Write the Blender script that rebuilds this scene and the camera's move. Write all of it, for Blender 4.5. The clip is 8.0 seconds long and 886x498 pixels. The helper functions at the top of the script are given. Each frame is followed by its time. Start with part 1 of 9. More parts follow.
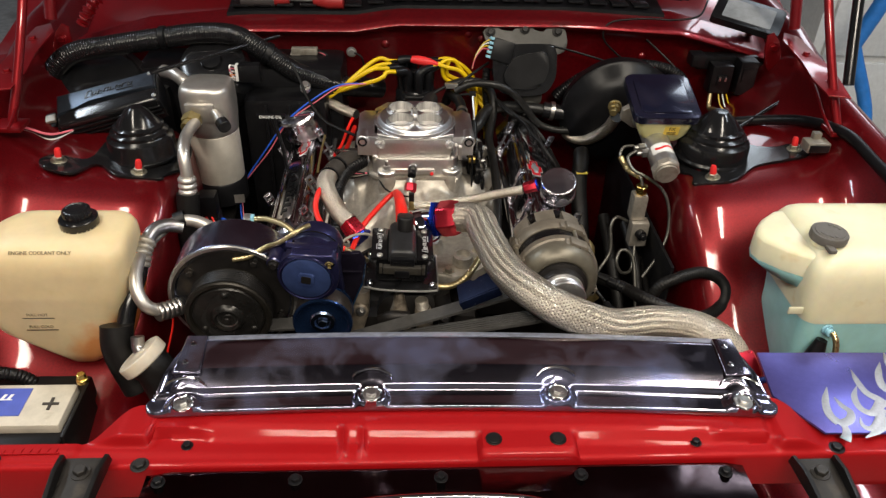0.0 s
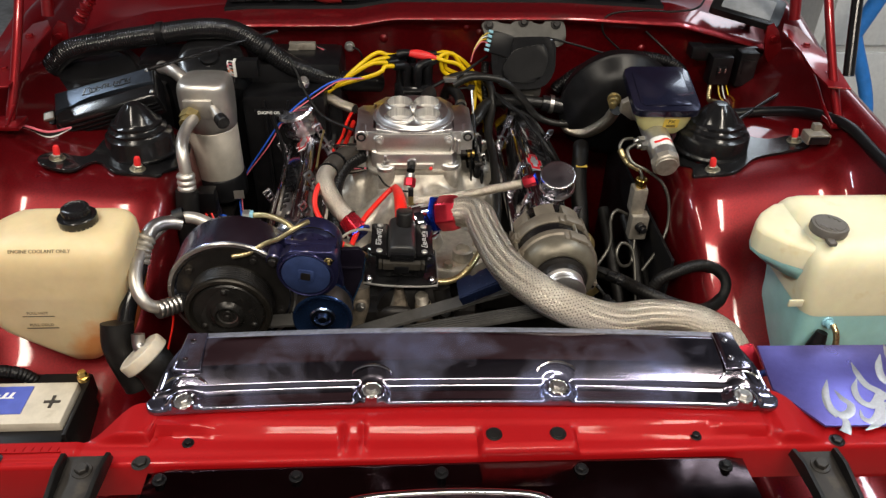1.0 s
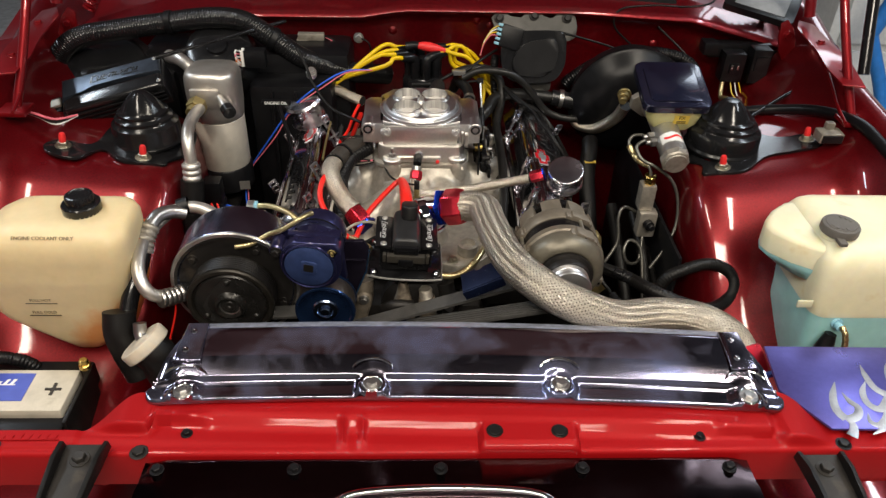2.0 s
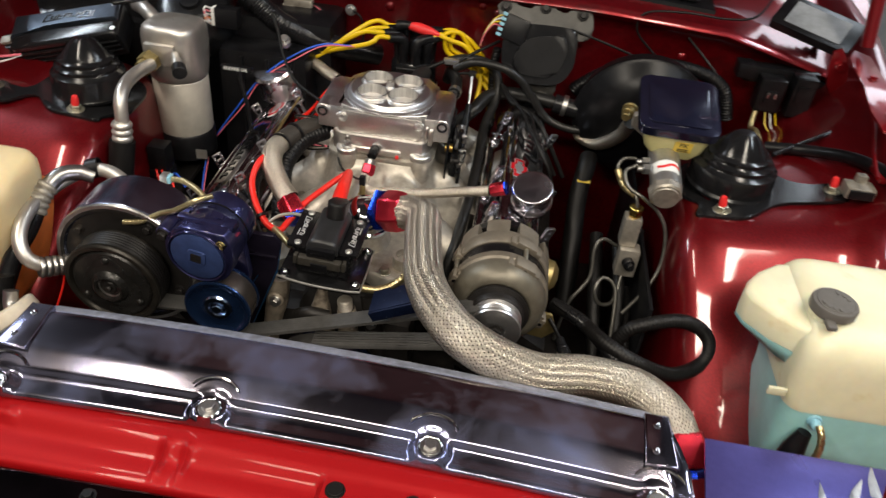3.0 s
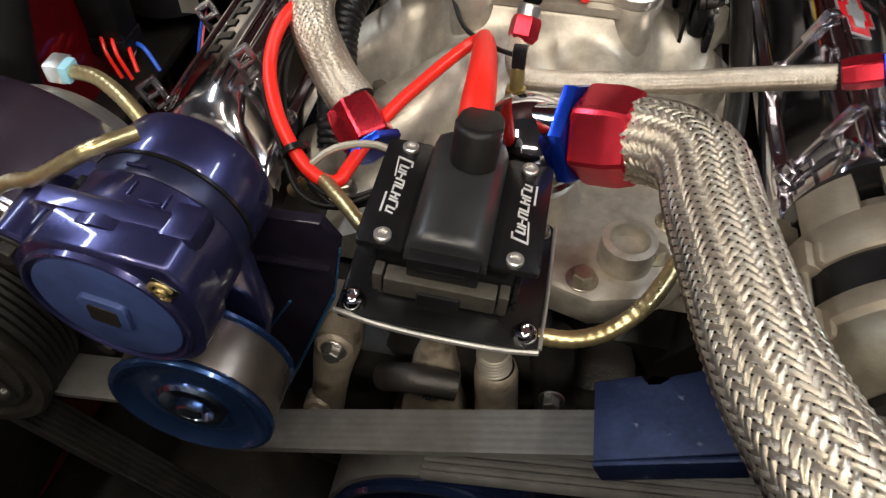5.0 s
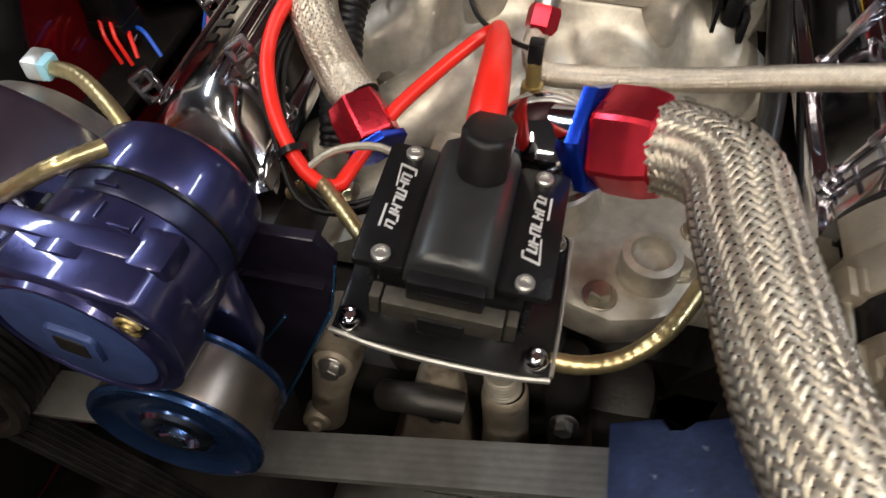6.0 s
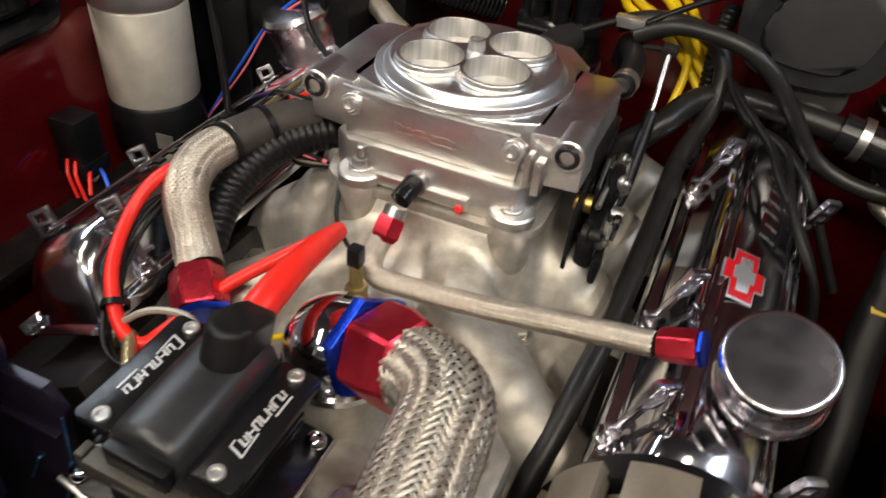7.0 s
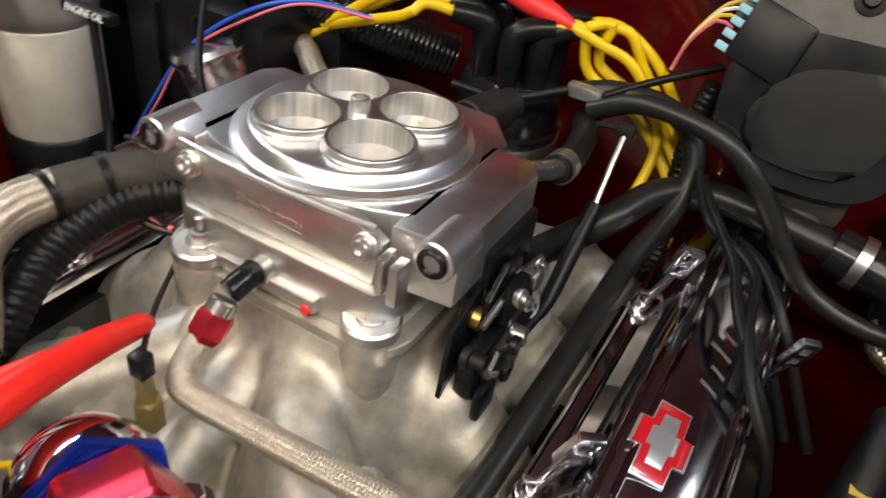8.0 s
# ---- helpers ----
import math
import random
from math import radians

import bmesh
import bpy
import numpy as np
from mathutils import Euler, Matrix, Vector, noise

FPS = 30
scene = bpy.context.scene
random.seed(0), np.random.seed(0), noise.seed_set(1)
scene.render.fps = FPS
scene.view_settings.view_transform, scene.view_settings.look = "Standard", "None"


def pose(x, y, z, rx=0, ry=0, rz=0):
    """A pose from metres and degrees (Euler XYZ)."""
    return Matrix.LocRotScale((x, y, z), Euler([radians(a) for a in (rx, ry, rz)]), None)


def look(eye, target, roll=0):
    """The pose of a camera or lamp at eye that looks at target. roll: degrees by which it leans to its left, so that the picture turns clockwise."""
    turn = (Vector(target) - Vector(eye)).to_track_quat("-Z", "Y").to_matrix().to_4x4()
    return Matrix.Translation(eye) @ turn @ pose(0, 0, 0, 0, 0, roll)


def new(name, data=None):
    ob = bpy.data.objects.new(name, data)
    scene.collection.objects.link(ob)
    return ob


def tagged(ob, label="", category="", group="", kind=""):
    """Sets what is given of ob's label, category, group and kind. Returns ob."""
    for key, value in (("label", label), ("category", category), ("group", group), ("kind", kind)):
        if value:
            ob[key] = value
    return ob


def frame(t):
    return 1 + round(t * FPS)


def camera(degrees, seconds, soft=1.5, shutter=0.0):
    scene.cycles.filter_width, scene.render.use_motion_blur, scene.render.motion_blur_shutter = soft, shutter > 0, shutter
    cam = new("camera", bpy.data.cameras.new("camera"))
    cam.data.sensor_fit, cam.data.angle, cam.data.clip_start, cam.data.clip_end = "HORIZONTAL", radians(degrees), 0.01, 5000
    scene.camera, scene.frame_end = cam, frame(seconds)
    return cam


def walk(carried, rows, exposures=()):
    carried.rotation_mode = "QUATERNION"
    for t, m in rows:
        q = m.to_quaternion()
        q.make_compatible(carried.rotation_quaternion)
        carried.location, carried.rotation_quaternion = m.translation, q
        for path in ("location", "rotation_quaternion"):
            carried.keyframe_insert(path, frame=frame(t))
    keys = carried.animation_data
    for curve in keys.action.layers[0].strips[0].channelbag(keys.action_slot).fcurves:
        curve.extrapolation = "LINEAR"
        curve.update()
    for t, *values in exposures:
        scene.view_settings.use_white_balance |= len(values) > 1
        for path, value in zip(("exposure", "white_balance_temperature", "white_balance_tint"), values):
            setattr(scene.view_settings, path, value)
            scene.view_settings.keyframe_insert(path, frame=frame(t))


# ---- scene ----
cam = camera(61.5, 8.0, soft=1.35, shutter=0.3)
PATH = [
    (0, (0.017, 0.013, 1.429), (0.122, 1.639, 0.269), 2.0),
    (0.5, (0.018, 0.016, 1.431), (0.122, 1.636, 0.262), 1.7),
    (1, (0.02, 0.016, 1.432), (0.121, 1.63, 0.255), 1.5),
    (1.2, (0.022, 0.016, 1.433), (0.119, 1.626, 0.251), 1.3),
    (2.3, (0.034, 0.033, 1.419), (0.093, 1.636, 0.225), 2.5),
    (2.5, (0.075, 0.068, 1.414), (0.117, 1.663, 0.207), 2.9),
    (2.8, (0.154, 0.133, 1.395), (0.152, 1.72, 0.178), 5.0),
    (3, (0.22, 0.173, 1.371), (0.11, 1.755, 0.152), 6.4),
    (3.5, (0.249, 0.294, 1.316), (-0.05, 1.813, 0.049), 4.8),
    (3.7, (0.188, 0.392, 1.237), (-0.115, 1.896, -0.046), 4.0),
    (4, (0.128, 0.498, 1.172), (-0.135, 1.974, -0.153), 3.9),
    (4.2, (0.122, 0.562, 1.134), (-0.175, 1.985, -0.24), 0.5),
    (4.5, (0.071, 0.613, 1.087), (-0.157, 1.952, -0.381), 2.3),
    (4.7, (0.06, 0.64, 1.072), (-0.161, 1.954, -0.419), 1.9),
    (5.8, (0.039, 0.711, 1.034), (-0.18, 1.93, -0.536), 1.1),
    (6, (0.054, 0.712, 1.046), (-0.21, 1.925, -0.522), 0.4),
    (6.3, (0.109, 0.724, 1.065), (-0.299, 2.013, -0.409), -0.1),
    (6.5, (0.141, 0.737, 1.068), (-0.341, 2.078, -0.335), 0.9),
    (6.7, (0.174, 0.75, 1.069), (-0.361, 2.135, -0.271), 2.5),
    (7, (0.208, 0.763, 1.077), (-0.358, 2.211, -0.181), 5.1),
    (7.3, (0.232, 0.821, 1.059), (-0.368, 2.271, -0.182), 8.3),
    (7.5, (0.247, 0.875, 1.048), (-0.464, 2.296, -0.167), 10.1),
    (7.7, (0.259, 0.892, 1.046), (-0.506, 2.301, -0.149), 9.2),
    (8, (0.253, 0.912, 1.046), (-0.443, 2.374, -0.127), 8.4),
]
EXPOSURES = [(0.0, 0.0), (3.5, 0.0), (4.2, 0.3), (6.0, 0.18), (6.5, 0.27), (7.0, 0.25), (8.0, 0.31)]
walk(cam, [(t, look(eye, target, roll)) for t, eye, target, roll in PATH], EXPOSURES)

# ---- light: a closed garage with shop lights and added fill lamps on the ceiling ----
world = bpy.data.worlds.new("garage_air")
world.use_nodes = True
world.node_tree.nodes["Background"].inputs[0].default_value = (0.05, 0.06, 0.08, 1)
world.node_tree.nodes["Background"].inputs[1].default_value = 0.3
scene.world = world


def tube_lamp(x, y, z, sx, sy, watts, colour):
    data = bpy.data.lights.new("shop_light_lamp", "AREA")
    data.shape, data.size, data.size_y, data.energy, data.color = "RECTANGLE", sx, sy, watts, colour
    ob = new("shop_light_lamp", data)
    ob.matrix_world = pose(x, y, z)
    return ob


WARM, COOL = (1.0, 0.905, 0.765), (0.80, 0.89, 0.98)
# the COOL lamps are unseen fill, added for brightness and fender highlights
LAMPS = [(-0.85, 0.15, 2.56, 0.14, 1.2, 23, WARM), (0.95, 0.15, 2.56, 0.14, 1.2, 28, WARM), (0.05, -0.95, 2.56, 1.4, 0.24, 50, WARM),
         (-1.9, 1.6, 2.56, 0.14, 1.2, 30, COOL), (1.8, 1.3, 2.56, 0.14, 1.2, 24, COOL), (2.3, 4.1, 2.56, 1.6, 1.2, 42, COOL)]
for lx, ly, lz, sx, sy, watts, tone in LAMPS:
    tube_lamp(lx, ly, lz, sx, sy, watts, tone)

# ---- helpers of this scene ----
PLACE = {}


def thing(name, label, category, base=(0, 0, 0), group="", kind="", turn=None):
    """An Empty at the base of a thing; its parts are given in world metres."""
    ob = new(name)
    ob.empty_display_size = 0.02
    ob.matrix_world = PLACE[ob] = turn if turn is not None else Matrix.Translation(base)
    return tagged(ob, label, category, group, kind)


def part(name, bm, material, parent=None, label="", sharp=38, local=False):
    """Links a bmesh as ONE mesh object under a thing or a part."""
    top = PLACE.get(parent, Matrix.Identity(4)) if parent else Matrix.Identity(4)
    if parent and not local:
        bm.transform(top.inverted())
    bmesh.ops.recalc_face_normals(bm, faces=bm.faces[:])
    limit = radians(sharp)
    for f in bm.faces:
        f.smooth = True
    for e in bm.edges:
        if len(e.link_faces) == 2 and e.calc_face_angle(0) > limit:
            e.smooth = False
    mesh = bpy.data.meshes.new(name)
    bm.to_mesh(mesh)
    bm.free()
    mesh.materials.append(material)
    ob = new(name, mesh)
    if parent:
        ob.parent = parent
    PLACE[ob] = top
    if label:
        ob["label"] = label
    return ob


def join(*bms):
    out = bms[0]
    for b in bms[1:]:
        mesh = bpy.data.meshes.new("join")
        b.to_mesh(mesh)
        b.free()
        out.from_mesh(mesh)
        bpy.data.meshes.remove(mesh)
    return out


def axis(p, d, spin=0.0):
    """A frame at p whose z runs along d."""
    return Matrix.Translation(p) @ Vector(d).to_track_quat("Z", "Y").to_matrix().to_4x4() @ pose(0, 0, 0, 0, 0, spin)


def lathe(profile, m=None, n=32, squash=None):
    """Turns (radius, height) pairs round z; squash(angle) scales the radius."""
    bm = bmesh.new()
    rings = []
    for r, z in profile:
        if r < 1e-6:
            rings.append([bm.verts.new((0, 0, z))])
        else:
            ring = []
            for i in range(n):
                a = 2 * math.pi * i / n
                k = squash(a) if squash else 1.0
                ring.append(bm.verts.new((r * k * math.cos(a), r * k * math.sin(a), z)))
            rings.append(ring)
    for a, b in zip(rings, rings[1:]):
        if len(a) == 1 and len(b) == 1:
            continue
        for i in range(n):
            j = (i + 1) % n
            if len(a) == 1:
                bm.faces.new((a[0], b[i], b[j]))
            elif len(b) == 1:
                bm.faces.new((a[i], a[j], b[0]))
            else:
                bm.faces.new((a[i], a[j], b[j], b[i]))
    if m is not None:
        bm.transform(m)
    return bm


def disc_stack(steps, m=None, n=32, bev=0.0012):
    """A closed turned part from (radius, z0, z1) steps, with broken edges."""
    prof = [(0, steps[0][1])]
    for r, z0, z1 in steps:
        b = min(bev, abs(z1 - z0) * 0.4, r * 0.4)
        prof += [(r - b, z0), (r, z0 + b), (r, z1 - b), (r - b, z1)]
    prof.append((0, steps[-1][2]))
    return lathe(prof, m, n)


def box(c, s, bev=0.002, m=None, seg=2):
    """A box of size s at c with rounded edges."""
    bm = bmesh.new()
    bmesh.ops.create_cube(bm, size=1)
    bmesh.ops.scale(bm, vec=s, verts=bm.verts[:])
    if bev:
        bmesh.ops.bevel(bm, geom=bm.edges[:], offset=min(bev, min(s) * 0.45), segments=seg, profile=0.6, affect="EDGES")
    bmesh.ops.translate(bm, vec=c, verts=bm.verts[:])
    if m is not None:
        bm.transform(m)
    return bm


def prism(poly, h, m=None, bev=0.0015, seg=2, z0=0.0):
    """A flat outline in xy, h thick along z."""
    bm = bmesh.new()
    low = [bm.verts.new((x, y, z0)) for x, y in poly]
    top = [bm.verts.new((x, y, z0 + h)) for x, y in poly]
    bm.faces.new(low[::-1])
    cap = bm.faces.new(top)
    for i in range(len(poly)):
        j = (i + 1) % len(poly)
        bm.faces.new((low[i], low[j], top[j], top[i]))
    if bev:
        bmesh.ops.bevel(bm, geom=list(cap.edges), offset=bev, segments=seg, profile=0.5, affect="EDGES")
    if m is not None:
        bm.transform(m)
    return bm


def arc(cx, cy, r, a0, a1, n=8):
    return [(cx + r * math.cos(radians(a0 + (a1 - a0) * i / n)), cy + r * math.sin(radians(a0 + (a1 - a0) * i / n))) for i in range(n + 1)]


def rounded(w, h, r, n=5, cx=0.0, cy=0.0):
    """A rounded rectangle's outline."""
    w, h = w / 2 - r, h / 2 - r
    return arc(cx + w, cy + h, r, 0, 90, n) + arc(cx - w, cy + h, r, 90, 180, n) + arc(cx - w, cy - h, r, 180, 270, n) + arc(cx + w, cy - h, r, 270, 360, n)


def spline(pts, step=0.006):
    """A smooth line through the points, in even steps."""
    p = [Vector(q) for q in pts]
    p = [p[0] * 2 - p[1]] + p + [p[-1] * 2 - p[-2]]
    out = []
    for i in range(1, len(p) - 2):
        n = max(2, int((p[i + 1] - p[i]).length / step))
        for k in range(n):
            t = k / n
            a, b, c, d = p[i - 1], p[i], p[i + 1], p[i + 2]
            out.append(0.5 * ((2 * b) + (c - a) * t + (2 * a - 5 * b + 4 * c - d) * t * t + (3 * b - a - 3 * c + d) * t ** 3))
    out.append(p[-2])
    return out


def frames_along(line):
    """Places, directions and two side vectors that don't twist, and the way so far."""
    out, side, way = [], None, 0.0
    for i, p in enumerate(line):
        d = (line[min(i + 1, len(line) - 1)] - line[max(i - 1, 0)]).normalized()
        if side is None:
            side = d.orthogonal().normalized()
        side = (side - d * side.dot(d)).normalized()
        if i:
            way += (p - line[i - 1]).length
        out.append((p, d, side, d.cross(side), way))
    return out


def tube(pts, r, n=12, step=0.006, wave=None, smooth=True, cap=True):
    """A round hose, pipe or wire along pts. wave(s) scales the radius along the way; a list of r goes along evenly."""
    line = spline(pts, step) if smooth else [Vector(p) for p in pts]
    fr = frames_along(line)
    total = fr[-1][4]
    bm = bmesh.new()
    uv = bm.loops.layers.uv.new("way")
    rings = []
    for p, d, u, v, s in fr:
        if isinstance(r, (list, tuple)):
            k = s / total * (len(r) - 1)
            i = min(int(k), len(r) - 2)
            rad = r[i] + (r[i + 1] - r[i]) * (k - i)
        else:
            rad = r
        if wave:
            rad *= wave(s)
        rings.append([bm.verts.new(p + rad * (u * math.cos(2 * math.pi * i / n) + v * math.sin(2 * math.pi * i / n))) for i in range(n)])
    for q, (a, b) in enumerate(zip(rings, rings[1:])):
        for i in range(n):
            j = (i + 1) % n
            f = bm.faces.new((a[i], a[j], b[j], b[i]))
            for loop, (x, y) in zip(f.loops, ((fr[q][4], i / n), (fr[q][4], (i + 1) / n), (fr[q + 1][4], (i + 1) / n), (fr[q + 1][4], i / n))):
                loop[uv].uv = (x, y)
    if cap:
        bm.faces.new(rings[0][::-1])
        bm.faces.new(rings[-1])
    return bm


def ribs(pitch, depth=0.12, sharp=1.0):
    """The swell of a corrugated hose."""
    return lambda s: 1.0 + depth * (abs(math.sin(math.pi * s / pitch)) ** sharp - 0.5)


def braid(pts, r, strands=12, pitch=2.2, width=0.85, lift=0.015, per=3, twill=True):
    """Woven wire round a hose: two families of flat strands that pass over and under each other."""
    line = spline(pts, 0.004)
    fr = frames_along(line)
    total = fr[-1][4]
    ways = [f[4] for f in fr]
    bm = bmesh.new()
    uv = bm.loops.layers.uv.new("way")
    omega = 2 * math.pi / (pitch * 2 * math.pi * r / 2.2)
    cross = strands * omega / math.pi
    n = max(8, int(total * cross * per))
    half = width * math.pi * r / strands * 0.72
    for sign in (1, -1):
        for k in range(strands):
            last = None
            for q in range(n + 1):
                s = total * q / n
                i = min(max(int(np.searchsorted(ways, s)) - 1, 0), len(fr) - 2)
                t = (s - ways[i]) / max(ways[i + 1] - ways[i], 1e-9)
                p = fr[i][0].lerp(fr[i + 1][0], t)
                d = fr[i][1].lerp(fr[i + 1][1], t).normalized()
                u = fr[i][2].lerp(fr[i + 1][2], t).normalized()
                v = d.cross(u)
                x = s * cross
                phase = sign * math.cos(2 * math.pi * (2 * k + sign * x - 0.5) / 4 if twill else math.pi * x)
                th = 2 * math.pi * k / strands + sign * s * omega
                rad = r * (1.0 + lift * (0.25 + phase))
                out = u * math.cos(th) + v * math.sin(th)
                tang = -u * math.sin(th) + v * math.cos(th)
                run = (d + tang * (sign * omega * r)).normalized()
                side = out.cross(run).normalized()
                c = p + out * rad
                now = [bm.verts.new(c - side * half - out * r * 0.02), bm.verts.new(c), bm.verts.new(c + side * half - out * r * 0.02)]
                if last:
                    for a in (0, 1):
                        f = bm.faces.new((last[a], last[a + 1], now[a + 1], now[a]))
                        for loop, (y, z) in zip(f.loops, ((q - 1, a), (q - 1, a + 1), (q, a + 1), (q, a))):
                            loop[uv].uv = (total * y / n, z * half)
                last = now
    return bm


def loft(sections):
    """A skin over rows of points of equal count."""
    bm = bmesh.new()
    rows = [[bm.verts.new(p) for p in row] for row in sections]
    for a, b in zip(rows, rows[1:]):
        for i in range(len(a) - 1):
            bm.faces.new((a[i], a[i + 1], b[i + 1], b[i]))
    return bm


def thick(bm, t):
    """Gives a skin its sheet's thickness."""
    bmesh.ops.recalc_face_normals(bm, faces=bm.faces[:])
    bmesh.ops.solidify(bm, geom=bm.faces[:], thickness=t)
    return bm


def step(a, b, x):
    t = min(max((x - a) / (b - a), 0.0), 1.0)
    return t * t * (3 - 2 * t)


def hexagon(r, n=6, turn=30):
    return [(r * math.cos(radians(turn + 360 * i / n)), r * math.sin(radians(turn + 360 * i / n))) for i in range(n)]


def bolt(m, r=0.006, h=0.005, washer=1.5):
    """A hex head on a washer; z of m points out."""
    w = disc_stack([(r * washer, 0, h * 0.25)], None, 20, 0.0004)
    head = prism(hexagon(r), h, None, r * 0.12, 1, h * 0.25)
    b = join(w, head)
    b.transform(m)
    return b


def socket_bolt(m, r=0.005, h=0.005):
    """A round head with a socket; z of m points out."""
    b = lathe([(0, 0), (r, 0), (r, h * 0.7), (r * 0.85, h), (r * 0.55, h), (r * 0.5, h * 0.45), (0, h * 0.45)], None, 16)
    b.transform(m)
    return b


def words(text, size, m, material, parent, name="lettering", depth=0.0006, label=""):
    """Raised lettering in the built-in font, turned into a mesh; m: middle of the text, x along the line, z out."""
    data = bpy.data.curves.new(name, "FONT")
    data.body, data.size, data.extrude, data.align_x, data.align_y = text, size, depth, "CENTER", "CENTER"
    data.resolution_u = 3
    tmp = new(name, data)
    bpy.context.view_layer.update()
    mesh = bpy.data.meshes.new_from_object(tmp)
    bpy.data.objects.remove(tmp)
    bm = bmesh.new()
    bm.from_mesh(mesh)
    bpy.data.meshes.remove(mesh)
    bm.transform(m)
    return part(name, bm, material, parent, label)


def slant_marks(n, length, height, seed, depth=0.0005):
    """A plain stand-in for a slanted maker's script: a tall first stroke, then leaning bars with short cross strokes, unlettered."""
    rng = random.Random(seed)
    lean = 0.32
    out = bmesh.new()

    def bar(x0, y0, x1, y1, w):
        d = Vector((x1 - x0, y1 - y0))
        k = d.normalized() * w * 0.5
        q = Vector((-k.y, k.x))
        return prism([(x0 - q.x, y0 - q.y), (x1 - q.x, y1 - q.y), (x1 + q.x, y1 + q.y), (x0 + q.x, y0 + q.y)], depth, None, 0)

    w = length / n
    low, up = -height / 2, height / 2
    for i in range(n):
        x = -length / 2 + i * w
        hi = up if i == 0 else up * (0.45 + 0.2 * rng.random())
        base = low * (1.3 if i == 0 else 0.75)
        out = join(out, bar(x + lean * base, base, x + lean * hi, hi, w * 0.26))
        y = base + (hi - base) * (0.95, 0.08, 0.55)[i % 3]
        out = join(out, bar(x + lean * y, y, x + w * 0.74 + lean * y, y + height * 0.08 * (rng.random() - 0.3), w * 0.20))
        if i % 2:
            out = join(out, bar(x + w * 0.58 + lean * base, base, x + w * 0.62 + lean * hi * 0.7, hi * 0.7, w * 0.22))
    out = join(out, bar(-length * 0.55, low * 1.25, -length * 0.18, low * 0.95, w * 0.16))
    out = join(out, bar(length * 0.12, low * 1.35, length * 0.46, low * 1.35, w * 0.22))
    return out


def curve_bars(n, length, height, seed, depth=0.0005):
    """A row of plain slanted strokes in place of writing that is a brand or cannot be read."""
    rng = random.Random(seed)
    w = length / n
    low, base = -height / 2, -height / 2 + height * 0.16
    poly = [(-length / 2, low), (length / 2, low), (length / 2, base)]
    for i in range(n - 1, -1, -1):
        x0 = -length / 2 + i * w
        h = height * (0.62 + 0.38 * rng.random())
        sl = (h - base + low) * 0.3
        top = low + h
        poly += [(x0 + w * 0.58, base), (x0 + w * 0.58 + sl, top), (x0 + w * 0.1 + sl, top), (x0 + w * 0.1, base)]
    poly.append((-length / 2, base))
    clean = [q for k, q in enumerate(poly) if q != poly[k - 1]]
    return prism(clean, depth, None, 0)
# ---- materials ----


def rgb(*c):
    return (*c, 1.0)


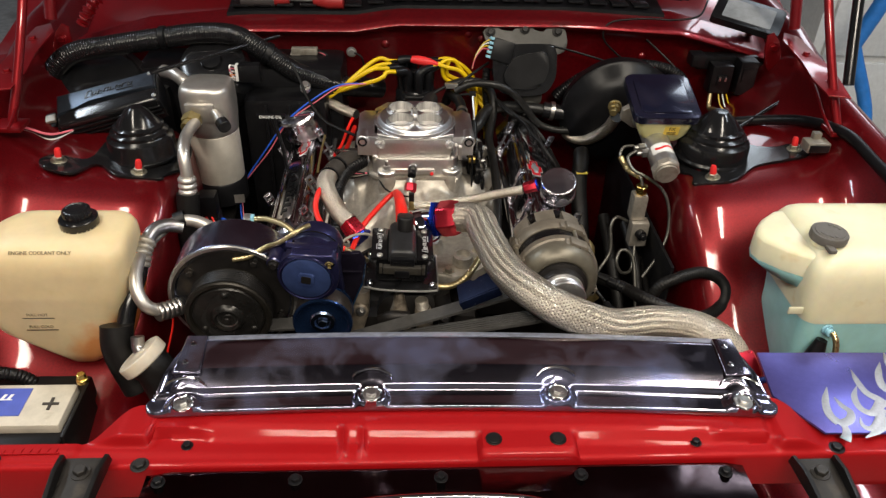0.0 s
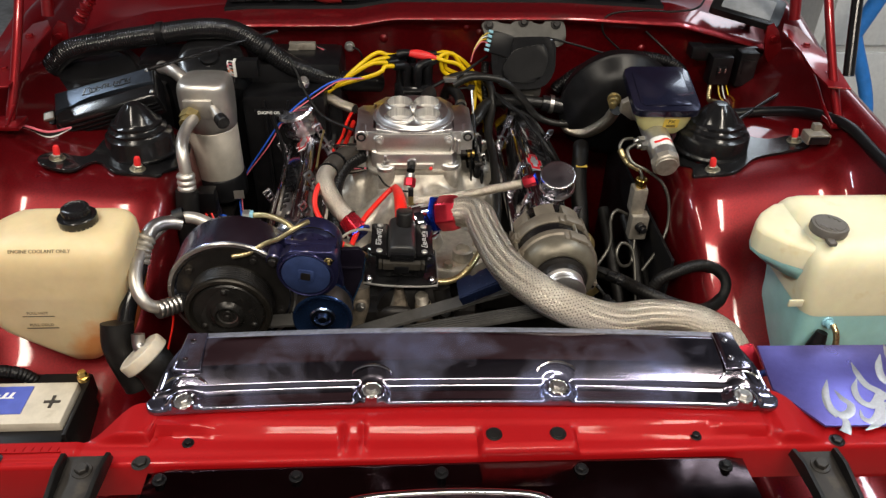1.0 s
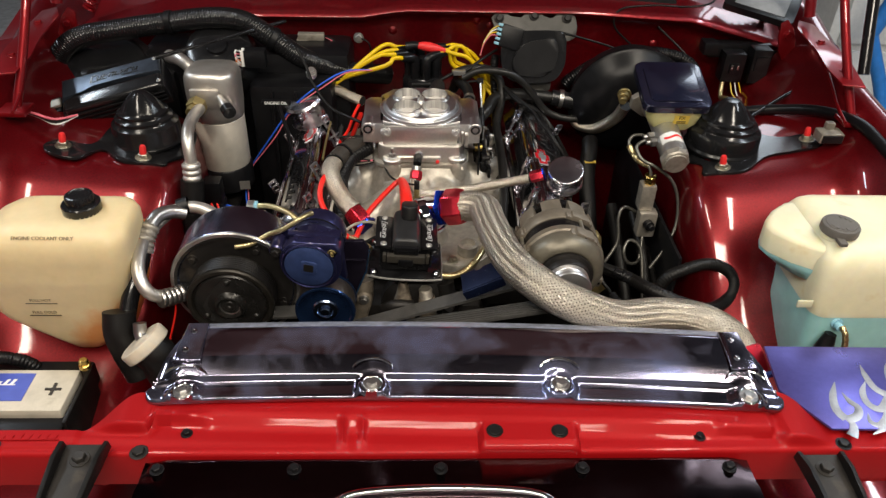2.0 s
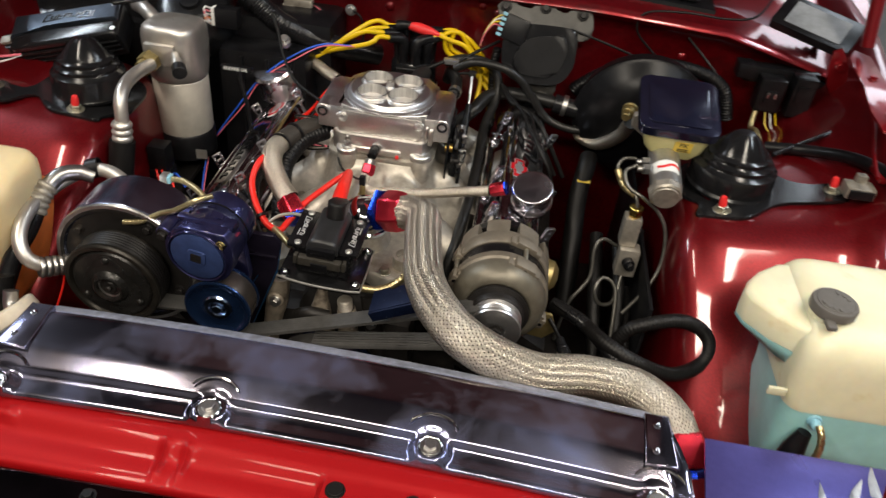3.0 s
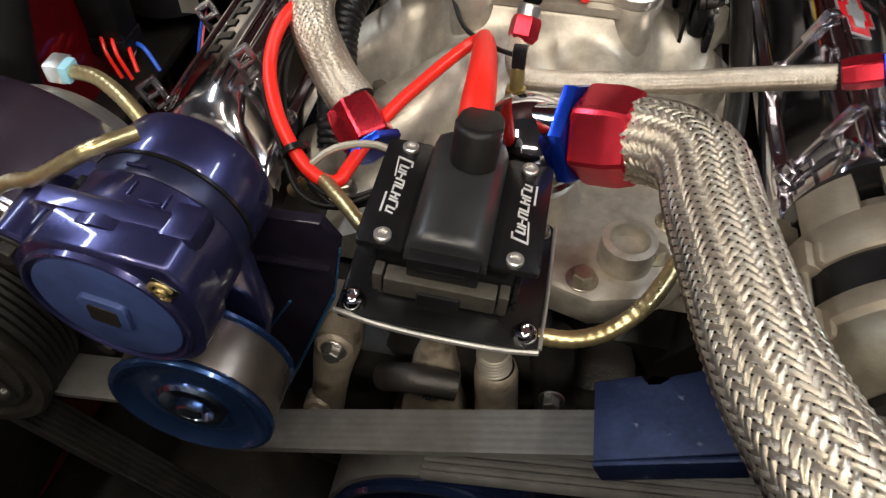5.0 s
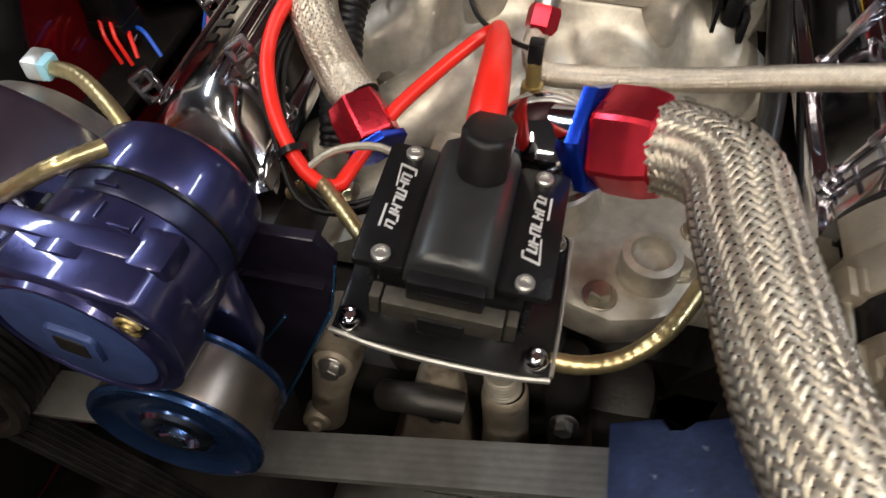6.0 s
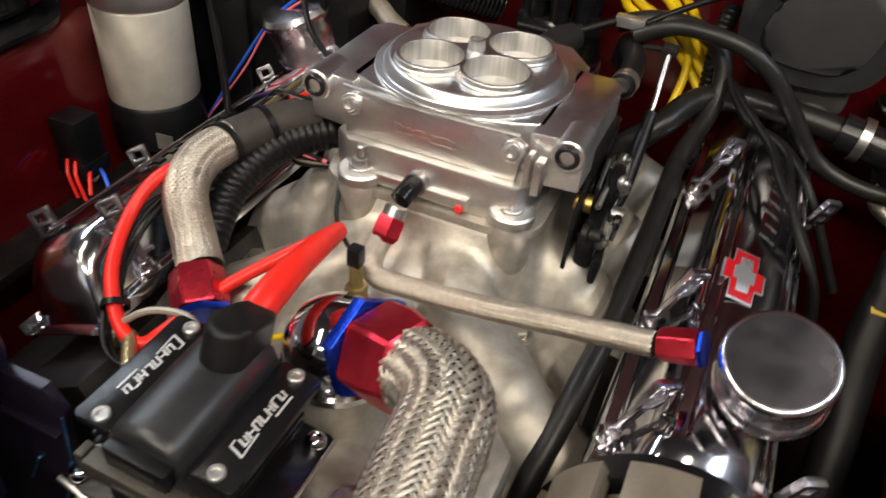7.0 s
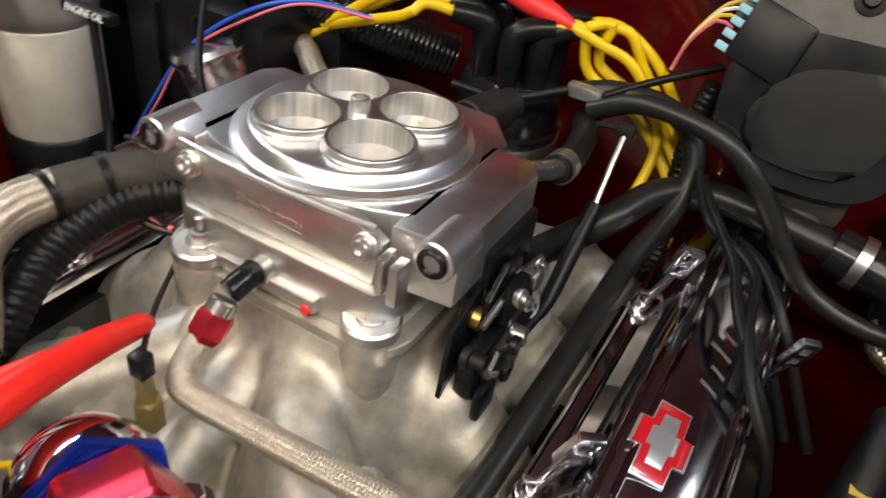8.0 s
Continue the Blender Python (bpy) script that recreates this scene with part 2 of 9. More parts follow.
def surface(name, colour, rough=0.5, metal=0.0, vary=0.15, grain=60.0, blotch=6.0, bump=0.05, fine=400.0, coat=0.0, dirt=None, dirt_at=0.62,
            rough_vary=0.12, stretch=None, trans=0.0, subsurface=0.0, coat_rough=0.05, ior=1.45, spec=0.5, stain=None):
    """A surface with two scales of variation in colour and gloss, and fine relief."""
    mat = bpy.data.materials.new(name)
    mat.use_nodes = True
    nt = mat.node_tree
    bsdf = nt.nodes["Principled BSDF"]
    link = nt.links.new
    tex = nt.nodes.new("ShaderNodeTexCoord")
    at = tex.outputs["Object"]
    if stretch:
        mp = nt.nodes.new("ShaderNodeMapping")
        mp.inputs["Scale"].default_value = stretch
        link(at, mp.inputs["Vector"])
        at = mp.outputs["Vector"]

    def noise_node(scale, detail=4.0, rough_=0.6):
        n = nt.nodes.new("ShaderNodeTexNoise")
        n.inputs["Scale"].default_value, n.inputs["Detail"].default_value, n.inputs["Roughness"].default_value = scale, detail, rough_
        link(at, n.inputs["Vector"])
        return n.outputs["Fac"]

    def ramp(fac, a, b, lo, hi):
        r = nt.nodes.new("ShaderNodeMapRange")
        r.inputs["From Min"].default_value, r.inputs["From Max"].default_value = a, b
        r.inputs["To Min"].default_value, r.inputs["To Max"].default_value = lo, hi
        link(fac, r.inputs["Value"])
        return r.outputs["Result"]

    big, small = noise_node(blotch), noise_node(grain)

    def mix(fac, a, b, mode="MIX"):
        m = nt.nodes.new("ShaderNodeMix")
        m.data_type, m.blend_type = "RGBA", mode
        for sock, v in ((m.inputs["Factor"], fac), (m.inputs["A"], a), (m.inputs["B"], b)):
            if isinstance(v, bpy.types.NodeSocket):
                link(v, sock)
            else:
                sock.default_value = v
        return m.outputs["Result"]

    dark = rgb(*(c * (1 - vary) for c in colour))
    light = rgb(*(min(1, c * (1 + vary)) for c in colour))
    col = mix(ramp(small, 0.3, 0.7, 0, 1), dark, light)
    col = mix(ramp(big, 0.35, 0.7, 0, vary), col, rgb(*(c * 0.55 for c in colour)))
    if dirt:
        spot = nt.nodes.new("ShaderNodeTexNoise")
        spot.inputs["Scale"].default_value, spot.inputs["Detail"].default_value = blotch * 2.7, 6
        link(tex.outputs["Object"], spot.inputs["Vector"])
        col = mix(ramp(spot.outputs["Fac"], dirt_at, dirt_at + 0.14, 0, 0.8), col, rgb(*dirt))
    if stain:
        (sx, sy, sz), reach, tint = stain
        off = nt.nodes.new("ShaderNodeVectorMath")
        off.operation, off.inputs[1].default_value = "DISTANCE", (sx, sy, sz)
        link(tex.outputs["Object"], off.inputs[0])
        wob = nt.nodes.new("ShaderNodeMath")
        wob.operation = "MULTIPLY_ADD"
        link(noise_node(25.0), wob.inputs[0])
        wob.inputs[1].default_value = 0.06
        link(off.outputs["Value"], wob.inputs[2])
        col = mix(ramp(wob.outputs[0], reach * 0.75 + 0.03, reach + 0.03, 0.85, 0.0), col, rgb(*tint))
    link(col, bsdf.inputs["Base Color"])
    bsdf.inputs["Specular IOR Level"].default_value = spec
    link(ramp(big, 0.3, 0.75, max(0.02, rough - rough_vary * 0.5), rough + rough_vary), bsdf.inputs["Roughness"])
    bsdf.inputs["Metallic"].default_value = metal
    bsdf.inputs["Coat Weight"].default_value, bsdf.inputs["Coat Roughness"].default_value = coat, coat_rough
    bsdf.inputs["Transmission Weight"].default_value, bsdf.inputs["IOR"].default_value = trans, ior
    if subsurface:
        bsdf.inputs["Subsurface Weight"].default_value = subsurface
        bsdf.inputs["Subsurface Radius"].default_value = (0.03, 0.02, 0.012)
        bsdf.inputs["Subsurface Scale"].default_value = 1.0
    if bump:
        b = nt.nodes.new("ShaderNodeBump")
        b.inputs["Strength"].default_value, b.inputs["Distance"].default_value = bump, 0.001
        link(noise_node(fine, 5.0, 0.65), b.inputs["Height"])
        link(b.outputs["Normal"], bsdf.inputs["Normal"])
    return mat


RED = surface("candy_red_paint", (0.31, 0.003, 0.005), 0.54, 0.2, 0.10, 900, 4, 0.02, 900, coat=0.20, coat_rough=0.06, rough_vary=0.08, spec=0.2)
RED_BODY = surface("dark_candy_body_paint", (0.25, 0.004, 0.008), 0.36, 0.6, 0.15, 900, 4, 0.05, 30, coat=0.9, coat_rough=0.10, rough_vary=0.08)
# same candy red, darkened for the inner fenders' shade; blotches are dirt
RED_SHADED = surface("candy_red_in_shade", (0.150, 0.003, 0.006), 0.33, 0.55, 0.25, 300, 5, 0.18, 14, coat=0.75, coat_rough=0.06, spec=0.4, rough_vary=0.12, dirt=(0.10, 0.004, 0.006), dirt_at=0.64)
RED_OLD = surface("worn_red_paint", (0.17, 0.003, 0.007), 0.34, 0.6, 0.25, 120, 5, 0.06, 25, coat=0.6, coat_rough=0.07, dirt=(0.03, 0.01, 0.01), dirt_at=0.6)
CHROME = surface("chrome_plating", (0.62, 0.62, 0.65), 0.045, 1.0, 0.04, 90, 9, 0.015, 120, rough_vary=0.1)
CHROME_SMUDGE_HAZE = surface("smudged_blue_haze_chrome", (0.285, 0.262, 0.315), 0.05, 1.0, 0.06, 50, 9, 0.006, 60, rough_vary=0.0)
nt = CHROME_SMUDGE_HAZE.node_tree
sm_at, sm_noise, sm_warp, sm_add, sm_ramp = (nt.nodes.new("ShaderNode" + k) for k in ("TexCoord", "TexNoise", "TexNoise", "VectorMath", "MapRange"))
sm_warp.inputs["Scale"].default_value, sm_warp.inputs["Detail"].default_value = 9.0, 3.0
sm_noise.inputs["Scale"].default_value, sm_noise.inputs["Detail"].default_value, sm_noise.inputs["Roughness"].default_value = 11.0, 5.0, 0.58
sm_add.operation, sm_add.inputs[2].default_value = "MULTIPLY_ADD", (1.0, 1.0, 1.0)
sm_add.inputs[1].default_value = (0.14, 0.14, 0.14)
nt.links.new(sm_at.outputs["Object"], sm_warp.inputs["Vector"])
nt.links.new(sm_warp.outputs["Color"], sm_add.inputs[0])
nt.links.new(sm_at.outputs["Object"], sm_add.inputs[2])
nt.links.new(sm_add.outputs[0], sm_noise.inputs["Vector"])
for key, val in (("From Min", 0.45), ("From Max", 0.78), ("To Min", 0.0), ("To Max", 0.5)):
    sm_ramp.inputs[key].default_value = val
nt.links.new(sm_noise.outputs["Fac"], sm_ramp.inputs["Value"])
sm_bsdf = nt.nodes["Principled BSDF"]
# grease smudges also carry a painted blue for the cool light they scatter
sm_haze = nt.nodes.new("ShaderNodeMix")
sm_haze.data_type = "RGBA"
nt.links.new(sm_bsdf.inputs["Base Color"].links[0].from_socket, sm_haze.inputs["A"])
sm_haze.inputs["B"].default_value = (0.11, 0.20, 0.56, 1)
nt.links.new(sm_ramp.outputs[0], sm_haze.inputs["Factor"])
nt.links.new(sm_haze.outputs["Result"], sm_bsdf.inputs["Base Color"])
for socket, clean, greasy in (("Roughness", 0.13, 0.28), ("Metallic", 1.0, 0.45)):
    sm_to = nt.nodes.new("ShaderNodeMapRange")
    sm_to.inputs["To Min"].default_value, sm_to.inputs["To Max"].default_value = clean, greasy
    nt.links.new(sm_ramp.outputs[0], sm_to.inputs["Value"])
    nt.links.new(sm_to.outputs[0], sm_bsdf.inputs[socket])
DARK_CHROME = surface("dark_chrome", (0.36, 0.40, 0.56), 0.24, 1.0, 0.1, 60, 8, 0.02, 120, rough_vary=0.12)
CHROME_HAZE = surface("hazy_bright_chrome", (0.52, 0.51, 0.52), 0.10, 1.0, 0.08, 50, 18, 0.01, 60, rough_vary=0.12)
SHROUD_DARK = surface("dark_polished_sheet", (0.085, 0.060, 0.066), 0.09, 1.0, 0.15, 90, 10, 0.03, 120, rough_vary=0.14, dirt=(0.24, 0.22, 0.21), dirt_at=0.72)
BLACK_CHROME = surface("black_gloss_chrome", (0.50, 0.49, 0.51), 0.11, 1.0, 0.1, 60, 8, 0.03, 90, rough_vary=0.1)
CAST = surface("cast_aluminium", (0.45, 0.415, 0.36), 0.44, 0.7, 0.2, 90, 9, 0.22, 600, dirt=(0.24, 0.205, 0.16), dirt_at=0.6)
CAST_DULL = surface("dull_cast_aluminium", (0.36, 0.33, 0.28), 0.5, 0.6, 0.2, 60, 14, 0.4, 500, dirt=(0.1, 0.08, 0.06), dirt_at=0.58)
PUMP_CAST = surface("dirty_pump_casting", (0.30, 0.255, 0.20), 0.48, 0.5, 0.3, 45, 16, 0.5, 300, dirt=(0.08, 0.06, 0.045), dirt_at=0.56)
MACHINED = surface("machined_aluminium", (0.78, 0.77, 0.77), 0.33, 1.0, 0.06, 200, 15, 0.06, 600, rough_vary=0.1)
SATIN_ALU = surface("satin_aluminium", (0.6, 0.59, 0.57), 0.33, 0.9, 0.08, 160, 12, 0.1, 700)
STEEL = surface("bare_steel", (0.42, 0.41, 0.4), 0.3, 0.95, 0.12, 120, 18, 0.1, 500, dirt=(0.18, 0.14, 0.1), dirt_at=0.68)
ZINC = surface("zinc_plated_steel", (0.45, 0.42, 0.34), 0.35, 0.9, 0.2, 90, 20, 0.08, 500, dirt=(0.25, 0.17, 0.08), dirt_at=0.6)
BRASS = surface("brass", (0.62, 0.43, 0.13), 0.28, 1.0, 0.1, 100, 15, 0.05, 500)
OLD_BRASS = surface("aged_brass_plating", (0.36, 0.28, 0.12), 0.42, 0.8, 0.15, 90, 15, 0.1, 500, dirt=(0.2, 0.15, 0.06), dirt_at=0.62)
ALU_CAN = surface("weathered_aluminium_can", (0.60, 0.57, 0.53), 0.36, 0.85, 0.08, 60, 10, 0.12, 500, dirt=(0.48, 0.42, 0.33), dirt_at=0.66)
ALU_MATT = surface("matt_aluminium_can", (0.56, 0.52, 0.45), 0.48, 0.4, 0.08, 60, 10, 0.12, 500, dirt=(0.46, 0.40, 0.32), dirt_at=0.66)
ALT_FRONT = surface("oily_alternator_casting", (0.15, 0.135, 0.105), 0.40, 0.45, 0.15, 70, 12, 0.25, 500, dirt=(0.1, 0.085, 0.06), dirt_at=0.6)
ALT_CAST = surface("weathered_alternator_casting", (0.20, 0.172, 0.135), 0.48, 0.45, 0.15, 70, 12, 0.25, 500, dirt=(0.2, 0.17, 0.12), dirt_at=0.64)
BRONZE = surface("bronzed_steel", (0.18, 0.15, 0.13), 0.28, 0.9, 0.15, 80, 14, 0.05, 400)
GOLD_LOOM = surface("gold_conduit", (0.55, 0.45, 0.24), 0.3, 0.9, 0.12, 100, 20, 0.05, 500)
PLASTIC = surface("black_plastic", (0.006, 0.006, 0.007), 0.33, 0.0, 0.3, 60, 8, 0.06, 900, dirt=(0.02, 0.018, 0.017), dirt_at=0.66, spec=0.3)
PLASTIC_GLOSS = surface("glossy_black_plastic", (0.009, 0.009, 0.01), 0.16, 0.0, 0.2, 60, 9, 0.05, 600, rough_vary=0.12, dirt=(0.03, 0.03, 0.03), dirt_at=0.68)
RUBBER = surface("black_rubber", (0.007, 0.0065, 0.0065), 0.42, 0.0, 0.3, 80, 10, 0.2, 700, dirt=(0.022, 0.02, 0.019), dirt_at=0.63, spec=0.3)
# rubber lifted slightly, so the hoses' grey sheen sits in the base colour
HOSE_SHEEN = surface("black_hose_with_sheen", (0.012, 0.0115, 0.011), 0.36, 0.0, 0.25, 80, 10, 0.12, 500, dirt=(0.028, 0.026, 0.025), dirt_at=0.62, spec=0.4)
BELT = surface("belt_rubber", (0.058, 0.056, 0.054), 0.5, 0.0, 0.2, 120, 10, 0.15, 600)
GRIME = surface("oily_black_metal", (0.02, 0.018, 0.017), 0.45, 0.4, 0.4, 40, 9, 0.4, 250, dirt=(0.07, 0.055, 0.04), dirt_at=0.6)
COAT_BLACK = surface("black_powder_coat", (0.008, 0.008, 0.009), 0.22, 0.2, 0.2, 100, 9, 0.12, 900)
BLUE_ANOD = surface("blue_anodised", (0.012, 0.05, 0.5), 0.2, 0.9, 0.12, 80, 14, 0.05, 600)
RED_ANOD = surface("red_anodised", (0.64, 0.035, 0.06), 0.27, 0.9, 0.12, 80, 14, 0.05, 600)
TENS_FACE = surface("matt_blue_paint", (0.038, 0.064, 0.18), 0.46, 0.35, 0.2, 60, 14, 0.12, 400)
# pale blue-grey puts the rear bevel's bright reflection into the colour
FLANGE_SHEEN = surface("pale_sheen_sheet", (0.48, 0.51, 0.62), 0.40, 0.7, 0.3, 90, 18, 0.1, 300, rough_vary=0.2, dirt=(0.3, 0.31, 0.36), dirt_at=0.6)
CLUTCH = surface("worn_clutch_steel", (0.019, 0.018, 0.017), 0.28, 0.45, 0.35, 60, 14, 0.2, 300, dirt=(0.03, 0.026, 0.022), dirt_at=0.58)
PULLEY_DARK = surface("oily_dark_pulley_steel", (0.028, 0.025, 0.021), 0.36, 0.6, 0.3, 60, 14, 0.1, 300, dirt=(0.02, 0.018, 0.015), dirt_at=0.58)
PURPLE_BLUE = surface("dark_blue_candy", (0.038, 0.039, 0.120), 0.30, 0.8, 0.2, 40, 12, 0.10, 300, coat=0.7, coat_rough=0.07, dirt=(0.03, 0.03, 0.09), dirt_at=0.64)
TENS_DARK = surface("dark_blue_black_paint", (0.016, 0.018, 0.05), 0.32, 0.5, 0.2, 60, 14, 0.08, 400)
BLUE_PULLEY = surface("blue_pulley_candy", (0.026, 0.060, 0.165), 0.24, 0.85, 0.2, 40, 12, 0.05, 300, coat=0.5)
BLUE_GLOSS = surface("glossy_navy_paint", (0.010, 0.018, 0.055), 0.18, 0.6, 0.2, 60, 12, 0.04, 300, coat=0.8, coat_rough=0.06)
PLATE_BLACK = surface("purple_black_plate", (0.013, 0.010, 0.020), 0.30, 0.4, 0.25, 60, 12, 0.08, 400)
EDGE_BLUE = surface("bright_blue_edge", (0.04, 0.16, 0.36), 0.25, 0.8, 0.15, 60, 12, 0.05, 400)
HUB_BLUE = surface("blue_tinted_hub", (0.36, 0.46, 0.66), 0.2, 1.0, 0.1, 60, 12, 0.03, 300)
GUARD_BLUE = surface("dusty_dark_blue_steel", (0.007, 0.013, 0.042), 0.42, 0.6, 0.3, 300, 70, 0.15, 400, dirt=(0.16, 0.18, 0.24), dirt_at=0.67)
LID_BLUE = surface("dark_navy_lid", (0.013, 0.014, 0.035), 0.2, 0.5, 0.2, 60, 9, 0.04, 600, coat=0.4, rough_vary=0.15)
BOTTLE = surface("yellowed_bottle_plastic", (0.68, 0.55, 0.33), 0.42, 0.0, 0.06, 30, 7, 0.08, 200, subsurface=0.35, dirt=(0.62, 0.5, 0.26), dirt_at=0.62, stain=((0.135, -0.025, 0.0), 0.145, (0.62, 0.22, 0.05)))
BOTTLE_R = surface("pale_bottle_plastic", (0.74, 0.7, 0.5), 0.42, 0.0, 0.06, 30, 7, 0.08, 200, subsurface=0.35, dirt=(0.6, 0.47, 0.2), dirt_at=0.63)
CAP_CREAM = surface("translucent_cream_plastic", (0.55, 0.49, 0.40), 0.4, 0.0, 0.15, 40, 14, 0.08, 200, subsurface=0.25, dirt=(0.38, 0.33, 0.27), dirt_at=0.6)
FLUID = surface("washer_fluid_behind_plastic", (0.32, 0.6, 0.6), 0.4, 0.0, 0.08, 30, 6, 0.05, 200, subsurface=0.3)
COOLANT = surface("coolant_stained_plastic", (0.75, 0.20, 0.05), 0.42, 0.0, 0.15, 30, 7, 0.05, 200, subsurface=0.3)
RESERVOIR = surface("amber_reservoir_plastic", (0.6, 0.55, 0.26), 0.35, 0.0, 0.1, 30, 9, 0.05, 300, subsurface=0.2)
YELLOW = surface("yellow_silicone", (0.75, 0.5, 0.005), 0.38, 0.0, 0.08, 60, 12, 0.08, 500)
RED_WIRE = surface("red_silicone", (0.75, 0.02, 0.012), 0.36, 0.0, 0.08, 60, 12, 0.05, 500)
BLUE_WIRE = surface("blue_wire", (0.02, 0.1, 0.6), 0.4, 0.0, 0.1, 60, 12, 0.05, 500)
PINK_WIRE = surface("pink_wire", (0.7, 0.15, 0.2), 0.4, 0.0, 0.1, 60, 12, 0.05, 500)
WHITE = surface("white_plastic", (0.78, 0.78, 0.76), 0.45, 0.0, 0.06, 60, 12, 0.05, 500)
INK = surface("black_print", (0.03, 0.025, 0.02), 0.6, 0.0, 0.1, 60, 12, 0.0)
FADED_INK = surface("faded_print", (0.20, 0.16, 0.10), 0.6, 0.0, 0.35, 160, 40, 0.0)
SILVER_PRINT = surface("silver_print", (0.75, 0.75, 0.76), 0.3, 0.5, 0.05, 60, 12, 0.0)
LABEL_YELLOW = surface("yellow_label", (0.7, 0.5, 0.08), 0.5, 0.0, 0.08, 60, 12, 0.05)
BRAID_STEEL = surface("woven_stainless_wire", (0.64, 0.575, 0.48), 0.34, 1.0, 0.16, 300, 22, 0.0)
nt = BRAID_STEEL.node_tree
uv_, sep, mul, sin_, bmp = (nt.nodes.new("ShaderNode" + k) for k in ("UVMap", "SeparateXYZ", "Math", "Math", "Bump"))
uv_.uv_map = "way"
mul.operation, mul.inputs[1].default_value, sin_.operation = "MULTIPLY", 2 * math.pi / 0.00062, "SINE"
bmp.inputs["Strength"].default_value, bmp.inputs["Distance"].default_value = 0.45, 0.0003
tan_ = nt.nodes.new("ShaderNodeTangent")
tan_.direction_type, tan_.uv_map = "UV_MAP", "way"
nt.links.new(tan_.outputs[0], nt.nodes["Principled BSDF"].inputs["Tangent"])
nt.nodes["Principled BSDF"].inputs["Anisotropic"].default_value = 0.75
nt.links.new(uv_.outputs[0], sep.inputs[0])
nt.links.new(sep.outputs["Y"], mul.inputs[0])
nt.links.new(mul.outputs[0], sin_.inputs[0])
nt.links.new(sin_.outputs[0], bmp.inputs["Height"])
nt.links.new(bmp.outputs[0], nt.nodes["Principled BSDF"].inputs["Normal"])
BRAID_CORE = surface("hose_under_braid", (0.02, 0.018, 0.016), 0.5, 0.3, 0.2, 90, 12, 0.1)
PURPLE = surface("purple_anodised_panel", (0.11, 0.1, 0.36), 0.3, 0.7, 0.08, 120, 5, 0.06, 500, rough_vary=0.1)
FLAME = surface("brushed_silver", (0.42, 0.40, 0.39), 0.34, 1.0, 0.1, 300, 12, 0.1, 700)
TEAL_PLUG = surface("light_blue_connector", (0.25, 0.5, 0.62), 0.4, 0.0, 0.1, 60, 12, 0.05)
BATTERY_TOP = surface("grey_battery_case", (0.5, 0.46, 0.38), 0.5, 0.0, 0.12, 50, 9, 0.1, 300, dirt=(0.2, 0.16, 0.1), dirt_at=0.6)
LABEL_BLUE = surface("blue_battery_label", (0.06, 0.09, 0.42), 0.4, 0.0, 0.1, 60, 10, 0.03)
RED_CAP = surface("red_rubber_cap", (0.75, 0.03, 0.03), 0.4, 0.0, 0.1, 60, 10, 0.05)
SCREEN = surface("dim_screen", (0.25, 0.26, 0.27), 0.12, 0.0, 0.2, 40, 9, 0.0)
CONCRETE = surface("garage_concrete", (0.3, 0.29, 0.28), 0.6, 0.0, 0.2, 30, 1.5, 0.2, 80, dirt=(0.12, 0.11, 0.1), dirt_at=0.6)
WALL_WHITE = surface("garage_wall_paint", (0.55, 0.57, 0.62), 0.6, 0.0, 0.08, 20, 1.2, 0.15, 120)
CEILING = surface("garage_ceiling_paint", (0.12, 0.115, 0.13), 0.7, 0.0, 0.08, 20, 1.2, 0.15, 120)
LIFT_BLUE = surface("blue_lift_paint", (0.03, 0.2, 0.6), 0.35, 0.0, 0.12, 40, 6, 0.05)
GLASS_DARK = surface("windscreen_glass", (0.02, 0.025, 0.025), 0.05, 0.0, 0.1, 40, 3, 0.0)

# ---- the garage ----
def slab(name, c, s, mat, label, category):
    ob = part(name, box(c, s, 0.0), mat)
    return tagged(ob, label, category, kind="structure")


slab("floor", (0, 1.0, -0.05), (9, 9, 0.1), CONCRETE, "grey stained concrete garage floor", "floor")
slab("ceiling", (0, 1.0, 2.75), (9, 9, 0.1), CEILING, "grey painted garage ceiling with shop lights", "ceiling")
slab("wall_north", (0, 5.55, 1.35), (9, 0.1, 2.7), WALL_WHITE, "pale painted garage wall behind the car", "wall")
slab("wall_south", (0, -3.55, 1.35), (9, 0.1, 2.7), WALL_WHITE, "pale painted garage wall facing the car", "wall")
slab("wall_east", (4.55, 1.0, 1.35), (0.1, 9, 2.7), WALL_WHITE, "pale painted garage side wall", "wall")
slab("wall_west", (-4.55, 1.0, 1.35), (0.1, 9, 2.7), WALL_WHITE, "pale painted garage side wall", "wall")
for lx, ly, lz, sx, sy, watts, tone in LAMPS:
    fixture = thing("ceiling_light", "unseen white metal light fixture on the ceiling", "ceiling light", (lx, ly, 2.7), group="shop lights")
    part("housing", box((lx, ly, 2.64), (sx + 0.05, sy + 0.05, 0.12), 0.01), WHITE, fixture)

# ---- the car's body ----
MID = 0.063   # the car's middle line
body = thing("car_body", "dark candy red car body, open engine bay with the hood raised", "car", (MID, 1.2, 0.0))

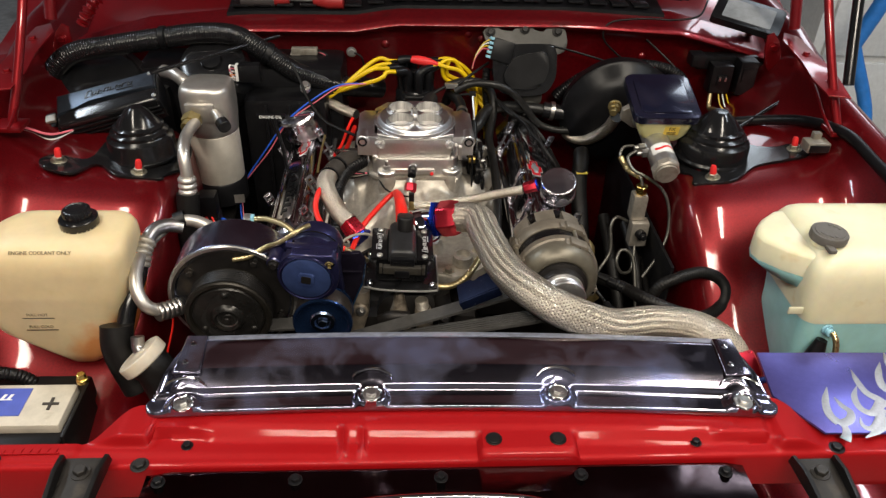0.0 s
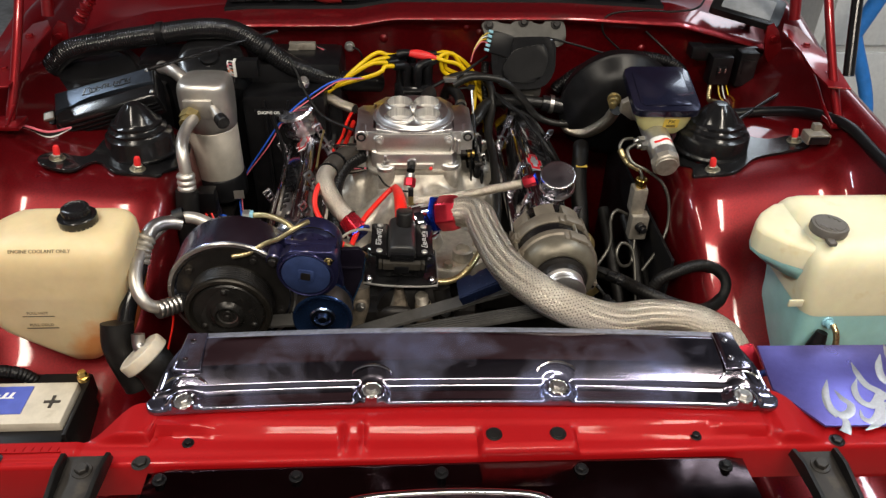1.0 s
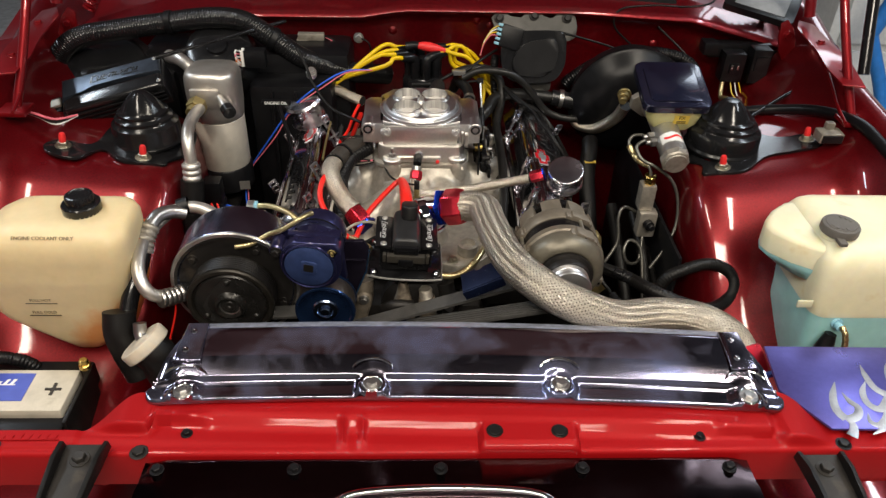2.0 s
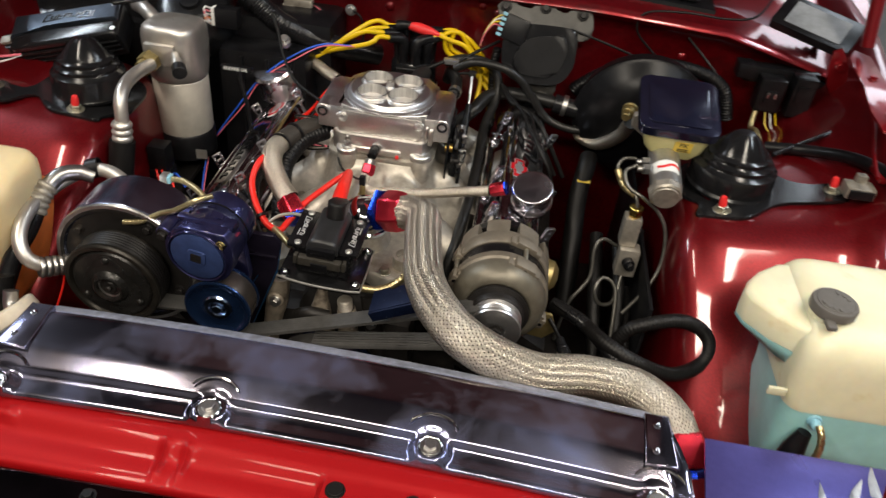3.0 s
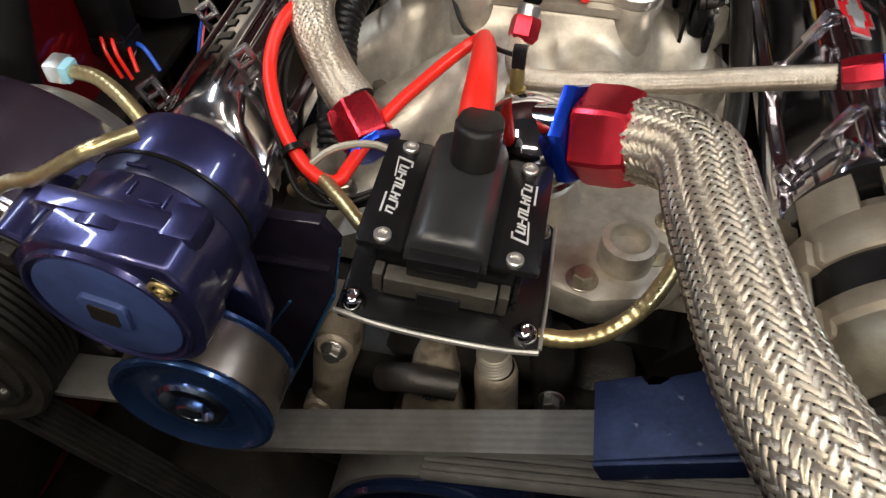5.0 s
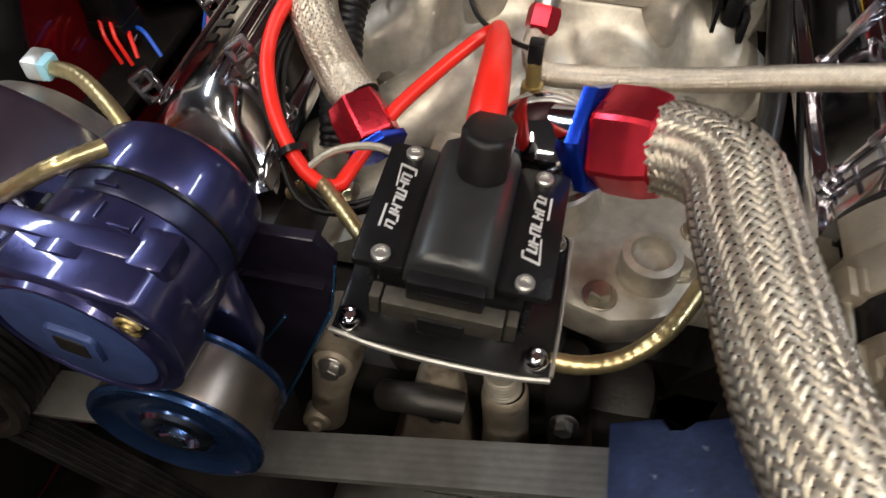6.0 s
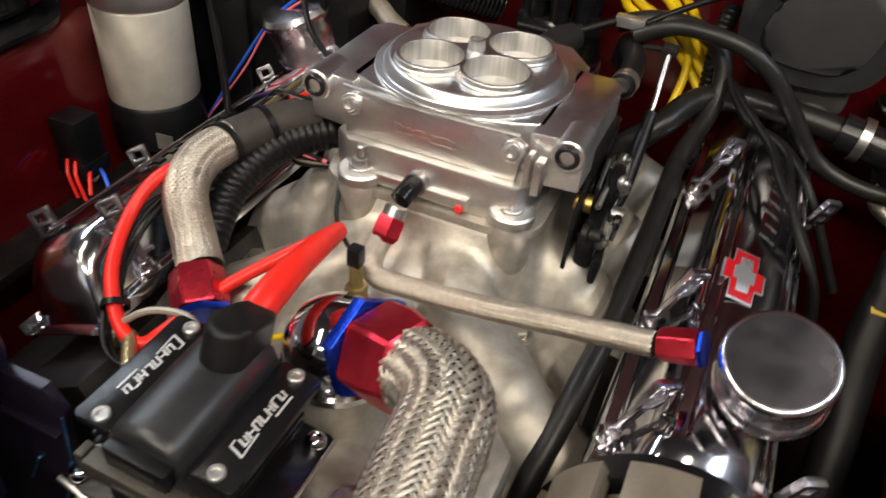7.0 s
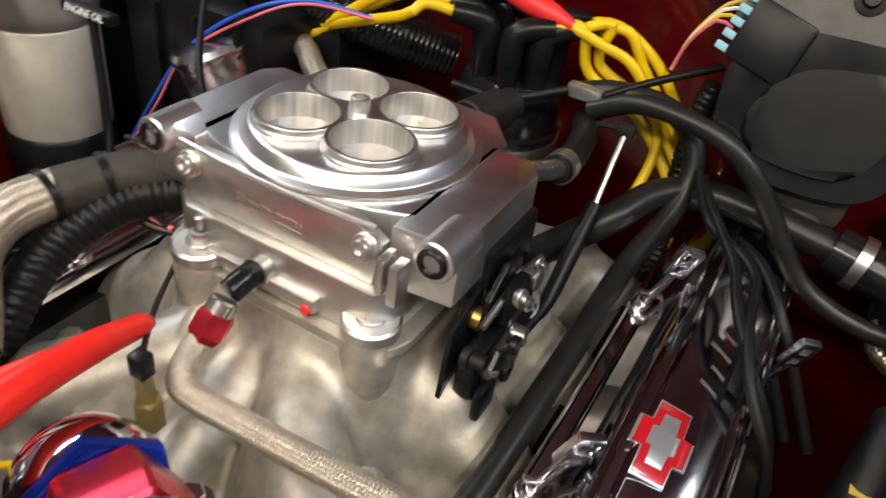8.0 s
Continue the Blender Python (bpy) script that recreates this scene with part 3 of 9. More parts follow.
SIDE = [  # y, then (x, z) from the inner foot over the shelf to the fender's edge
    (0.50, [(0.50, 0.35), (0.505, 0.50), (0.53, 0.56), (0.62, 0.57), (0.74, 0.59), (0.79, 0.72), (0.81, 0.80), (0.832, 0.806), (0.860, 0.770), (0.880, 0.520)]),
    (0.72, [(0.50, 0.35), (0.505, 0.52), (0.54, 0.57), (0.64, 0.58), (0.74, 0.60), (0.79, 0.74), (0.81, 0.83), (0.832, 0.836), (0.860, 0.800), (0.880, 0.550)]),
    (0.86, [(0.495, 0.35), (0.50, 0.55), (0.53, 0.61), (0.64, 0.62), (0.74, 0.65), (0.785, 0.77), (0.80, 0.85), (0.822, 0.856), (0.850, 0.820), (0.870, 0.570)]),
    (0.95, [(0.488, 0.35), (0.493, 0.60), (0.512, 0.685), (0.62, 0.70), (0.735, 0.725), (0.77, 0.80), (0.79, 0.865), (0.812, 0.871), (0.840, 0.835), (0.860, 0.585)]),
    (1.00, [(0.482, 0.35), (0.487, 0.65), (0.503, 0.742), (0.60, 0.756), (0.73, 0.77), (0.765, 0.825), (0.785, 0.875), (0.807, 0.881), (0.835, 0.845), (0.855, 0.595)]),
    (1.04, [(0.48, 0.35), (0.484, 0.69), (0.50, 0.778), (0.60, 0.793), (0.725, 0.806), (0.76, 0.845), (0.78, 0.882), (0.802, 0.888), (0.830, 0.852), (0.850, 0.602)]),
    (1.07, [(0.48, 0.35), (0.484, 0.70), (0.502, 0.788), (0.60, 0.803), (0.725, 0.818), (0.76, 0.852), (0.78, 0.887), (0.802, 0.893), (0.830, 0.857), (0.850, 0.607)]),
    (1.22, [(0.48, 0.35), (0.485, 0.71), (0.505, 0.793), (0.60, 0.808), (0.725, 0.825), (0.765, 0.862), (0.785, 0.897), (0.807, 0.903), (0.835, 0.867), (0.855, 0.617)]),
    (1.30, [(0.49, 0.35), (0.50, 0.70), (0.525, 0.786), (0.61, 0.803), (0.73, 0.828), (0.77, 0.868), (0.79, 0.903), (0.812, 0.909), (0.840, 0.873), (0.860, 0.623)]),
    (1.38, [(0.56, 0.35), (0.58, 0.62), (0.61, 0.72), (0.66, 0.77), (0.745, 0.83), (0.78, 0.875), (0.80, 0.91), (0.822, 0.916), (0.850, 0.880), (0.870, 0.630)]),
    (1.52, [(0.66, 0.35), (0.68, 0.62), (0.70, 0.72), (0.73, 0.79), (0.77, 0.85), (0.80, 0.89), (0.82, 0.925), (0.842, 0.931), (0.870, 0.895), (0.890, 0.645)]),
    (1.95, [(0.70, 0.35), (0.71, 0.62), (0.72, 0.72), (0.74, 0.80), (0.78, 0.87), (0.81, 0.91), (0.83, 0.945), (0.852, 0.951), (0.880, 0.915), (0.900, 0.665)]),
]


def inner_fender(mirror):
    rows = []
    ys = [s[0] for s in SIDE]
    for y in np.arange(0.50, 1.951, 0.02):
        i = min(max(int(np.searchsorted(ys, y, side="right")) - 1, 0), len(SIDE) - 2)
        t = (y - ys[i]) / (ys[i + 1] - ys[i])
        pts = []
        for (ax, az), (bx, bz) in zip(SIDE[i][1], SIDE[i + 1][1]):
            x, z = ax + (bx - ax) * t, az + (bz - az) * t
            pts.append(((2 * MID - x) if mirror else x, y, z))
        rows.append([p for p in spline(pts, 0.012)][:400])
    n = min(len(r) for r in rows)
    even = []
    for r in rows:
        k = np.linspace(0, len(r) - 1, 72)
        even.append([r[int(a)].lerp(r[min(int(a) + 1, len(r) - 1)], a - int(a)) for a in k])
    bm = loft(even)
    for _ in range(3):
        bmesh.ops.smooth_vert(bm, verts=[v for v in bm.verts if not v.is_boundary], factor=0.5, use_axis_x=True, use_axis_y=True, use_axis_z=True)
    return bm


part("inner_fender", thick(inner_fender(False), 0.0015), RED_SHADED, body, "red inner fender with the strut tower, shade in its colour", sharp=60)
part("inner_fender", thick(inner_fender(True), 0.0015), RED_SHADED, body, "red inner fender with the strut tower, shade in its colour", sharp=60)

# firewall, folded cowl lip, cowl top
LIP = [(-0.86, 0.80), (-0.70, 0.832), (-0.5, 0.893), (-0.3, 0.914), (-0.08, 0.916), (0.0, 0.930), (0.35, 0.931), (0.58, 0.918), (0.80, 0.862), (0.95, 0.82)]


def lip(x):
    return float(np.interp(x, [p[0] for p in LIP], [p[1] for p in LIP]))


rows = []
for x in np.arange(-0.86, 0.951, 0.03):
    z = lip(x)
    bulge = 0.018 * step(0.1, 0.2, x) * (1 - step(0.36, 0.46, x))
    rows.append([(x, 1.56, 0.30), (x, 1.545 - bulge, 0.55), (x, 1.53 - bulge, 0.70), (x, 1.515 - bulge, 0.80), (x, 1.508, z - 0.035), (x, 1.503, z - 0.016),
                 (x, 1.488, z - 0.008), (x, 1.480, z - 0.001), (x, 1.482, z + 0.004), (x, 1.50, z + 0.009), (x, 1.535, z + 0.016), (x, 1.56, z + 0.022)])
part("firewall", thick(loft(rows), 0.0015), RED_OLD, body, "dark red firewall with a folded cowl lip", sharp=60)
rows = []
for x in np.arange(-0.86, 0.951, 0.05):
    z = lip(x)
    rows.append([(x, 1.562, z + 0.02), (x, 1.60, z + 0.018), (x, 1.66, z + 0.03), (x, 1.8, z + 0.06), (x, 2.0, z + 0.14)])
for x, z in ((0.150, 0.905), (0.178, 0.893), (-0.02, 0.88), (0.52, 0.86)):
    part("dimple", lathe([(0.009, -0.001), (0.006, 0.002), (0.0, 0.003)], axis((x, 1.5065, z), (0, -1, 0)), 18), RED_OLD, body)
part("cowl_panel", thick(loft(rows), 0.002), RED_BODY, body, "red painted cowl panel below the windscreen", sharp=60)

rows = []
for x in np.arange(-0.66, 0.7861, 0.06):
    c_ = 0.05 * ((x - MID) / 0.72) ** 2
    rows.append([(x, 1.93 + c_, 1.075), (x * 0.97, 2.2 + c_, 1.20), (x * 0.9, 2.6 + c_, 1.36)])
part("windscreen", thick(loft(rows), 0.005), GLASS_DARK, body, "dark sloping windscreen glass", sharp=60)
# hood raised overhead, hinged behind the cowl
hood_m = Matrix.Translation((MID, 1.83, 1.0)) @ pose(0, 0, 0, 72, 0, 180)
hood = bmesh.new()
hood = join(hood, box((0, 0.58, 0), (1.5, 1.16, 0.012), 0.004))
for y in (0.05, 0.56, 1.1):
    hood = join(hood, box((0, y, 0.018), (1.4, 0.09, 0.03), 0.01))
for x in (-0.68, -0.25, 0.25, 0.68):
    hood = join(hood, box((x, 0.57, 0.018), (0.08, 1.04, 0.031), 0.01))
hood.transform(hood_m)
# underside coloured far below the paint so the chrome cover mirrors little red
HOOD_INNER = surface("darkened_hood_underside", (0.05, 0.006, 0.010), 0.45, 0.2, 0.2, 60, 6, 0.1, 200)
part("hood", hood, HOOD_INNER, body, "raised red hood, ribbed underside darkened for its mirror image")
# unseen pads added under the hood; their navy is what the chrome cover reflects
PAD_NAVY = surface("navy_reflection_pad", (0.055, 0.07, 0.18), 0.7, 0.0, 0.2, 40, 5, 0.3, 120)
for x in (-0.465, 0.0, 0.465):
    pad = box((x, 0.57, 0.012), (0.36 if x else 0.42, 0.92, 0.012), 0.006)
    pad.transform(hood_m)
    part("hood_liner", pad, PAD_NAVY, body, "unseen navy pad that tints the chrome cover's reflection")
# dark underside of the bay, wheels, radiator core
# added sheet blacks out the red wall in the shaded gap by the engine
part("apron", box((0.462, 1.20, 0.52), (0.006, 0.44, 0.36), 0.002), PLASTIC, body, "black sheet standing in for the dark gap beside the engine")
part("undertray", box((MID, 1.15, 0.30), (1.02, 0.95, 0.05), 0.02), GRIME, body, "black oily undertray")
part("crossmember", box((MID, 1.12, 0.40), (0.86, 0.16, 0.14), 0.03), GRIME, body, "black oily crossmember")
part("crossmember", box((MID, 0.72, 0.40), (1.0, 0.06, 0.16), 0.02), GRIME, body, "black oily crossmember")
part("radiator_core", join(box((0.08, 0.655, 0.57), (0.70, 0.05, 0.42), 0.006), box((0.08, 0.69, 0.56), (0.66, 0.03, 0.40), 0.01)), PLASTIC, body, "black radiator core and shroud")
for s in (-1, 1):
    part("frame_rail", box((MID + s * 0.47, 1.0, 0.42), (0.09, 1.0, 0.14), 0.02), GRIME, body)
    tyre = part("tyre", lathe([(0.19, -0.09), (0.26, -0.10), (0.30, -0.095), (0.315, -0.07), (0.317, 0.0), (0.315, 0.07), (0.30, 0.095), (0.26, 0.10), (0.19, 0.09)], axis((MID + s * 0.70, 1.12, 0.317), (1, 0, 0)), 48), RUBBER, body, "black rubber front tyre")
    part("rim", lathe([(0, -0.05), (0.19, -0.085), (0.195, -0.09), (0.195, 0.09), (0.19, 0.085), (0, 0.05)], axis((MID + s * 0.70, 1.12, 0.317), (1, 0, 0)), 40), STEEL, tyre)


# radiator support: a stamped red tie bar
def support_z(x, y):
    yy = y + 0.0277 * x
    main = step(-0.212, -0.199, x) * (1 - step(0.368, 0.381, x))
    inner = step(-0.274, -0.262, x) * (1 - step(0.434, 0.450, x))
    z = 0.755 + 0.002 * step(0.552, 0.562, yy)
    z += 0.013 * (main * step(0.573, 0.594, yy) + (inner - main * inner) * step(0.578, 0.586, yy))
    wedge = step(-0.340, -0.294, x) * (1 - step(-0.273, -0.262, x)) + step(0.438, 0.452, x) * (1 - step(0.464, 0.512, x))
    z += 0.014 * wedge * step(0.566, 0.574, yy)                            # raised wedges at both ends
    for c in (-0.052, -0.030):                                            # two pressed ribs
        z += 0.007 * max(0.0, 1 - abs(x - c) / 0.005) * step(0.55, 0.57, y) * (1 - step(0.585, 0.594, yy))
    pad = step(0.098, 0.105, x) * (1 - step(0.209, 0.216, x)) * step(0.549, 0.555, y)   # pad with two plugs
    z = max(z, 0.755 + 0.0125 * pad)
    number = step(-0.465, -0.460, x) * (1 - step(-0.347, -0.342, x)) * step(0.556, 0.560, y) * (1 - step(0.583, 0.587, y))
    return z + 0.0022 * number
def support_back(x):
    left = 0.628 - 0.045 * (1 - step(-0.345, -0.285, x))
    right = 0.045 * step(0.455, 0.525, x)
    return left - right + 0.06 * step(-0.27, -0.262, x) * (1 - step(0.44, 0.448, x))


rows = []
for x in np.arange(-0.80, 0.921, 0.0032):
    yb = support_back(x)
    row = [(x, yb, support_z(x, yb) - 0.10), (x, yb, support_z(x, yb) - 0.006)]
    for k in range(41):
        y = yb - 0.003 + (0.553 - yb + 0.003) * k / 40
        row.append((x, y, support_z(x, y)))
    zf = row[-1][2]
    row += [(x, 0.5505, zf - 0.0015), (x, 0.549, zf - 0.005), (x, 0.548, zf - 0.05)]
    rows.append(row)
bar = part("radiator_support", thick(loft(rows), 0.002), RED, body, "bright red stamped radiator support bar", sharp=50)
for x, y in ((0.118, 0.570), (0.191, 0.569)):
    part("plug", disc_stack([(0.0095, 0, 0.002), (0.0075, 0.002, 0.0035)], Matrix.Translation((x, y, support_z(x, y) - 0.0003)), 24), RUBBER, bar)
for x, y, r in ((-0.226, 0.576, 0.006), (-0.272, 0.552, 0.009), (0.352, 0.568, 0.006), (-0.43, 0.56, 0.007), (0.515, 0.558, 0.008)):
    part("screw", bolt(Matrix.Translation((x, y, support_z(x, y))), r * 0.75, 0.004, 1.5), PLASTIC if r < 0.0085 else GRIME, bar)
stamp = curve_bars(8, 0.075, 0.010, 3, 0.0012)
stamp.transform(Matrix.Translation((-0.400, 0.571, support_z(-0.40, 0.571) - 0.0002)))
part("stamped_mark", stamp, RED, bar)

# lower black shroud in front of the bar
shroud = thing("radiator_shroud", "dark polished metal shroud panel bolted before the radiator support", "panel", (0.07, 0.47, 0.73))
rows = []
for x in np.arange(-0.262, 0.4021, 0.006):
    e = 0.02 * (1 - step(-0.262, -0.235, x)) + 0.02 * step(0.375, 0.402, x)
    dip = 0.010 * step(-0.05, 0.0, x) * (1 - step(0.16, 0.21, x))
    rows.append([(x, 0.5465 - e * 0.2, 0.738 - e * 0.3), (x, 0.5455 - e * 0.2, 0.7505), (x, 0.540, 0.7525), (x, 0.51, 0.7535 + dip * 0.1), (x, 0.503, 0.756 + dip * 0.3),
                 (x, 0.44, 0.757), (x, 0.36, 0.752), (x, 0.34, 0.74), (x, 0.335, 0.60)])
part("panel", thick(loft(rows), 0.0015), SHROUD_DARK, shroud, sharp=50)
for x in (-0.247, -0.101, 0.057, 0.212, 0.375):
    part("bolt", bolt(Matrix.Translation((x, 0.530, 0.7532)), 0.0052, 0.005, 1.5), PLASTIC, shroud)
pull = tube([(-0.06, 0.480, 0.757), (-0.03, 0.495, 0.760), (0.06, 0.500, 0.761), (0.15, 0.495, 0.760), (0.18, 0.480, 0.757)], 0.004, 10)
part("pressed_edge", pull, CHROME, shroud)


def hood_stop(x, y, z, turn):
    """A rubber-edged channel with a bolt in it."""
    ob = thing("hood_bumper", "worn black hood bumper bracket bolted on the radiator support", "bracket", (x, y, z), group="hood bumpers")
    m = Matrix.Translation((x, y, z)) @ pose(0, 0, 0, 0, 0, turn)
    part("base", prism([(-0.022, 0.026), (0.022, 0.026), (0.024, 0.0), (0.013, -0.07), (-0.013, -0.07), (-0.024, 0.0)], 0.004, m, 0.001), STOP_METAL, ob)
    for s in (-1, 1):
        wall = prism([(0.026, 0.0), (0.0, 0.0), (-0.07, 0.0), (-0.07, 0.010), (0.0, 0.017), (0.024, 0.012)], 0.005, None, 0.0015)
        wall.transform(m @ Matrix.Translation((s * 0.0225, 0, 0)) @ pose(0, 0, 0, 0, 0, -s * 3) @ Matrix(((0, 0, 1, -0.0025), (1, 0, 0, 0), (0, 1, 0, 0), (0, 0, 0, 1))))
        part("side_wall", wall, RUBBER, ob)
    part("bolt", bolt(m @ Matrix.Translation((0, 0.006, 0.004)), 0.007, 0.006, 1.5), STOP_METAL, ob)


STOP_METAL = surface("worn_black_steel", (0.03, 0.027, 0.025), 0.5, 0.3, 0.3, 60, 12, 0.15, 400, dirt=(0.08, 0.065, 0.05), dirt_at=0.58)
hood_stop(-0.327, 0.530, 0.7605, 0)
hood_stop(0.474, 0.512, 0.7605, 0)

# ---- chrome radiator cover ----
cover = thing("radiator_cover", "polished chrome radiator top cover with four bolts, smudged and tinted with blue haze", "cover", (0.08, 0.65, 0.79))
COVER_BOLTS = [(-0.235, 0.613, 0.7852), (-0.021, 0.622, 0.7878), (0.198, 0.621, 0.7878), (0.415, 0.604, 0.7852)]


def cover_row(t):
    """One section of the pressed sheet, front edge to rear edge, with the seats of the bolts pressed in."""
    end = 1 - step(0, 0.04, t) + step(0.96, 1, t)

    def at(u, y, z):
        x = -0.279 + 0.024 * u + (0.737 - 0.046 * u) * t
        bow = 0.012 * (1 - (2 * t - 1) ** 2) - 0.014 * t
        c = max(0.0, 1 - t / 0.02, 1 - (1 - t) / 0.02)
        y += 0.013 * (1 - math.sqrt(max(0.0, 1 - c * c))) * max(0.0, 1 - u / 0.3)
        return (x, y + bow, z - 0.009 * end * (1 if z > 0.786 else 0.2))

    raw = [at(0, 0.604, 0.7725), at(0, 0.6034, 0.7770), at(0, 0.6046, 0.7797), at(0.03, 0.608, 0.7804), at(0.1, 0.615, 0.7804), at(0.2, 0.621, 0.7806), at(0.23, 0.6245, 0.7814), at(0.26, 0.6272, 0.7832),
           at(0.28, 0.6290, 0.7860), at(0.30, 0.6308, 0.7890), at(0.33, 0.6335, 0.7908), at(0.37, 0.638, 0.7926), at(0.42, 0.644, 0.7946), at(0.46, 0.6495, 0.7963), at(0.49, 0.654, 0.7973), at(0.53, 0.660, 0.7978), at(0.6, 0.668, 0.7981),
           at(0.8, 0.685, 0.7986), at(1, 0.6970, 0.7990), at(1, 0.7015, 0.7983), at(1, 0.7050, 0.7964), at(1, 0.7072, 0.7933), at(1, 0.7081, 0.788), at(1, 0.7083, 0.781)]
    fine = spline(raw, 0.001)
    out = []
    for a in np.linspace(0, len(fine) - 1, 90):
        p = fine[int(a)].lerp(fine[min(int(a) + 1, len(fine) - 1)], a - int(a))
        for bx, by, bz in COVER_BOLTS:
            w = 1 - step(0.0140, 0.0235, math.hypot(p.x - bx, p.y - by))
            p.z += w * (bz - p.z) * (1 if p.z > 0.779 else 0)
        out.append(p)
    return out


def cover_back(t):
    x = -0.255 + 0.691 * t
    y = 0.012 * (1 - (2 * t - 1) ** 2) - 0.014 * t
    z = -0.009 * (1 - step(0, 0.04, t) + step(0.96, 1, t))
    return [(x, y + 0.7078, z + 0.7952), (x, y + 0.7095, z + 0.7948), (x, y + 0.7200, z + 0.7905), (x, y + 0.7212, z + 0.7890), (x, y + 0.7214, z + 0.783)]


part("shell", thick(loft([cover_row(k / 330) for k in range(331)]), 0.002), CHROME_SMUDGE_HAZE, cover, "smudged chrome sheet with painted blue haze and pressed bolt seats", sharp=75)
# pale strip stands for light mirrored along the cover's rear bevel
part("rear_flange", thick(loft([cover_back(k / 120) for k in range(121)]), 0.0015), FLANGE_SHEEN, cover, "rear flange with a bright reflection in its colour", sharp=40)
for x, y, z in COVER_BOLTS:
    m = Matrix.Translation((x, y, z))
    part("washer", lathe([(0.0128, 0), (0.0126, 0.0012), (0.0118, 0.0018), (0.0106, 0.0014), (0.0100, 0.0006)], m, 36), CHROME_HAZE, cover)
    part("bolt", join(disc_stack([(0.0100, -0.001, 0.0016)], m, 24, 0.0004), prism(hexagon(0.0066), 0.0042, m, 0.0008, 1, 0.0016)), STEEL, cover)
    part("pressed_arc", tube([m @ Vector((0.026 * math.cos(a), 0.010 + 0.021 * math.sin(a), 0.0066 + 0.004 * math.sin(a))) for a in np.linspace(0.45, 2.69, 15)], [0.0006] + [0.0014] * 13 + [0.0006], 8), CHROME_HAZE, cover)
for x, y in ((-0.2367, 0.679), (0.4170, 0.665)):
    tab = prism([(-0.0165, -0.0315), (0.0165, -0.0315), (0.0125, 0.0315), (-0.0125, 0.0315)], 0.013, None, 0.0026, 3)
    tab.transform(Matrix.Translation((x, y, 0.7890)) @ pose(0, 0, 0, 1.2, 0, 0))
    part("end_tab", tab, CHROME_SMUDGE_HAZE, cover, "raised end tab with two rivets")
    for dx, dy in ((-0.0015, 0.016), (-0.0045, -0.015)):
        part("rivet", lathe([(0, 0), (0.0040, 0), (0.0034, 0.0012), (0.0015, 0.0016), (0, 0.0008)], Matrix.Translation((x + dx, y + dy, 0.8019 + dy * 0.02)), 18), CHROME_HAZE, cover)

# ---- the engine: the large castings ----
CX = 0.038   # the engine's middle line
block = thing("engine_block", "dark oily V8 engine block with timing cover and cylinder heads", "engine", (CX, 1.2, 0.35))
part("block", box((CX, 1.22, 0.50), (0.34, 0.52, 0.30), 0.03), GRIME, block)
part("timing_cover", box((CX, 0.945, 0.52), (0.20, 0.05, 0.26), 0.02), GRIME, block)
for s in (-1, 1):
    m = Matrix.Translation((CX + s * 0.190, 1.22, 0.60)) @ pose(0, 0, 0, 0, s * 32, 0)
    part("cylinder_head", box((0, 0, 0), (0.17, 0.52, 0.12), 0.01, m), GRIME, block)
pump = thing("water_pump", "dull cast aluminium water pump behind the belt", "water pump", (CX, 0.92, 0.62))
part("housing", lathe([(0, 0), (0.062, 0), (0.062, 0.02), (0.05, 0.030), (0.03, 0.034), (0, 0.034)], axis((0.035, 0.950, 0.640), (0, -1, 0)), 28), GRIME, pump, "dark oily pump body")
rows = []
for z, x0, x1, y0 in ((0.590, -0.018, 0.038, 0.896), (0.604, -0.018, 0.038, 0.894), (0.612, -0.012, 0.032, 0.898), (0.640, -0.008, 0.026, 0.900), (0.664, -0.005, 0.024, 0.903), (0.680, 0.000, 0.020, 0.906), (0.692, 0.003, 0.017, 0.910), (0.699, 0.006, 0.014, 0.914)):
    o = rounded(x1 - x0, 0.95 - y0, min(0.006, (x1 - x0) * 0.45), 4, (x0 + x1) / 2, (y0 + 0.95) / 2)
    rows.append([(x, y, z) for x, y in o + o[:1]])
mid_ = loft(rows)
bmesh.ops.remove_doubles(mid_, verts=mid_.verts[:], dist=1e-6)
bmesh.ops.holes_fill(mid_, edges=[e for e in mid_.edges if e.is_boundary], sides=0)
part("centre_casting", mid_, PUMP_CAST, pump, "cast nose of the pump", sharp=60)
part("hose_neck", lathe([(0, -0.012), (0.0150, -0.012), (0.0140, 0.0), (0.0132, 0.045), (0.0125, 0.050), (0.0110, 0.052)], axis((0.0505, 0.910, 0.626), (-0.08, 0.0, 1)), 28), PUMP_CAST, pump)
part("thread", tube([(0.0458, 0.910, 0.676), (0.0448, 0.910, 0.684), (0.0440, 0.910, 0.692)], 0.0100, 24, 0.0004, ribs(0.0032, 0.10)), CAST, pump, "bright threaded plug")
part("plug_top", disc_stack([(0.0092, 0, 0.0016)], axis((0.0439, 0.910, 0.6915), (-0.08, 0, 1)), 24, 0.0006), CAST_DULL, pump)
part("left_leg", tube([(-0.052, 0.925, 0.70), (-0.052, 0.918, 0.672), (-0.058, 0.914, 0.640), (-0.066, 0.912, 0.590)], [0.016, 0.015, 0.012, 0.012], 18), PUMP_CAST, pump)
part("pump_ear", disc_stack([(0.012, 0, 0.014)], axis((-0.0505, 0.915, 0.676), (0, -1, 0.1)), 20, 0.002), PUMP_CAST, pump)
part("pump_ear", disc_stack([(0.009, 0, 0.016), (0.005, 0.016, 0.020)], axis((-0.070, 0.912, 0.600), (0.1, -1, 0.3)), 18, 0.002), PUMP_CAST, pump)
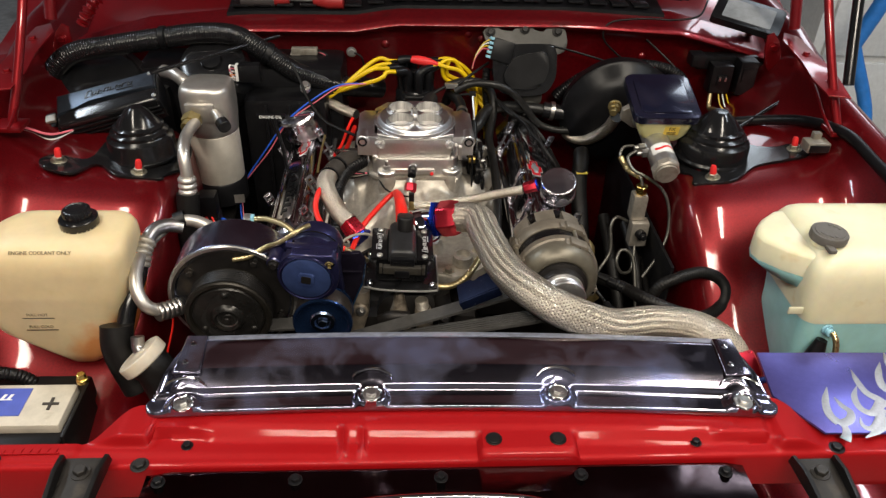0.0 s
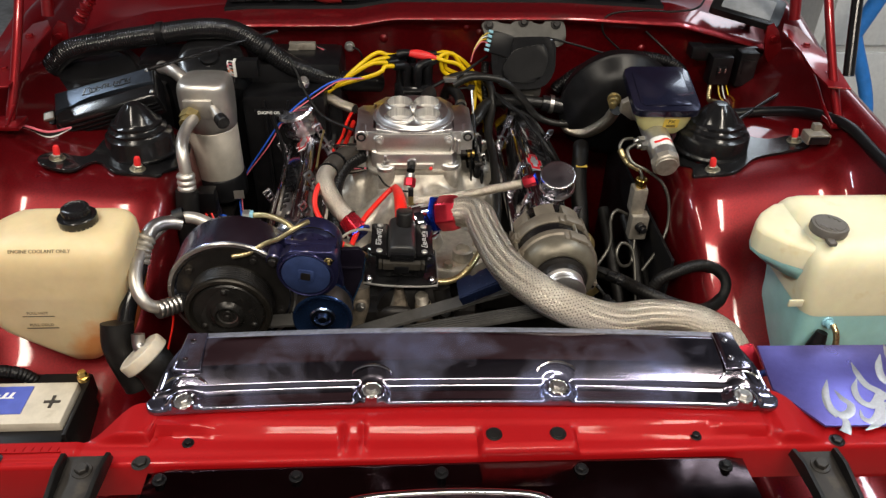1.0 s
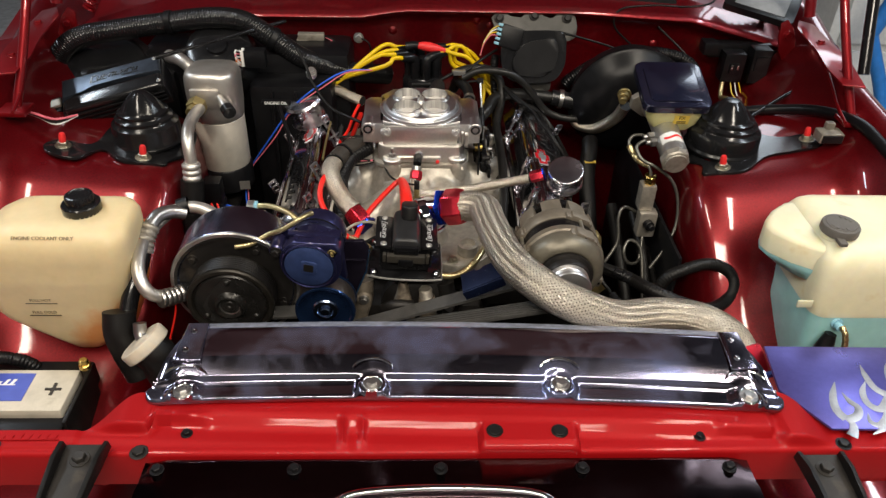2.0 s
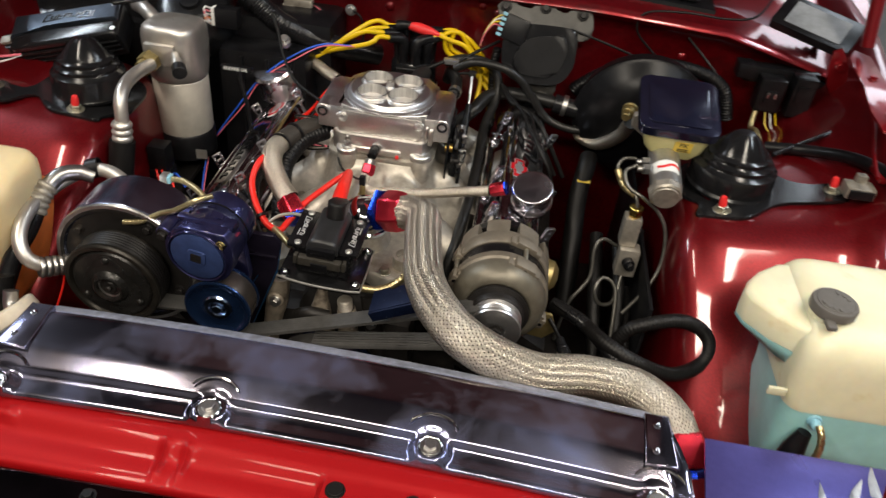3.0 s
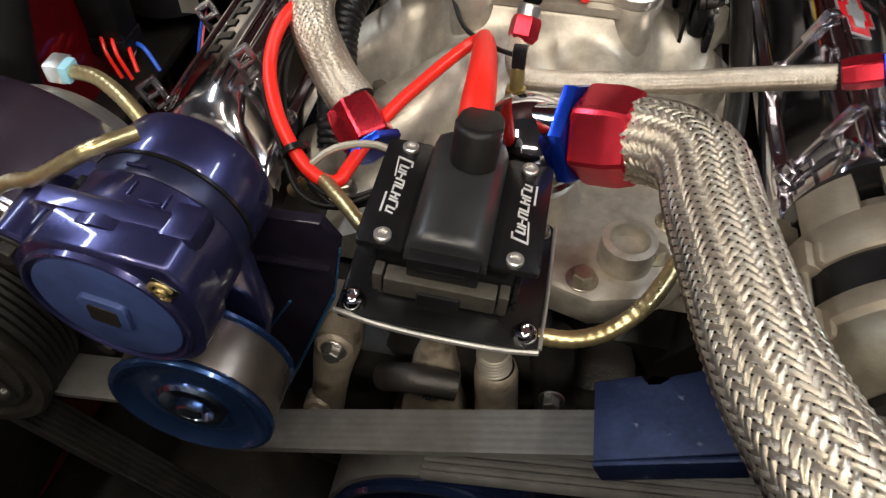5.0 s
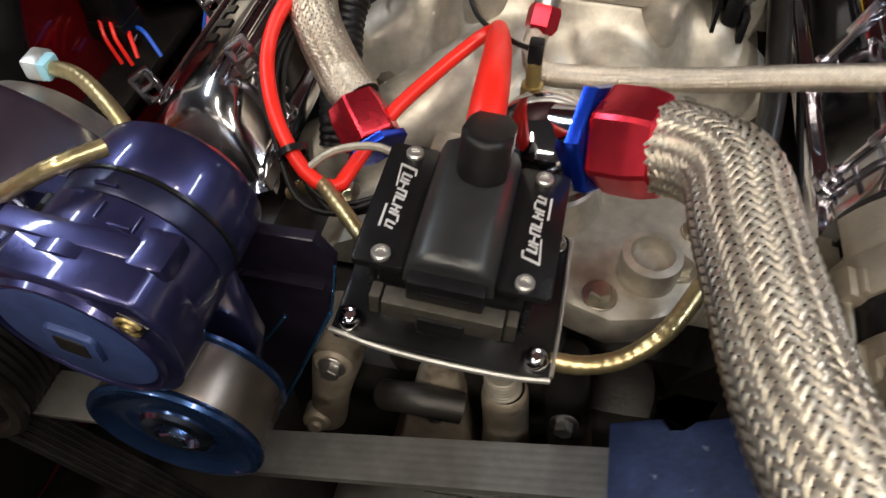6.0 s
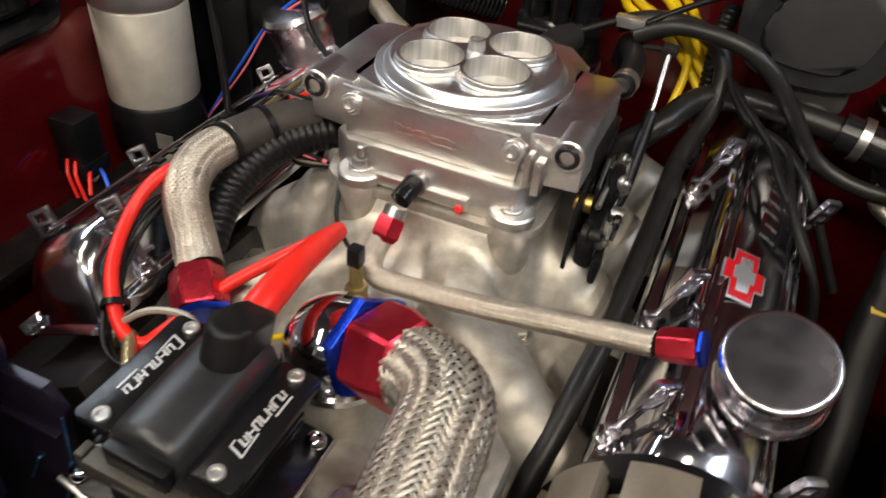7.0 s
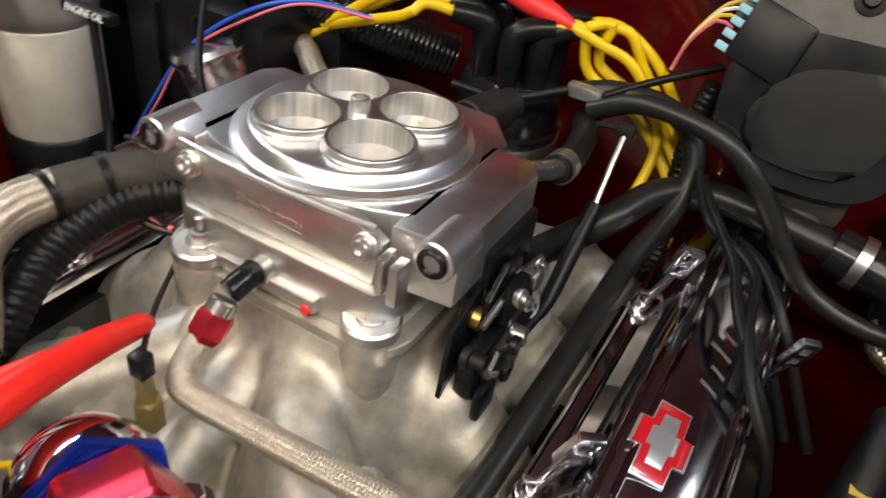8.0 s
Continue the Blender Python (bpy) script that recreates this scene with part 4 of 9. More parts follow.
part("right_leg", tube([(0.075, 0.93, 0.69), (0.082, 0.92, 0.655), (0.092, 0.918, 0.60)], [0.014, 0.013, 0.014], 18), GRIME, pump)
part("bypass_pipe", tube([(-0.02, 0.90, 0.66), (0.0, 0.895, 0.672), (0.025, 0.897, 0.668)], 0.009, 14), GRIME, pump)
for x, y, z in ((-0.0505, 0.902, 0.677), (0.0105, 0.897, 0.662), (0.082, 0.905, 0.66), (-0.012, 0.893, 0.600)):
    part("bolt", bolt(axis((x, y, z), (0, -1, 0.1)), 0.0055, 0.006), STEEL, pump)

# intake manifold: one smooth casting with a plenum and blended runners
manifold = thing("intake_manifold", "bare cast aluminium intake manifold under the throttle body", "intake manifold", (CX, 1.2, 0.68))
RUNNERS = []
for s in (-1, 1):
    for way in ([(0.020, 1.165, 0.733, 0.026), (0.050, 1.118, 0.722, 0.026), (0.100, 1.076, 0.700, 0.028), (0.165, 1.058, 0.664, 0.028)],
                [(0.045, 1.195, 0.733, 0.027), (0.098, 1.190, 0.722, 0.028), (0.165, 1.178, 0.672, 0.028)],
                [(0.045, 1.270, 0.733, 0.027), (0.098, 1.275, 0.722, 0.028), (0.165, 1.285, 0.672, 0.028)],
                [(0.020, 1.300, 0.733, 0.026), (0.050, 1.345, 0.722, 0.026), (0.100, 1.388, 0.700, 0.028), (0.165, 1.405, 0.664, 0.028)]):
        RUNNERS.append([(CX + s * x, y, z, r) for x, y, z, r in way])
RUNNERS.append([(CX - 0.004, 1.15, 0.728, 0.022), (CX - 0.006, 1.10, 0.706, 0.024), (CX - 0.004, 1.05, 0.688, 0.024)])


def cast_height(x, y):
    """Smooth union of a floor, the plenum and the runners, seen from above."""
    a = abs(x - CX)
    k = 0.0065
    parts_ = [0.688 - 0.030 * step(0.08, 0.15, a) - 0.01 * step(1.36, 1.45, y)]
    dx, dy = max(a - 0.052, 0.0), max(1.172 - y, y - 1.297, 0.0)
    d = max(math.hypot(dx, dy) - 0.022, 0.0)
    parts_.append(0.770 - 2.6 * d if d < 0.04 else 0.60)
    for way in RUNNERS:
        best = 0.55
        for (x0, y0, z0, r0), (x1, y1, z1, r1) in zip(way, way[1:]):
            ex_, ey_ = x1 - x0, y1 - y0
            t = min(max(((x - x0) * ex_ + (y - y0) * ey_) / (ex_ * ex_ + ey_ * ey_), 0.0), 1.0)
            q = math.hypot(x - x0 - ex_ * t, y - y0 - ey_ * t)
            r = r0 + (r1 - r0) * t
            h = z0 + (z1 - z0) * t + (math.sqrt(r * r - q * q) if q < r * 0.93 else r * 0.3676 - 2.53 * (q - r * 0.93))
            best = max(best, h)
        parts_.append(best)
    top = max(parts_)
    return top + k * math.log(sum(math.exp((h - top) / k) for h in parts_))


rows = []
for y in np.arange(0.990, 1.4551, 0.0035):
    row = [(CX + x, y, cast_height(CX + x, y)) for x in np.linspace(-0.160, 0.160, 92)]
    rows.append([(row[0][0], y, 0.60)] + row + [(row[-1][0], y, 0.60)])
rows = [[(p[0], 0.986, min(p[2], 0.66)) for p in rows[0]]] + rows
part("casting", loft(rows), CAST, manifold, sharp=70)
for x, y in ((0.100, 1.160), (-0.0125, 1.153)):
    part("pad_boss", lathe([(0, 0), (0.021, 0.0), (0.018, 0.02), (0.0165, 0.05), (0.016, 0.066), (0.0145, 0.069), (0, 0.069)], Matrix.Translation((x, y, 0.708)), 28), CAST, manifold)
part("flange_lip", prism(rounded(0.166, 0.172, 0.024, 5, CX, 1.232), 0.006, Matrix.Translation((0, 0, 0.7695)), 0.0015), CAST, manifold)
part("thermostat_base", lathe([(0, 0), (0.042, 0), (0.042, 0.008), (0.036, 0.03), (0.03, 0.045), (0, 0.045)], Matrix.Translation((0.045, 1.025, 0.69)), 32), CAST, manifold)
part("front_plate", prism([(0.0653, 0.9206), (0.0954, 0.9121), (0.1214, 0.9192), (0.1467, 0.9391), (0.16, 0.96), (0.16, 1.0), (0.12, 1.04), (-0.03, 1.04), (-0.03, 0.985), (0.03, 0.95)], 0.022, Matrix.Translation((0, 0.03, 0.690)), 0.006), CAST, manifold)
for x, y, z in ((0.088, 0.957, 0.712), (0.13, 0.985, 0.712), (0.14, 1.015, 0.711), (-0.07, 1.0, 0.712), (0.13, 1.12, 0.715), (0.16, 1.2, 0.71), (-0.07, 1.1, 0.715)):
    part("bolt", bolt(Matrix.Translation((x, y, z)), 0.0065, 0.006, 1.5), ZINC, manifold)
part("boss", lathe([(0, 0), (0.013, 0), (0.0125, 0.022), (0.0062, 0.022), (0.0055, 0.010), (0, 0.010)], Matrix.Translation((0.137, 1.175, 0.700)), 24), CAST, manifold)
part("boss", lathe([(0, 0), (0.017, 0), (0.0165, 0.03), (0.012, 0.031), (0.010, 0.022), (0, 0.022)], Matrix.Translation((0.112, 0.978, 0.70)), 24), CAST, manifold)

# ---- throttle body ----
BORE = surface("bored_aluminium", (0.50, 0.48, 0.45), 0.42, 0.9, 0.30, 260, 60, 0.0, 600, stretch=(1, 1, 0.02), rough_vary=0.2)
BILLET = surface("polished_billet_aluminium", (0.69, 0.665, 0.635), 0.36, 1.0, 0.06, 200, 30, 0.03, 600, rough_vary=0.12)
tb = thing("throttle_body", "machined aluminium four barrel fuel injection throttle body", "throttle body", (CX, 1.23, 0.775))
TX, TY = 0.037, 1.232
outline = [(-0.060, -0.078), (0.066, -0.078), (0.074, -0.068), (0.076, 0.05), (0.055, 0.078), (-0.055, 0.078), (-0.076, 0.05), (-0.074, -0.068)]
part("base", prism(outline, 0.030, Matrix.Translation((TX, TY, 0.776)), 0.003), BILLET, tb)
upper = [(-0.072, -0.052), (-0.05, -0.060), (-0.03, -0.066), (0.0, -0.069), (0.03, -0.066), (0.05, -0.060), (0.072, -0.052), (0.072, 0.05), (0.05, 0.078), (-0.05, 0.078), (-0.072, 0.05)]
part("deck", prism(upper, 0.036, Matrix.Translation((TX, TY, 0.806)), 0.002), MACHINED, tb)
part("flange", lathe([(0.03, 0.0), (0.0712, 0.0), (0.0722, 0.001), (0.0720, 0.0026), (0.0708, 0.0032), (0.0672, 0.0032), (0.0664, 0.0038), (0.0660, 0.0048), (0.0628, 0.0096), (0.0620, 0.0103), (0.0606, 0.0106)],
                     Matrix.Translation((TX, TY, 0.8415)), 96), MACHINED, tb, sharp=50)
# clover-shaped raised lip round four bores, their walls going down to the throttle plates
SP, R = 0.0241, 0.0224
bores = [(-SP, -SP), (SP, -SP), (SP, SP), (-SP, SP)]


def clover(rad, n=160):
    out = []
    for i in range(n):
        a = 2 * math.pi * i / n
        c, d = math.cos(a), math.sin(a)
        far = 0.0
        for bx, by in bores:
            off = rad * rad - (bx * d - by * c) ** 2
            if off > 0:
                far = max(far, bx * c + by * d + math.sqrt(off))
        out.append((TX + far * c, TY + far * d))
    return out


lip_rows = []
for rad, z in ((0.0268, 0.8518), (0.0266, 0.8528), (0.0262, 0.8532), (0.0256, 0.8535), (0.0253, 0.8545), (0.0252, 0.8562), (0.0250, 0.8569), (0.0246, 0.8572)):
    o = clover(rad)
    lip_rows.append([(x, y, z) for x, y in o + o[:1]])
ledge = [[(TX + 0.0607 * math.cos(2 * math.pi * i / 160), TY + 0.0607 * math.sin(2 * math.pi * i / 160), 0.8521) for i in range(161)], lip_rows[0]]
part("flange_top", loft(ledge), MACHINED, tb)
part("bore_lip", loft(lip_rows), BILLET, tb, "clover-shaped machined lip", sharp=50)
plate = bmesh.new()
ring_out = [plate.verts.new((x, y, 0.8572)) for x, y in clover(0.0246)]
edges = [plate.edges.new((ring_out[i], ring_out[(i + 1) % len(ring_out)])) for i in range(len(ring_out))]
for bx, by in bores:
    ring = [plate.verts.new((TX + bx + (R + 0.0004) * math.cos(2 * math.pi * i / 48), TY + by + (R + 0.0004) * math.sin(2 * math.pi * i / 48), 0.8572)) for i in range(48)]
    edges += [plate.edges.new((ring[i], ring[(i + 1) % 48])) for i in range(48)]
bmesh.ops.triangle_fill(plate, use_beauty=True, use_dissolve=False, edges=edges)
for f in [f for f in plate.faces if any(all((v.co.xy - Vector((TX + bx, TY + by))).length < R * 1.05 for v in f.verts) and (f.calc_center_median().xy - Vector((TX + bx, TY + by))).length < R for bx, by in bores)]:
    plate.faces.remove(f)
part("bore_plate", plate, MACHINED, tb)
for bx, by in bores:
    m = Matrix.Translation((TX + bx, TY + by, 0.7942))
    part("bore", lathe([(R - 0.0008, -0.03), (R - 0.0008, 0.02), (R, 0.023), (R, 0.0626), (R + 0.0004, 0.0630)], m, 56), BORE, tb, sharp=50)
    part("throttle_plate", disc_stack([(R - 0.0010, -0.026, -0.024)], m, 32, 0.0003), CAST_DULL, tb)
part("stud", lathe([(0, 0), (0.0066, 0), (0.0064, 0.003), (0.0056, 0.009), (0.0042, 0.0095), (0.0040, 0.005), (0, 0.005)], Matrix.Translation((TX - 0.0005, TY, 0.8555)), 24), BILLET, tb)
for s in (-1, 1):
    x = CX + s * 0.0915
    part("fuel_rail", join(prism([(-0.0175, -0.050), (0.0185, -0.046), (0.0185, 0.044), (0.010, 0.056), (-0.0175, 0.056)][::s] if s > 0 else [(0.0175, -0.050), (-0.0185, -0.046), (-0.0185, 0.044), (-0.010, 0.056), (0.0175, 0.056)], 0.037, Matrix.Translation((CX + s * 0.082, 1.218, 0.805)), 0.0022),
                           disc_stack([(0.0112, -0.022, 0.010)], axis((x, 1.172, 0.8345), (0, -1, 0)), 32, 0.001)), MACHINED, tb)
    part("rail_plug", lathe([(0, -0.004), (0.0045, -0.004), (0.0052, 0.001), (0.0072, 0.0015), (0.0078, 0.0008), (0.0082, 0)], axis((x, 1.1612, 0.8345), (0, -1, 0)), 24), COAT_BLACK, tb)
for x, y in ((0.100, 1.160), (-0.0125, 1.153)):
    part("mounting_ear", join(disc_stack([(0.0165, 0, 0.009)], Matrix.Translation((x, y, 0.7775)), 28, 0.0015), box((x + (-0.006 if x > CX else 0.006), y + 0.014, 0.782), (0.026, 0.022, 0.009), 0.002)), BILLET, tb)
    part("mounting_nut", join(disc_stack([(0.0085, 0, 0.0018)], Matrix.Translation((x, y, 0.7865)), 20, 0.0005), prism(hexagon(0.0062), 0.006, Matrix.Translation((x, y, 0.7883)), 0.0008), disc_stack([(0.0030, 0.006, 0.016)], Matrix.Translation((x, y, 0.7883)), 12)), STEEL, tb)
for x, y, z in ((0.0965, 1.1585, 0.832), (-0.022, 1.1625, 0.830)):
    part("corner_screw", join(disc_stack([(0.0078, 0, 0.006)], axis((x, y, z), (0, -1, 0.25)), 20, 0.001), socket_bolt(axis((x, y - 0.006, z + 0.0015), (0, -1, 0.25)), 0.0052, 0.004)), BILLET, tb)
part("clamp_slit", join(box((0.1075, 1.157, 0.822), (0.004, 0.012, 0.022), 0.001), box((0.1145, 1.158, 0.818), (0.006, 0.012, 0.024), 0.0015)), BILLET, tb)
for x in (-0.03, CX + 0.068):
    part("rear_ear", disc_stack([(0.0135, 0, 0.014)], Matrix.Translation((x, 1.305, 0.777)), 24), MACHINED, tb)
part("pressure_port", join(disc_stack([(0.0032, -0.006, 0.003)], axis((0.0660, 1.1500, 0.7805), (0, -1, 0.1)), 12, 0.0006)), RED_CAP, tb, "small red port plug")
part("lower_step", box((0.030, 1.1535, 0.7835), (0.082, 0.010, 0.009), 0.002), BILLET, tb)
face = [(-0.066, 0.0), (0.060, 0.0), (0.064, 0.026), (0.050, 0.034), (-0.056, 0.034), (-0.070, 0.026)]
part("front_face", prism(face, 0.008, Matrix.Translation((CX, 1.168, 0.806)) @ pose(0, 0, 0, 90, 0, 0), 0.002), BILLET, tb)
part("front_edge", tube([(-0.030, 1.1615, 0.8415), (0.0, 1.1585, 0.8418), (CX, 1.1572, 0.8418), (0.075, 1.1585, 0.8418), (0.098, 1.1612, 0.8415)], 0.0014, 8), BILLET, tb)
logo = slant_marks(8, 0.046, 0.0068, 5, 0.0004)
logo.transform(Matrix.Translation((CX - 0.006, 1.1602, 0.822)) @ pose(0, 0, 0, 90, 0, 0))
part("maker_mark", logo, BILLET, tb)
# throttle lever side
lever = bmesh.new()
lever = join(lever, prism([(-0.02, -0.018), (0.012, -0.022), (0.024, -0.004), (0.02, 0.02), (0.0, 0.026), (-0.018, 0.012)], 0.003, Matrix.Translation((0.146, 1.215, 0.785)) @ pose(0, 0, 0, 90, 0, 90), 0.0005),
             disc_stack([(0.011, 0, 0.012), (0.006, 0.012, 0.02)], axis((0.132, 1.215, 0.787), (1, 0, 0)), 24))
part("throttle_lever", lever, COAT_BLACK, tb)
part("return_spring", tube([(0.134 + 0.0012 * k / 6, 1.2 + 0.0062 * math.cos(k * math.pi / 3), 0.781 + 0.0062 * math.sin(k * math.pi / 3)) for k in range(60)], 0.0009, 6, 0.003), BRASS, tb)
part("linkage_plate", join(prism([(-0.035, -0.03), (0.02, -0.036), (0.045, -0.01), (0.040, 0.02), (0.0, 0.032), (-0.03, 0.02)], 0.003, Matrix.Translation((0.138, 1.205, 0.768)) @ pose(0, 0, 0, 90, 0, 90), 0.0006), box((0.144, 1.245, 0.742), (0.018, 0.05, 0.006), 0.002)), COAT_BLACK, tb)
part("cable_stud", disc_stack([(0.0062, 0, 0.005), (0.0042, 0.005, 0.014)], axis((0.146, 1.180, 0.770), (1, 0, 0.1)), 18, 0.0008), GRIME, tb)
part("cable_stud", disc_stack([(0.0050, 0, 0.012), (0.0068, 0.012, 0.015)], axis((0.146, 1.236, 0.792), (1, 0, 0.1)), 18, 0.0008), STEEL, tb)
for x, y, z, w, d_, h in ((0.150, 1.198, 0.757, 0.012, 0.042, 0.030), (0.156, 1.214, 0.792, 0.008, 0.022, 0.026), (0.146, 1.250, 0.772, 0.010, 0.030, 0.034), (0.160, 1.186, 0.742, 0.006, 0.020, 0.022)):
    part("linkage_block", box((x, y, z), (w, d_, h), 0.003), COAT_BLACK, tb)
for x, y, z, r_ in ((0.160, 1.207, 0.800, 0.0055), (0.158, 1.228, 0.781, 0.0048), (0.157, 1.190, 0.760, 0.0060), (0.152, 1.252, 0.792, 0.0045)):
    part("linkage_screw", join(disc_stack([(r_, 0, 0.004)], axis((x, y, z), (1, -0.3, 0.3)), 18, 0.0008), socket_bolt(axis((x + 0.0038, y - 0.0011, z + 0.0011), (1, -0.3, 0.3)), r_ * 0.6, 0.003)), STEEL, tb)
part("linkage_spring", tube([(0.158 + 0.0010 * k / 6, 1.216 + 0.0050 * math.cos(k * math.pi / 3), 0.768 + 0.0050 * math.sin(k * math.pi / 3)) for k in range(54)], 0.0008, 6, 0.003), STEEL, tb)
part("linkage_arm", join(prism([(-0.006, -0.004), (0.030, -0.008), (0.036, 0.0), (0.030, 0.006), (-0.004, 0.006)], 0.003, Matrix.Translation((0.163, 1.182, 0.775)) @ pose(0, 0, 0, 90, 30, 90), 0.0006), disc_stack([(0.0058, 0.0, 0.005)], axis((0.162, 1.207, 0.768), (1, 0, 0)), 18, 0.0008)), COAT_BLACK, tb)
part("arm_tab", prism([(-0.010, -0.010), (0.010, -0.010), (0.012, 0.012), (-0.006, 0.024)], 0.004, Matrix.Translation((0.150, 1.228, 0.726)) @ pose(0, 0, 0, 90, 0, 90), 0.0008), CAST, tb)
part("tab_grommet", lathe([(0.003, 0.0), (0.007, 0.0), (0.0078, 0.002), (0.007, 0.004), (0.003, 0.004)], axis((0.1545, 1.228, 0.726), (1, 0, 0)), 18), PLASTIC, tb)
part("link_rod", tube([(0.152, 1.185, 0.79), (0.152, 1.225, 0.797), (0.150, 1.265, 0.788)], 0.0022, 8), STEEL, tb)
part("throttle_cable", tube([(0.1534, 1.3788, 0.825), (0.1545, 1.355, 0.803), (0.155, 1.341, 0.786)], 0.0022, 8), STEEL, tb, "bare steel throttle rod")
part("cable_boot", tube([(0.155, 1.343, 0.788), (0.155, 1.315, 0.766), (0.155, 1.284, 0.742), (0.152, 1.255, 0.735)], [0.0055, 0.006, 0.0055, 0.004], 12), PLASTIC, tb)
part("cable_anchor", join(box((0.153, 1.382, 0.828), (0.013, 0.010, 0.009), 0.002), tube([(0.150, 1.384, 0.827), (0.135, 1.39, 0.823), (0.118, 1.396, 0.815)], 0.0022, 8)), GRIME, tb)
part("rail_outlet", tube([(0.116, 1.268, 0.826), (0.120, 1.290, 0.823), (0.1295, 1.3276, 0.8127)], 0.0068, 16), STEEL, tb)
part("outlet_hose", tube([(0.1285, 1.3240, 0.8137), (0.1300, 1.345, 0.812), (0.1270, 1.375, 0.815), (0.1180, 1.405, 0.812), (0.1104, 1.4307, 0.805), (0.105, 1.45, 0.78)], 0.0098, 16), RUBBER, tb, "black rubber outlet hose")
part("outlet_clamp", lathe([(0.0100, -0.005), (0.0112, -0.005), (0.0112, 0.005), (0.0100, 0.005)], axis((0.1295, 1.332, 0.8128), (0.03, 1, -0.05)), 24), STEEL, tb)
part("lever_bracket", box((0.137, 1.235, 0.80), (0.012, 0.06, 0.04), 0.003), COAT_BLACK, tb)
part("position_sensor", box((-0.06, 1.235, 0.79), (0.022, 0.05, 0.03), 0.004), PLASTIC, tb)
part("idle_motor", disc_stack([(0.015, 0, 0.035), (0.012, 0.035, 0.05)], axis((0.062, 1.32, 0.825), (0.2, 1, 0)), 24), GRIME, tb)

# ---- valve covers ----


BREATHER_CHROME = surface("hazy_chrome", (0.56, 0.54, 0.58), 0.2, 1.0, 0.06, 60, 14, 0.01, 90, rough_vary=0.16)
EMBLEM_SILVER = surface("bright_emblem_face", (0.62, 0.63, 0.65), 0.3, 0.8, 0.05, 200, 14, 0.02, 400)
EMBLEM_RED = surface("red_enamel", (0.42, 0.008, 0.014), 0.25, 0.0, 0.06, 60, 12, 0.0, coat=0.5)


def valve_cover(s, xm, z0, tilt, k, emblem_y, mark_y, label):
    ob = thing("valve_cover", label, "valve cover", (xm, 1.23, 0.70), group="valve covers")
    m = Matrix.Translation((xm, 1.235, z0)) @ pose(0, 0, 0, 0, s * tilt, 0) @ Matrix.Diagonal((k, 1, k, 1))
    sect = [(-0.054, -0.030), (-0.054, -0.020), (-0.052, -0.018), (-0.046, -0.018), (-0.043, -0.014), (-0.041, 0.018), (-0.037, 0.031), (-0.029, 0.038), (-0.015, 0.041),
            (0.0, 0.042), (0.015, 0.041), (0.029, 0.038), (0.037, 0.031), (0.041, 0.018), (0.043, -0.014), (0.046, -0.018), (0.052, -0.018), (0.054, -0.020), (0.054, -0.030)]
    rows = []
    for y, k1 in [(-0.243, 0.0), (-0.243, 0.02), (-0.240, 0.03), (-0.234, 0.04), (-0.230, 0.25), (-0.224, 0.62), (-0.214, 0.86), (-0.198, 0.97), (-0.17, 1.0), (0.0, 1.0),
                  (0.17, 1.0), (0.198, 0.97), (0.214, 0.86), (0.224, 0.62), (0.230, 0.25), (0.234, 0.04), (0.243, 0.0)]:
        rows.append([m @ Vector((x, y, -0.03 + (z + 0.03) * k1 if z > -0.019 else z)) for x, z in sect])
    part("shell", thick(loft(rows), 0.0015), BLACK_CHROME, ob, sharp=55)
    for x in (-0.033, -0.024, 0.024, 0.033):
        z = 0.036 if abs(x) > 0.03 else 0.0405
        part("ridge", tube([m @ Vector((x, y, z)) for y in (-0.19, -0.18, 0.0, 0.18, 0.19)], [0.0008, 0.002, 0.002, 0.002, 0.0008], 8, 0.03), CHROME, ob)
    for x in (-0.049, 0.049):
        for y in (-0.185, -0.085, 0.095):
            w = m @ Matrix.Translation((x, y, -0.018)) @ pose(0, 0, 0, 0, 0, 35 + 400 * y * x * s)
            rod = disc_stack([(0.0085, 0, 0.005), (0.0055, 0.005, 0.012), (0.0034, 0.012, 0.046)], None, 16, 0.0006)
            foot = box((0, 0, 0.020), (0.024, 0.005, 0.004), 0.0012)
            frame_ = [box((q * 0.0062, 0, 0.058), (0.0050, 0.0060, 0.026), 0.0014) for q in (-1, 1)] + [box((0, 0, zz), (0.016, 0.0060, 0.0050), 0.0014) for zz in (0.047, 0.058, 0.0695)]
            nut = join(rod, foot, *frame_)
            nut.transform(w)
            part("wing_bolt", nut, BREATHER_CHROME, ob, "chrome wing bolt with an open head")
    # emblem: a plain outlined cross-bar shape
    cross = [(-0.022, -0.007), (-0.009, -0.007), (-0.007, -0.012), (0.010, -0.012), (0.008, -0.007), (0.024, -0.007), (0.020, 0.007), (0.007, 0.007), (0.005, 0.012), (-0.012, 0.012), (-0.010, 0.007), (-0.026, 0.007)]
    e = m @ Matrix.Translation((-0.013 * s, emblem_y, 0.0415)) @ pose(0, 0, 0, 0, 0, 90 if s > 0 else -90)
    part("emblem_edge", prism([(x * 1.18, y * 1.44) for x, y in cross], 0.0012, e, 0.0003), EMBLEM_SILVER, ob, "bright outer edge of the emblem")
    part("emblem_border", prism([(x * 1.11, y * 1.30) for x, y in cross], 0.0018, e, 0.0004), EMBLEM_RED, ob, "red enamel emblem border")
    part("emblem", prism([(x * 0.80, y * 0.72) for x, y in cross], 0.0024, e, 0.0004), EMBLEM_SILVER, ob, "bright silver emblem face")
    bars = curve_bars(9, 0.15, 0.019, 8, 0.0016)
